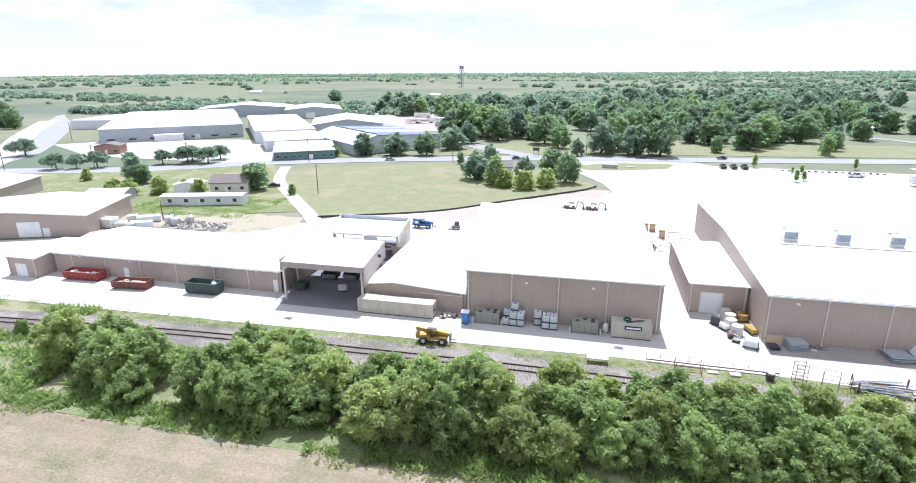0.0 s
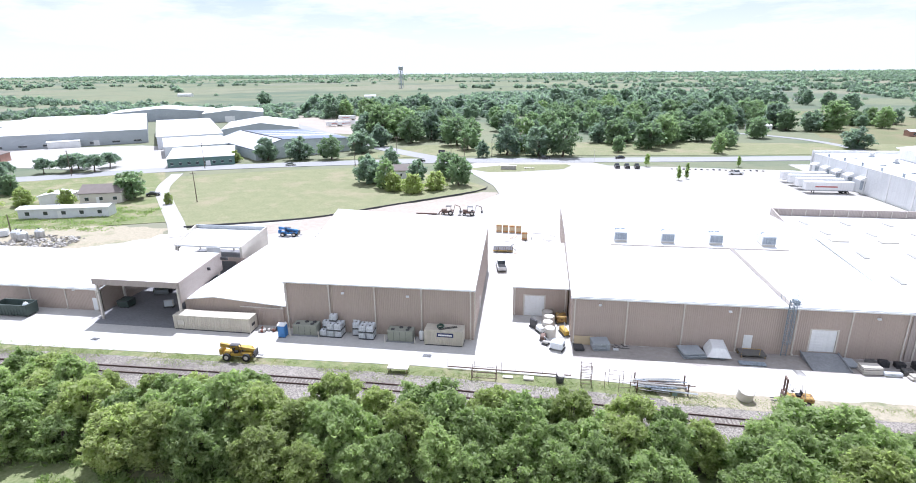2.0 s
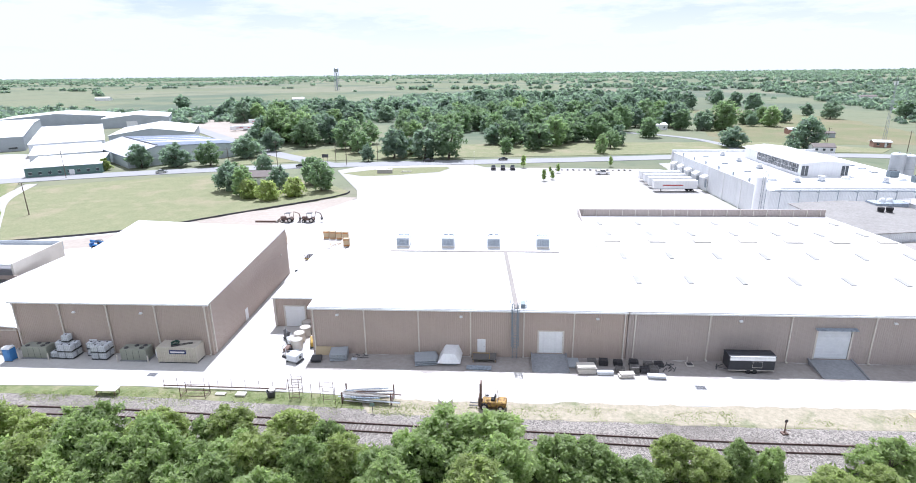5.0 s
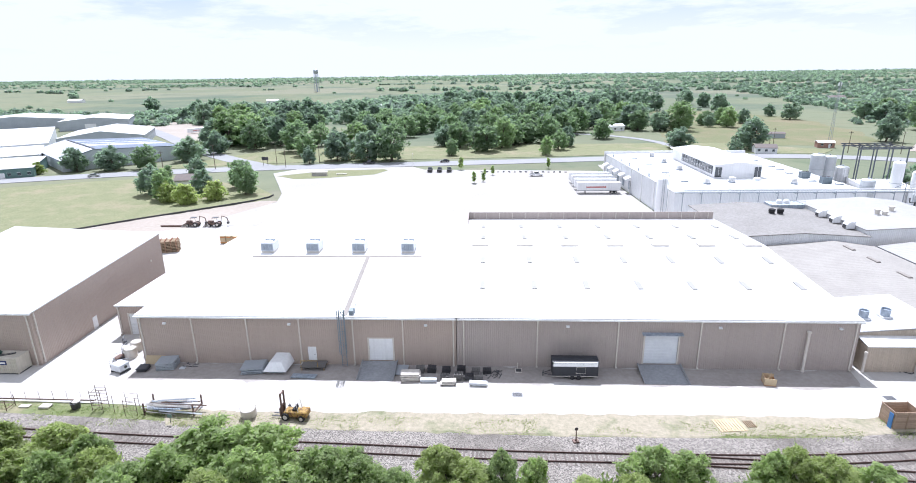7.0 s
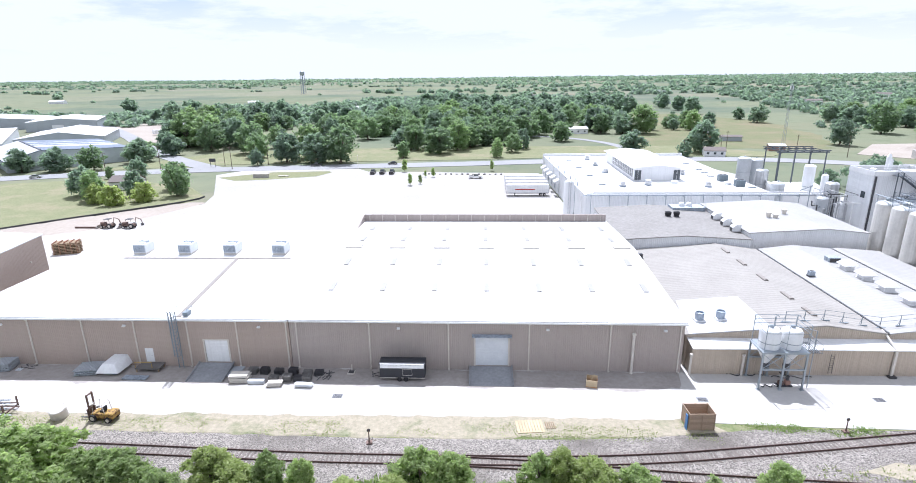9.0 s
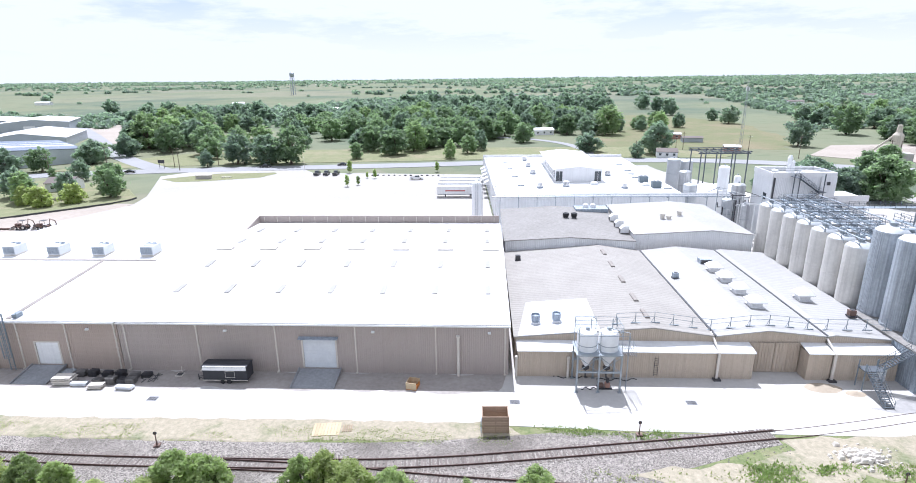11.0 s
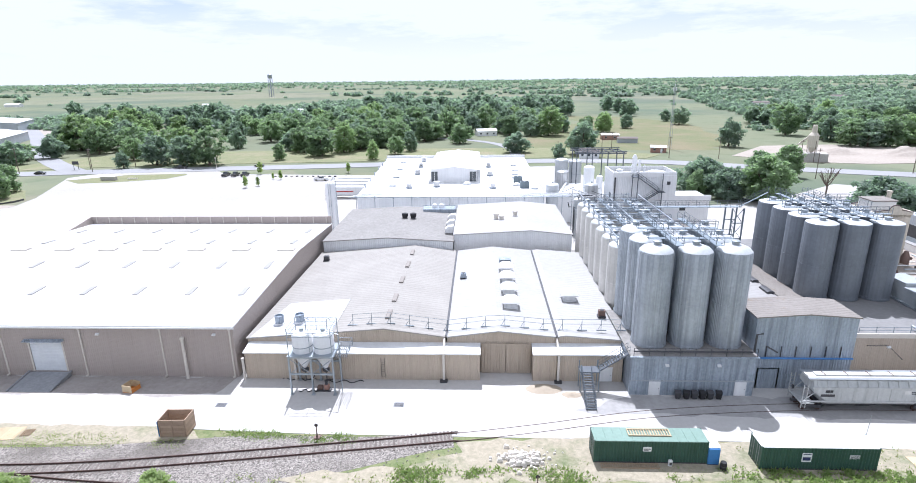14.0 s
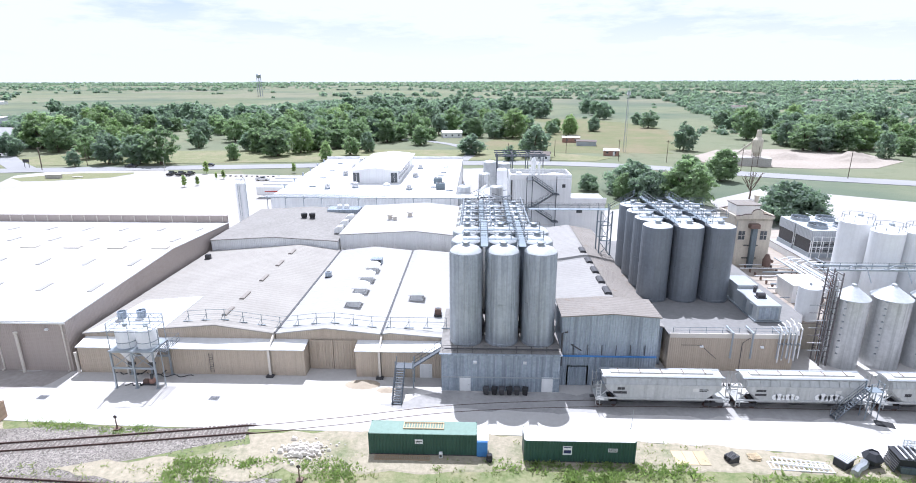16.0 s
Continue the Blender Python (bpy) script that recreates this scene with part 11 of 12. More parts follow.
for x, y, h, a in ((-91, 170, 10.5, True), (-62, 247, 11, True), (-14, 266, 11, True), (-46, 262, 12, True), (-22, 276, 9, False), (-2, 280, 9, False), (-128, 233, 12, True), (-175, 210, 11, True), (-212, 196, 11, True),
                   (-250, 186, 11, True), (-262, 292, 11, True), (-318, 282, 11, True), (-118, 128, 6, False), (262, 300, 11, True), (285, 296, 11, True), (310, 270, 12, True), (345, 250, 12, True), (323, 282, 10, False), (240, 330, 10, True), (232, 318, 9, False),
                   (206, 300, 9, False), (300, 240, 12, True), (-5, 410, 10, True), (-100, 420, 10, True), (-150, 460, 10, True)):
    pole(x, y, h, arm=a)
sgn = thing("roadside_sign", "dark board sign on two posts by the road", "sign", -26, 272)
part("post", Geo().box(-1.2, -0.08, 0, -1.04, 0.08, 4.2).box(1.04, -0.08, 0, 1.2, 0.08, 4.2), M_DARK, sgn)
part("board", Geo().box(-1.6, -0.12, 2.6, 1.6, -0.081, 4.2), M_DARK, sgn)
ms2 = thing("entrance_sign", "low pale masonry entrance sign on the grass island", "sign", 8.5, 244)
part("plinth", Geo().box(-3.2, -0.8, 0, 3.2, 0.8, 1.5, 0.05), M_SCRAP, ms2)
part("cap", Geo().box(-3.4, -1.0, 1.5, 3.4, 1.0, 1.7), M_TRIM, ms2)
ms3 = thing("stone_bench", "low pale bench on the grass island", "bench", 17.5, 246)
part("seat", Geo().box(-2.2, -0.4, 0.35, 2.2, 0.4, 0.5), M_TRIM, ms3)
part("foot", Geo().box(-1.8, -0.3, 0, -1.4, 0.3, 0.35).box(1.4, -0.3, 0, 1.8, 0.3, 0.35), M_TRIM, ms3)
fl = thing("lamp_post", "slim pale lamp post at the lot entrance", "lamp post", 46.5, 263)
part("shaft", Geo().lathe(0, 0, [(0.09, 0), (0.06, 6.5)], 8), M_TRIM, fl)
part("head", Geo().box(-0.15, -0.7, 6.45, 0.15, 0.1, 6.6), M_TRIM, fl)
for k in range(16):
    sb = thing("boundary_stone", "dark boundary stone along the lot edge", "stone", 78 + 2.4 * k, 250.5 - 0.12 * k, 0.02, 20 * k, group="boundary stones")
    part("block", Geo().box(-0.5, -0.35, 0, 0.5, 0.35, 0.5, 0.12), M_DARK if k % 3 else M_SCRAP, sb)
    part("base", Geo().box(-0.55, -0.4, -0.02, 0.55, 0.4, 0.05), M_HEAP, sb)

# scrap pile west
rng = random.Random(77)
for k, (x, y, w, d, h, mt, lb) in enumerate(((-128.0, 119, 5, 3.2, 2.6, M_WHITE, "white box body lying in the scrap yard"), (-122.5, 119.5, 5.0, 3.0, 1.6, M_TRIM, "pale tank half in the scrap yard"), (-117.2, 119.8, 4.6, 2.4, 2.0, M_PLASTIC, "pale cabinet in the scrap yard"),
                                             (-121, 126, 6.0, 2.2, 1.8, M_PLASTIC, "long pale box in the scrap yard"), (-127, 126.5, 3.0, 2.0, 1.5, M_TRIM, "grey crate in the scrap yard"))):
    it = thing("scrapped_box", lb, "scrap", x, y, 0.02, 12 * k, group="scrapped boxes")
    part("body", Geo().box(-w / 2, -d / 2, 0.1, w / 2, d / 2, h, 0.15), mt, it)
    part("skid", Geo().box(-w / 2 + 0.2, -d / 2, 0, w / 2 - 0.2, d / 2, 0.1), M_DARK, it)
for k, (x, y, r0) in enumerate(((-119, 117.2, 1.2), (-113.5, 125.5, 1.4), (-110.8, 124.4, 1.3), (-108, 126.8, 1.1))):
    it = thing("scrapped_tank", "dull grey tank lying in the scrap yard", "tank", x, y, 0.02, 40 * k, group="scrapped tanks")
    part("shell", Geo().lathe(0, 0, [(r0 * 0.8, 0), (r0, 0.3), (r0, 1.9), (r0 * 0.6, 2.4), (0.2, 2.5)], 16), M_STAIN, it, smooth=True)
    part("nozzle", Geo().cyl(0, 0, 2.45, 2.8, 0.2, 8), M_DARK, it)
jp = Geo()
for k in range(420):
    x, y, s = rng.uniform(-114, -95) , rng.uniform(117, 128), rng.uniform(0.15, 0.7)
    z = rng.uniform(0, 0.6)
    jp.add([(x + rng.uniform(-s, s), y + rng.uniform(-s, s), z * rng.random()) for _ in range(4)] + [(x + rng.uniform(-s, s), y + rng.uniform(-s, s), z + s * 0.6 * rng.random()) for _ in range(4)],
           [(0, 1, 5, 4), (1, 2, 6, 5), (2, 3, 7, 6), (3, 0, 4, 7), (4, 5, 6, 7)])
solid("scrap_pile", jp, M_SCRAP, "wide pile of mixed pale and dark scrap", "scrap", "stuff")

# ---- trees ----
def leaf_points(seed, lobes, leaf, count, flat=1.0):
    """Leaf sprays scattered over many overlapping lobes (x, y, z, radius): each is one slim pointed blade."""
    r = np.random.RandomState(seed)
    lob = np.array(lobes)
    w = lob[:, 3] ** 2
    idx = r.choice(len(lob), count, p=w / w.sum())
    d = r.normal(size=(count, 3))
    d[:, 2] += 0.2
    d /= np.linalg.norm(d, axis=1)[:, None]
    rad = lob[idx, 3] * (1.0 - 0.75 * r.rand(count) ** 1.5 + 0.8 * r.rand(count) ** 4)
    c = lob[idx, :3] + d * rad[:, None] * np.array([1, 1, flat])
    c[:, 2] = np.maximum(c[:, 2], 0.05)
    nrm = d * 0.55 + np.array([0, 0, 0.6]) + r.normal(scale=0.7, size=(count, 3))
    nrm /= np.linalg.norm(nrm, axis=1)[:, None]
    t = np.cross(nrm, r.normal(size=(count, 3)))
    t /= np.linalg.norm(t, axis=1)[:, None]
    b = np.cross(nrm, t)
    s = leaf * (0.5 + 1.0 * r.rand(count))[:, None]
    return np.stack([c - t * s * 0.8 - b * s * 0.5, c + t * s * 1.2 + nrm * s * 0.2, c - t * s * 0.3 + b * s * 0.6], axis=1)


def leaf_mesh(name, tri, mat):
    n = len(tri)
    me = bpy.data.meshes.new(name)
    me.vertices.add(n * 3)
    me.vertices.foreach_set("co", tri.astype(np.float32).ravel())
    me.loops.add(n * 3)
    me.loops.foreach_set("vertex_index", np.arange(n * 3, dtype=np.int32))
    me.polygons.add(n)
    me.polygons.foreach_set("loop_start", np.arange(0, n * 3, 3, dtype=np.int32))
    me.materials.append(mat)
    me.update(calc_edges=True)
    return me


def trunk_geo(seed, h, r0, lobes):
    g, r = Geo(), random.Random(seed)
    pts = [(0, 0, -0.1)]
    for k in range(1, 5):
        pts.append((r.uniform(-0.05, 0.05) * h, r.uniform(-0.05, 0.05) * h, h * k / 4))
    for (a, b), (ra, rb) in zip(zip(pts, pts[1:]), ((r0 * 1.25, r0), (r0, r0 * 0.8), (r0 * 0.8, r0 * 0.62), (r0 * 0.62, r0 * 0.4))):
        n = 7
        p = [(q[0] + rr * math.cos(2 * math.pi * i / n), q[1] + rr * math.sin(2 * math.pi * i / n), q[2]) for q, rr in ((a, ra), (b, rb)) for i in range(n)]
        g.add(p, [(i, (i + 1) % n, n + (i + 1) % n, n + i) for i in range(n)])
    for x, y, z, rad in lobes[:7]:
        s = pts[2 + (int(abs(x * 7)) % 2)]
        g.tube([s, ((s[0] + x) / 2 + r.uniform(-0.2, 0.2), (s[1] + y) / 2, (s[2] + z) / 2 + 0.25), (x, y, z)], r0 * 0.26, 5)
    return g


def lobes_of(seed, n, width, z0, z1, rmin, rmax, belly=0.35):
    """Lobes on and inside an uneven dome: wide at the belly, ragged at the top."""
    r, out = random.Random(seed), []
    tall = z1 - z0
    for i in range(n):
        a = r.uniform(0, 2 * math.pi)
        u = r.random() ** 0.8
        bulge = 0.78 + 0.42 * noise.noise(Vector((math.cos(a) * 1.3, math.sin(a) * 1.3, seed * 3.7 + u * 2)))
        ring = math.sqrt(max(0.0, 1 - ((u - belly) / (1.02 - belly)) ** 2)) if u > belly else 0.75 + 0.25 * u / belly
        rr = width * ring * bulge * math.sqrt(r.uniform(0.12, 1.0))
        top = 1.0 + 0.25 * noise.noise(Vector((math.cos(a), math.sin(a), seed * 1.3)))
        out.append((rr * math.cos(a), rr * math.sin(a), z0 + tall * u * top, r.uniform(rmin, rmax) * (1.15 - 0.45 * u)))
    return out


def tree(name, label, seed, lobes, leaf, count, mat, trunk_h, trunk_r, flat=0.8):
    t = thing(name, label, "tree")
    part("trunk", trunk_geo(seed, trunk_h, trunk_r, lobes), M_BARK, t)
    part("crown", leaf_mesh("crown", leaf_points(seed, lobes, leaf, count, flat), mat), mat, t)
    return t


rng = random.Random(11)
# close thicket along the railway
NEAR = []
for k in range(6):
    mat = (M_LEAF, M_LEAF_LIGHT, M_LEAF)[k % 3]
    lob = lobes_of(k + 3, 150, 3.2 + 0.3 * (k % 3), 0.4, 5.5 + 0.35 * k, 0.3, 0.78)
    NEAR.append(tree("thicket_tree", ("dense bright green bushy tree by the railway", "dense deep green bushy tree by the railway")[k % 2], k, lob, 0.2, 12000, mat, 3.6 + 0.3 * k, 0.17))
spots = []
x = -72.0
while x < 61:
    gap = -55 < x < -51.5
    for y0, h in ((51.5, 1.0), (56.0, 1.12), (60.2, 0.95)):
        if gap or (y0 > 59 and (x < -48 or 40 < x)):
            continue
        if x < -66 and y0 < 55:
            continue
        spots.append((x + rng.uniform(-1.4, 1.4), y0 + rng.uniform(-1.3, 1.3) + (1.2 if x > 20 else 0), h * rng.uniform(0.72, 1.08)))
    x += rng.uniform(3.6, 4.7)
spots += [(-62, 55.5, 1.35), (-58, 54, 1.2), (-66, 57, 1.1), (-88, 62, 0.42), (-84, 61.5, 0.4), (-95, 61, 0.38), (-92, 60.5, 0.3)]
for x, y, s, w in ((50.5, 61.2, 1.0, 1.3), (55.5, 61.6, 1.02, 1.25), (47, 59.5, 0.85, 1.2), (62.8, 60.4, 0.75, 1.3), (66.2, 60.2, 0.72, 1.2), (75.0, 61.6, 0.72, 1.1), (78.3, 60.3, 0.62, 1.2), (81.5, 60.8, 0.6, 1.0), (84.8, 60.8, 0.6, 0.95),
                   (71, 58.6, 0.6, 1.2), (90, 58.4, 0.5, 1.3), (97.2, 61.6, 0.78, 1.05), (100.8, 61.4, 0.74, 1.0), (95, 59, 0.55, 1.2), (112.0, 62.6, 0.7, 0.8), (109.6, 62.6, 0.62, 0.75), (115.2, 61.4, 0.66, 1.2), (119.6, 61.0, 0.58, 1.2),
                   (106, 58.6, 0.5, 1.3), (127.0, 60.4, 0.45, 1.4), (134.2, 61.6, 0.62, 1.1), (137.6, 60.0, 0.42, 1.2), (131, 57.8, 0.4, 1.4), (123, 58.4, 0.45, 1.4)):
    spots.append((x, y, s, w))
used = set()
for i, (x, y, s, *w) in enumerate(spots):
    w = w[0] if w else 1.0
    k = rng.randrange(6)
    m = pose(x, y, -0.05, 0, 0, rng.uniform(0, 360))
    if k not in used:
        used.add(k)
        NEAR[k].matrix_basis = m @ Matrix.Scale(s, 4)
    else:
        c = copy_thing(NEAR[k], m)
        c.scale = (s * w * rng.uniform(0.9, 1.15), s * w * rng.uniform(0.9, 1.15), s)
    tagged(NEAR[k], group="thicket along the railway")

# oaks and elms round the road and beyond
OAK, OAK_LOBES = [], []
for k in range(6):
    w = 4.6 + 0.5 * (k % 3)
    lob = lobes_of(k + 70, 105, w, 0.9, 8.4 + 0.45 * k, 0.5, 1.25, 0.36)
    OAK_LOBES.append(lob)
    OAK.append(tree("oak_tree", ("broad dark green oak tree on open grass", "round mid-green shade tree in a grove")[k % 2], k + 20, lob, 0.44, 3300, (M_LEAF_HAZE, M_LEAF_MID, M_LEAF_HAZE, M_LEAF_HAZE, M_LEAF_MID, M_LEAF_PALE)[k], 5.0, 0.3))
# low spreading live oaks along the road, light scrub behind the western sheds
LIVE = tree("live_oak", "low spreading live oak beside the road", 41, lobes_of(41, 80, 5.6, 2.6, 6.6, 0.6, 1.2, 0.3), 0.42, 3000, M_LEAF_HAZE, 4.4, 0.28, 0.75)
for i, (x, y, w) in enumerate(((-228.4, 192.1, 12.8), (-221.6, 196, 9.5), (-214.9, 200.2, 13), (-192.1, 213.8, 11), (-181.8, 217.8, 16), (-173, 220.7, 14), (-282.6, 222.8, 18), (-203, 206.5, 9), (-186, 226, 13), (-174, 231, 12))):
    m = pose(x, y, land(x, y) + 0.02, 0, 0, 67 * i)
    live = LIVE if i == 0 else copy_thing(LIVE, m)
    live.matrix_basis = m @ Matrix.Diagonal((w / 12.6, w / 12.6, 0.55 + w / 28, 1.0))
tagged(LIVE, group="live oaks along the road")
SCRUB = tree("scrub_tree", "light green bushy scrub tree in weeds", 43, lobes_of(43, 70, 3.3, 0.5, 5.6, 0.45, 0.95), 0.34, 2600, M_LEAF_LIGHT, 3.2, 0.14)
for i, (x, y, w) in enumerate(((-157.9, 150.4, 7.2), (-153.2, 153.3, 8.0), (-145.6, 158.7, 8.5), (-161, 156, 6.5), (-132, 161.6, 6.6), (-192.8, 174, 5.5), (-140, 164, 5), (-99, 166.5, 3.5), (-123.9, 252.2, 7), (-30, 195, 10), (-22, 192, 10), (-15, 198, 10))):
    m = pose(x, y, 0.02, 0, 0, 51 * i)
    bush = SCRUB if i == 0 else copy_thing(SCRUB, m)
    bush.matrix_basis = m @ Matrix.Diagonal((w / 7.6, w / 7.6, 0.35 + w / 13, 1.0))
tagged(SCRUB, group="scrub trees")
BIG = []
for k in range(2):
    BIG.append(tree("oak_tree", ("broad dark green oak beyond the cooling towers", "tall mid-green tree beyond the tower")[k], k + 90, lobes_of(k + 90, 190, 8.6 - 1.8 * k, 1.2, 10.8 + 2.2 * k, 0.7, 1.7, 0.4), 0.5, 9500, (M_LEAF_HAZE, M_LEAF_MID)[k], 6.5, 0.45))
for i, (x, y, sx, sz) in enumerate(((281, 174, 1.32, 1.0), (259, 198, 1.35, 1.05), (250, 203, 0.95, 0.9), (241, 208, 0.55, 0.62), (246, 217, 1.1, 1.0), (268, 219, 1.1, 0.95), (232, 222, 0.5, 0.55), (290, 244, 1.0, 0.9))):
    k = i % 2
    m = pose(x, y, 0.02, 0, 0, 73 * i)
    tall = BIG[k] if i < 2 else copy_thing(BIG[k], m)
    tall.matrix_basis = m @ Matrix.Diagonal((sx, sx, sz, 1.0))
oaks = [(-43, 207, 1.3), (-15, 219, 1.2), (-43, 241, 0.9), (-24, 207, 0.9), (-8, 207, 1.1), (-34, 199, 0.95), (-116, 172, 1.22), (-57, 242, 0.43), (-6, 277, 0.8), (33, 284, 1.9), (21, 285, 1.9),
        (5, 286, 1.8), (-72, 289, 1.7), (62, 301, 0.86), (111, 301, 0.75), (207, 301, 0.91), (-78, 302, 1.1), (-80, 309, 1), (-70, 314, 1.4), (80, 316, 1.9), (221, 316, 1.9),
        (-26, 320, 2), (120, 320, 1.2), (-76, 324, 0.96), (187, 324, 1.6), (89, 330, 1.6), (65, 332, 1.7), (127, 334, 1.1), (398, 340, 2.1), (378, 343, 1.8), (310, 344, 1.6),
        (-456, 345, 2.3), (-64, 346, 2), (391, 347, 1.8), (-78, 348, 2.3), (415, 348, 1.9), (-89, 350, 1.9), (18, 352, 1.2), (-78, 359, 2.1), (-59, 360, 1.9), (-41, 361, 1.2),
        (26, 387, 1.9), (-1, 395, 1.5), (159, 397, 0.86), (-8, 402, 1.7), (375, 406, 2.3), (16, 409, 1.6), (203, 414, 2), (215, 414, 2.3), (-4, 436, 1.6), (118, 446, 2.2),
        (95, 463, 2.3), (282, 464, 1.3), (405, 486, 2.1), (334, 495, 1.7), (334, 531, 1.2), (-193, 582, 2.1), (331, 639, 1.7), (-340, 703, 2.2), (-55, 331, 1.7), (-46, 347, 1.9),
        (-17, 303, 1.5), (-34, 340, 1.5), (12, 300, 1.6), (56, 341, 1.5), (72, 345, 1.7), (96, 342, 1.8), (104, 352, 1.6), (-20, 345, 1.4), (-171, 175, 1.0), (-165, 173, 0.7),
        (-110.7, 258.8, 1.25), (-95, 261.9, 1.6), (-80.2, 264.8, 1.3), (-430, 335, 1.7), (-445, 346, 1.8), (-460, 352, 1.7), (-452, 338, 1.5)]
woods = [([(68, 344), (150, 347), (190, 418), (240, 500), (255, 560), (200, 640), (60, 620), (0, 520), (-20, 450), (34, 405)], 128, (1.4, 2.1)),
         ([(-250, 540), (-190, 520), (-100, 430), (-70, 420), (-30, 470), (10, 520), (-60, 620), (-220, 620)], 44, (1.5, 2.2)),
         ([(-110, 350), (-70, 350), (-40, 400), (-80, 420)], 6, (1.2, 1.7)), ([(120, 620), (330, 600), (330, 760), (60, 780), (-40, 700)], 70, (1.6, 2.3)),
         ([(200, 420), (260, 430), (300, 480), (240, 520)], 7, (0.9, 1.4)), ([(375, 345), (420, 250), (560, 300), (620, 520), (400, 560), (380, 420)], 120, (1.2, 2.0))]


def inside(poly, x, y):
    c = False
    for (xa, ya), (xb, yb) in zip(poly, poly[1:] + poly[:1]):
        if (ya > y) != (yb > y) and x < (xb - xa) * (y - ya) / (yb - ya) + xa:
            c = not c
    return c


def scatter(poly, count, apart, taken):
    xs, ys = [p[0] for p in poly], [p[1] for p in poly]
    out, tries = [], 0
    while len(out) < count and tries < count * 30:
        tries += 1
        x, y = rng.uniform(min(xs), max(xs)), rng.uniform(min(ys), max(ys))
        if inside(poly, x, y) and noise.noise(Vector((x / 38, y / 52, 3.3))) > -0.12 and all((x - a) ** 2 + (y - b) ** 2 > q * q for a, b, q in glades) and all((x - a) ** 2 + (y - b) ** 2 > apart ** 2 for a, b in taken):
            out.append((x, y))
            taken.append((x, y))
    return out


glades = [(22, 454, 17), (-74, 497, 24), (53, 364, 17), (40, 452, 14), (93, 607, 24), (-8, 811, 35), (32, 810, 30), (128, 420, 13), (170, 402, 22), (-40, 405, 15), (85, 520, 15), (0, 560, 18)]
taken = [(x, y) for x, y, s in oaks]
for poly, count, (lo, hi) in woods:
    oaks += [(x, y, rng.uniform(lo, hi)) for x, y in scatter(poly, count, 6.6, taken)]
first, others = oaks[:6], sorted(oaks[6:], key=lambda q: q[1])
for i, (x, y, s) in enumerate(first + others[:284]):
    k = i if i < 6 else rng.randrange(6)
    m = pose(x, y, land(x, y) + 0.02, 0, 0, rng.uniform(0, 360))
    if i < 6:
        OAK[k].matrix_basis = m @ Matrix.Diagonal((s, s, s * 0.68 + 0.30, 1.0))
        tagged(OAK[k], group="shade trees")
    else:
        c = copy_thing(OAK[k], m)
        c.scale = (s * rng.uniform(0.92, 1.12), s * rng.uniform(0.92, 1.12), (s * 0.68 + 0.30) * rng.uniform(0.85, 1.1))
small = [leaf_points(k + 20, OAK_LOBES[k], 0.85, 900, 0.8) for k in range(6)]
stand = []
for x, y, s in others[284:]:
    a = rng.uniform(0, 6.28)
    ca, sa = math.cos(a) * s, math.sin(a) * s
    q = small[rng.randrange(6)]
    stand.append(np.stack([q[:, :, 0] * ca - q[:, :, 1] * sa + x, q[:, :, 0] * sa + q[:, :, 1] * ca + y, q[:, :, 2] * (s * 0.68 + 0.30) * rng.uniform(0.85, 1.15) + land(x, y)], axis=2))
tagged(new("oak_wood", leaf_mesh("oak_wood", np.concatenate(stand), M_LEAF_HAZE)), "dense mid-green oak wood beyond the road", "woods", kind="stuff")

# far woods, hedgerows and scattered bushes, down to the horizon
r = np.random.RandomState(5)
pts = []


def band(n, x0, x1, y0, y1, size):
    """Long dark woods and thickets, drawn out across the view, with open fields between."""
    k = 0
    while k < n:
        x, y = r.uniform(x0, x1), y0 + (y1 - y0) * r.rand() ** 1.3
        v = noise.noise(Vector((x / 620, y / 150, 9.0))) + 0.4 * noise.noise(Vector((x / 120, y / 60, 2.0)))
        if v > (-0.08 if y > 2900 else 0.2 if x < 330 else 0.04) or r.rand() < 0.015:
            pts.append((x, y, size * r.uniform(0.55, 1.3)))
            k += 1


for poly, n, size in (([(-430, 560), (-300, 575), (-290, 615), (-430, 625)], 46, 5.2), ([(-265, 505), (-180, 485), (-150, 545), (-260, 560)], 40, 5.2), ([(-300, 570), (-120, 525), (-90, 640), (-190, 800), (-290, 760)], 110, 5.6),
                      ([(-120, 490), (-40, 465), (60, 640), (40, 900), (-60, 1000), (-150, 760)], 280, 6.0), ([(60, 630), (245, 565), (280, 760), (300, 980), (0, 1000)], 330, 6.2),
                      ([(420, 570), (900, 500), (1300, 900), (900, 1150), (520, 1050)], 1000, 5.6), ([(345, 430), (470, 420), (640, 520), (430, 560)], 90, 3.4), ([(-900, 700), (-640, 640), (-560, 700), (-860, 820)], 90, 5.5), ([(-540, 480), (-480, 470), (-400, 545), (-390, 600), (-500, 600)], 90, 6.2),
                      ([(-1050, 760), (-880, 690), (-840, 730), (-980, 830)], 60, 6.0), ([(-1500, 1250), (-1100, 1150), (-700, 1500), (-1300, 1600)], 160, 7.0), ([(-560, 640), (-480, 620), (-420, 660), (-520, 700)], 24, 5.0)):
    xs, ys = [q[0] for q in poly], [q[1] for q in poly]
    k = 0
    while k < n:
        x, y = r.uniform(min(xs), max(xs)), r.uniform(min(ys), max(ys))
        if inside(poly, x, y):
            pts.append((x, y, size * r.uniform(0.65, 1.3)))
            k += 1
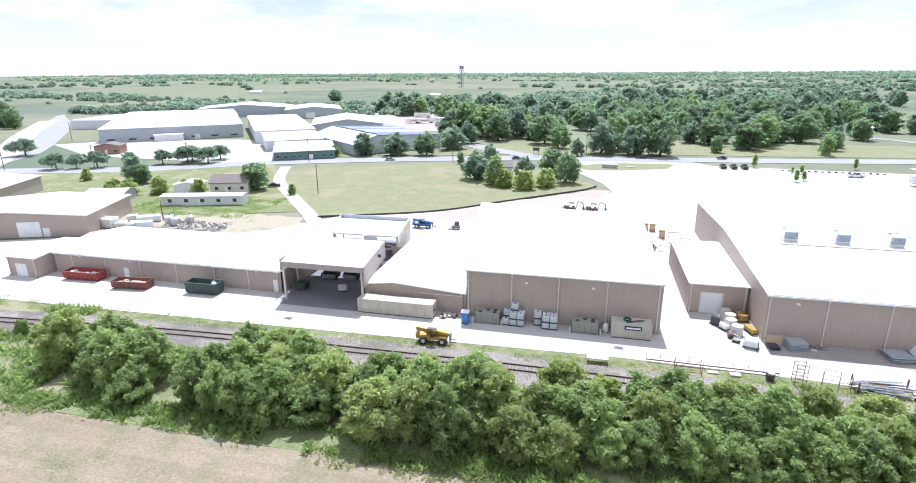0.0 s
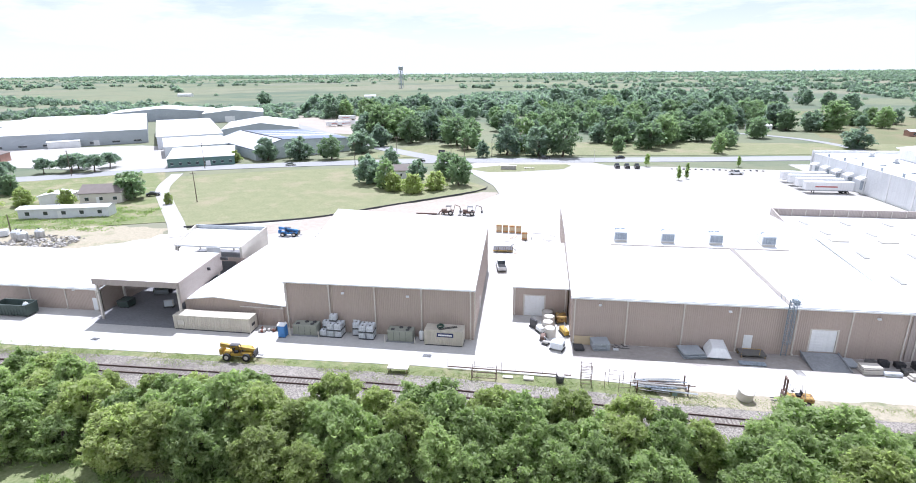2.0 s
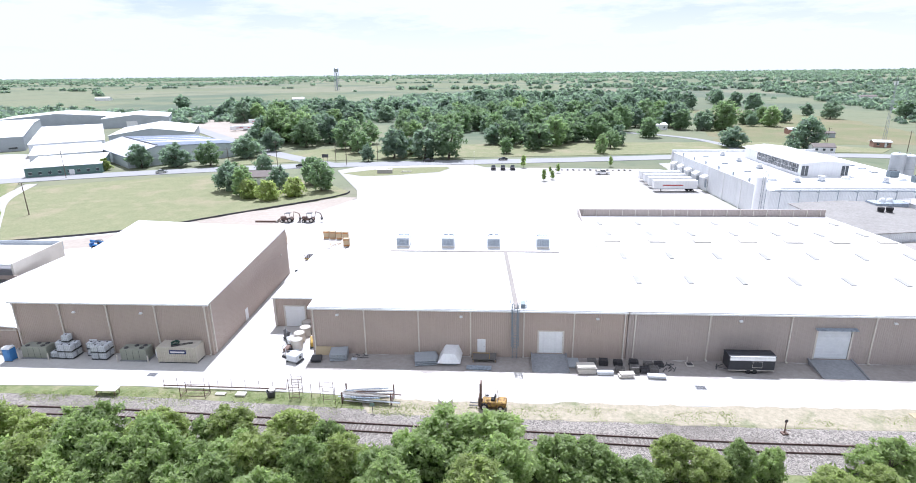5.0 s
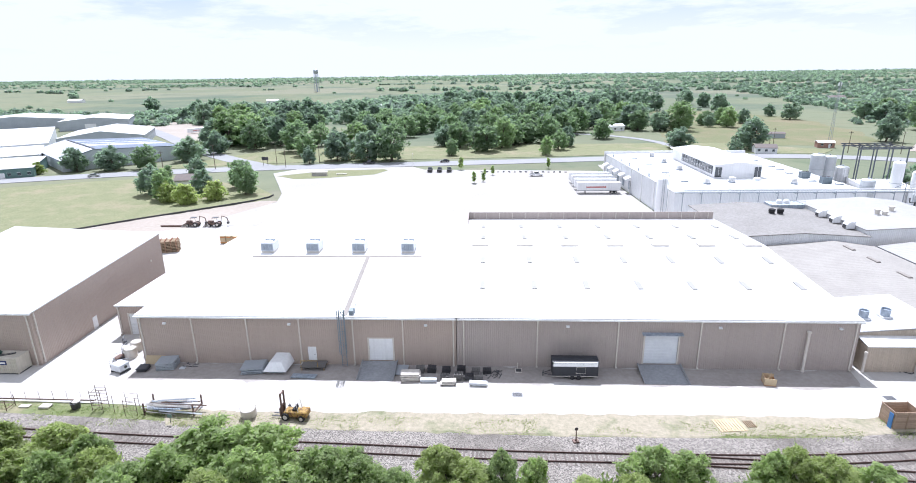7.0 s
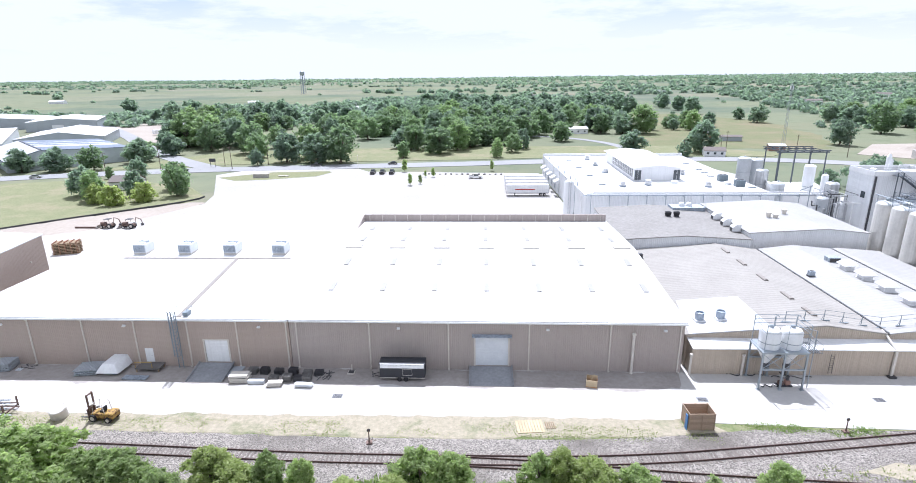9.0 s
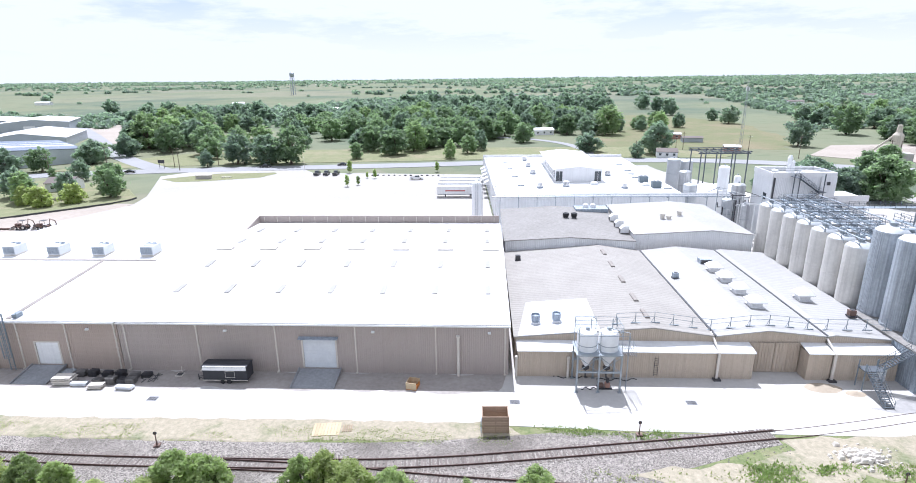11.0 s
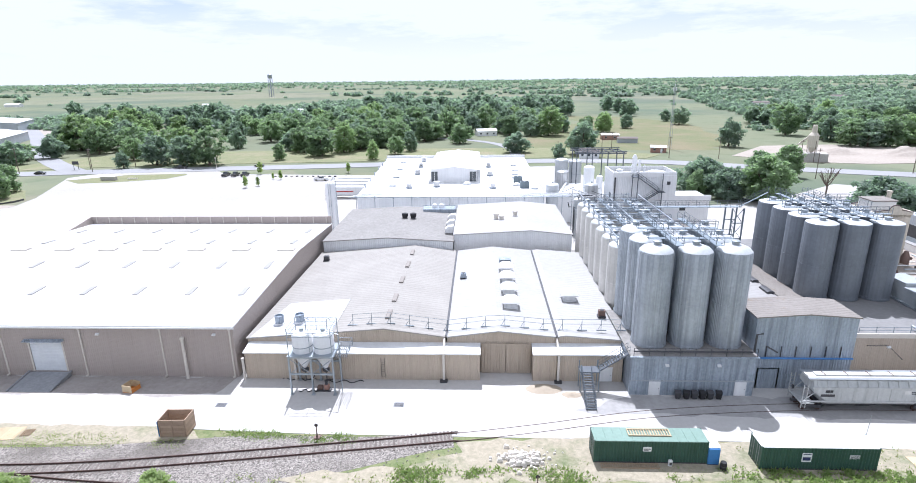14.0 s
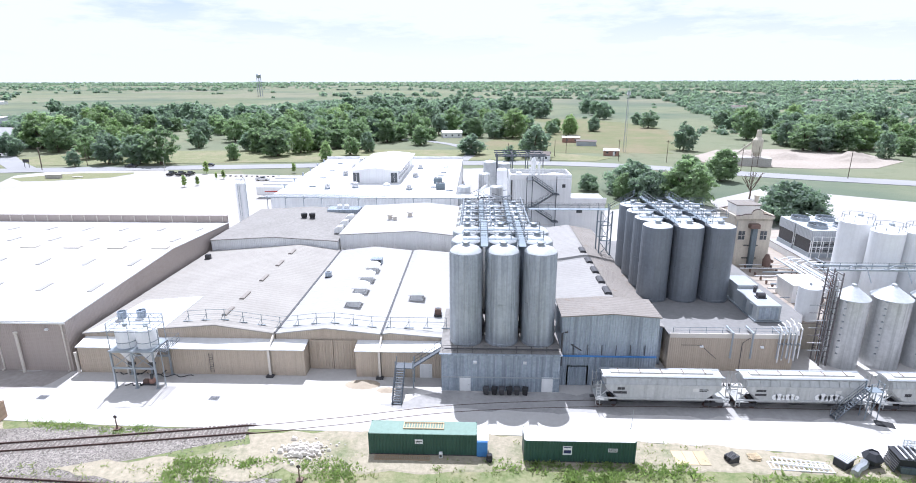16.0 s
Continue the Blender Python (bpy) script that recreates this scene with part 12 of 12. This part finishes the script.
band(1100, -1700, 1900, 1050, 1900, 6.5)
band(2400, -2700, 3000, 1900, 3200, 8.0)
band(4200, -3800, 4000, 3000, 4600, 9.0)
for _ in range(50):
    x, y = r.uniform(-1100, 1200), r.uniform(560, 1300)
    pts.append((x, y, r.uniform(2.0, 4.5)))
for row in range(34):
    y, x, a = 700 + 3600 * (row / 34) ** 1.3 + r.uniform(-60, 60), r.uniform(-3000, 2800), r.uniform(-0.5, 0.5)
    for k in range(int(r.uniform(14, 60))):
        x += r.exponential(4.0 + y / 300)
        y += a * r.uniform(0, 6)
        pts.append((x, y, (2.6 + y / 1300) * r.uniform(0.45, 1.3)))
pts = [p for p in pts if not (-1300 < p[0] < -250 and 840 < p[1] < 1700 and noise.noise(Vector((p[0] / 90, p[1] / 60, 5.0))) < 0.3)]
pts = [p for p in pts if not (-420 < p[0] < -270 and p[1] < 540)]
P = np.array(pts)
per = np.where(P[:, 1] < 1000, 80, np.where(P[:, 1] < 1800, 50, np.where(P[:, 1] < 3000, 18, 12))).astype(int)
idx = np.repeat(np.arange(len(P)), per)
n = len(idx)
d = r.normal(size=(n, 3))
d[:, 2] = np.abs(d[:, 2]) * 0.9 - 0.05
d /= np.linalg.norm(d, axis=1)[:, None]
base = np.array([(x, y, land(x, y) + s * 0.2) for x, y, s in pts])
c = base[idx] + d * P[idx, 2][:, None] * np.array([1.0, 1.0, 0.8]) * (0.45 + 0.7 * r.rand(n))[:, None]
nr = d + np.array([0, 0, 0.3]) + r.normal(scale=0.55, size=(n, 3))
nr /= np.linalg.norm(nr, axis=1)[:, None]
t = np.cross(nr, r.normal(size=(n, 3)))
t /= np.linalg.norm(t, axis=1)[:, None]
b = np.cross(nr, t)
s = (P[idx, 2] * np.where(P[idx, 1] < 1000, 0.34, 0.5) * (0.7 + 0.6 * r.rand(n)))[:, None]
# Haze over the far woods comes only from this leaf colour.
me = leaf_mesh("far_woods", np.stack([c - t * s - b * s * 0.6, c + t * s * 1.1, c + b * s * 0.9], axis=1), M_LEAF_HAZE)
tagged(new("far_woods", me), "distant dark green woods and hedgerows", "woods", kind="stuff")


# weeds and long grass along the railway, under the thicket and round the yard's edge
M_WEED = leafy("weed_leaves", (0.165, 0.222, 0.088), (0.215, 0.27, 0.108), (0.285, 0.325, 0.14))
M_STRAW = leafy("dry_grass", (0.24, 0.25, 0.13), (0.2, 0.25, 0.11), (0.34, 0.31, 0.19))


def tufts(seed, zones, blades):
    """Clumps of upright blades: zones are (count, x0, x1, y0, y1, height, spread, threshold of the patches)."""
    r, out = np.random.RandomState(seed), []
    for count, x0, x1, y0, y1, h, spread, cut in zones:
        x, y = r.uniform(x0, x1, count), r.uniform(y0, y1, count)
        keep = np.array([noise.noise(Vector((a * 0.14, b * 0.3, seed))) > cut for a, b in zip(x, y)])
        x, y = x[keep], y[keep]
        n = len(x) * blades
        hh = np.repeat(h * (0.4 + 0.9 * r.rand(len(x))), blades)
        cx, cy = np.repeat(x, blades) + r.normal(scale=spread, size=n), np.repeat(y, blades) + r.normal(scale=spread, size=n)
        a = r.uniform(0, 6.28, n)
        w = hh * 0.22 + 0.03
        foot = np.stack([cx, cy, np.full(n, -0.06) + hh * 0.5 * r.rand(n)], axis=1)
        side = np.stack([np.cos(a) * w, np.sin(a) * w, np.zeros(n)], axis=1)
        tip = foot + np.stack([r.normal(scale=0.45, size=n) * hh, r.normal(scale=0.45, size=n) * hh, hh * 0.7], axis=1)
        out.append(np.stack([foot - side, foot + side, tip], axis=1))
    return np.concatenate(out)


tagged(new("weeds", leaf_mesh("weeds", tufts(3, [
    (2600, -140, -66, 47, 61, 0.9, 0.45, -0.15), (3000, -72, 62, 46.2, 50.5, 0.7, 0.35, -0.1), (2200, -60, 70, 58, 63.5, 0.8, 0.4, -0.05), (1600, 60, 140, 56, 62.2, 0.7, 0.4, -0.05),
    (200, -112, -84, 70.5, 72.4, 0.9, 0.4, 0.05), (1500, -140, -96, 134, 160, 0.45, 0.6, -0.12), (500, 150, 176, 58, 68, 0.45, 0.35, 0.1), (700, 128, 152, 71.5, 73.8, 0.2, 0.3, 0.0),
    (2600, 200, 262, 57, 66.5, 0.55, 0.35, -0.25), (260, 186, 214, 66.6, 68.6, 0.4, 0.25, -0.1), (900, 150, 178, 61, 67.5, 0.35, 0.35, 0.0)], 9), M_WEED)), "lush green weeds and undergrowth along the railway", "weeds", kind="stuff")
tagged(new("long_grass", leaf_mesh("long_grass", tufts(8, [
    (4200, -110, 46, 70.2, 74.4, 0.16, 0.3, -0.15), (2400, 40, 132, 70.4, 73.0, 0.15, 0.3, -0.05), (1200, -110, 62, 44.5, 47.5, 0.4, 0.3, 0.05), (900, 62, 150, 48, 60, 0.35, 0.4, 0.0),
    (1500, 140, 250, 54, 66.5, 0.3, 0.3, -0.05), (500, 165, 238, 66.5, 72, 0.25, 0.25, 0.1), (3600, -90, 60, 12, 45, 0.14, 0.5, 0.08)], 8), M_STRAW)), "patchy dry and green grass tufts beside the track", "grass", kind="stuff")


# young trees planted in the parking lot
SAPLING = tree("sapling", "slim young tree planted in the parking lot", 77, lobes_of(91, 26, 0.9, 0.9, 4.2, 0.3, 0.6), 0.34, 420, M_LEAF, 2.6, 0.06)
for i, (x, y, s) in enumerate(((75.3, 225.7, 1.0), (78.9, 229.0, 0.8), (82.7, 243.7, 0.85), (79.4, 243.9, 0.6), (68.8, 257.1, 1.2), (107.8, 259.4, 1.0))):
    ob = SAPLING if i == 0 else copy_thing(SAPLING, pose(x, y, 0.03, 0, 0, 70 * i))
    ob.matrix_basis = pose(x, y, 0.03, 0, 0, 70 * i) @ Matrix.Scale(s, 4)
    tagged(ob, group="young trees in the lot")

# leafless tree beside the tower
bare = thing("bare_tree", "leafless grey-brown tree beside the street", "tree", 285, 208)
rb = random.Random(6)
part("trunk", Geo().tube([(0, 0, -0.1), (0.2, 0.1, 2.2), (0.1, 0.3, 4.5)], 0.28, 7), M_BARK, bare)
for k in range(16):
    a, h = k * 2.4, rb.uniform(2.4, 4.6)
    e = (math.cos(a) * rb.uniform(1.6, 3.4), math.sin(a) * rb.uniform(1.6, 3.4), h + rb.uniform(3.0, 6.0))
    m_ = (e[0] * 0.45, e[1] * 0.45, h + (e[2] - h) * 0.4)
    limb = Geo().tube([(0.1, 0.2, h), m_, e], 0.09, 5)
    for j in range(4):
        f = 0.4 + 0.15 * j
        q = tuple(m_[i] + (e[i] - m_[i]) * f for i in range(3))
        limb.tube([q, (q[0] + rb.uniform(-1.1, 1.1), q[1] + rb.uniform(-1.1, 1.1), q[2] + rb.uniform(0.5, 1.6))], 0.035, 4)
    part("limb", limb, M_BARK, bare)

# ---- sleepers, last ----
SLEEPER = Geo().box(-0.115, -1.3, -0.08, 0.115, 1.3, 0.065, 0.015).mesh("sleeper", M_SLEEPER)
tree_sleepers(main_track, MAIN_LINE, 12, 160, SLEEPER)
tree_sleepers(spur_track, SPUR_LINE, 104, 170, SLEEPER)
rest = Geo()
for i, p in enumerate(MAIN_LINE):
    if p.x < 12 or 160 < p.x < 163:
        d = (MAIN_LINE[min(i + 1, len(MAIN_LINE) - 1)] - MAIN_LINE[max(i - 1, 0)]).normalized()
        s = Vector((-d.y, d.x))
        for k in (0.0, 0.5):
            q = p + d * k
            c = [q - d * 0.115 - s * 1.3, q + d * 0.115 - s * 1.3, q + d * 0.115 + s * 1.3, q - d * 0.115 + s * 1.3]
            rest.prism([(v.x, v.y) for v in c], -0.08, 0.06)
tagged(part("sleepers_far", rest, M_SLEEPER, main_track, world=True), kind="stuff")
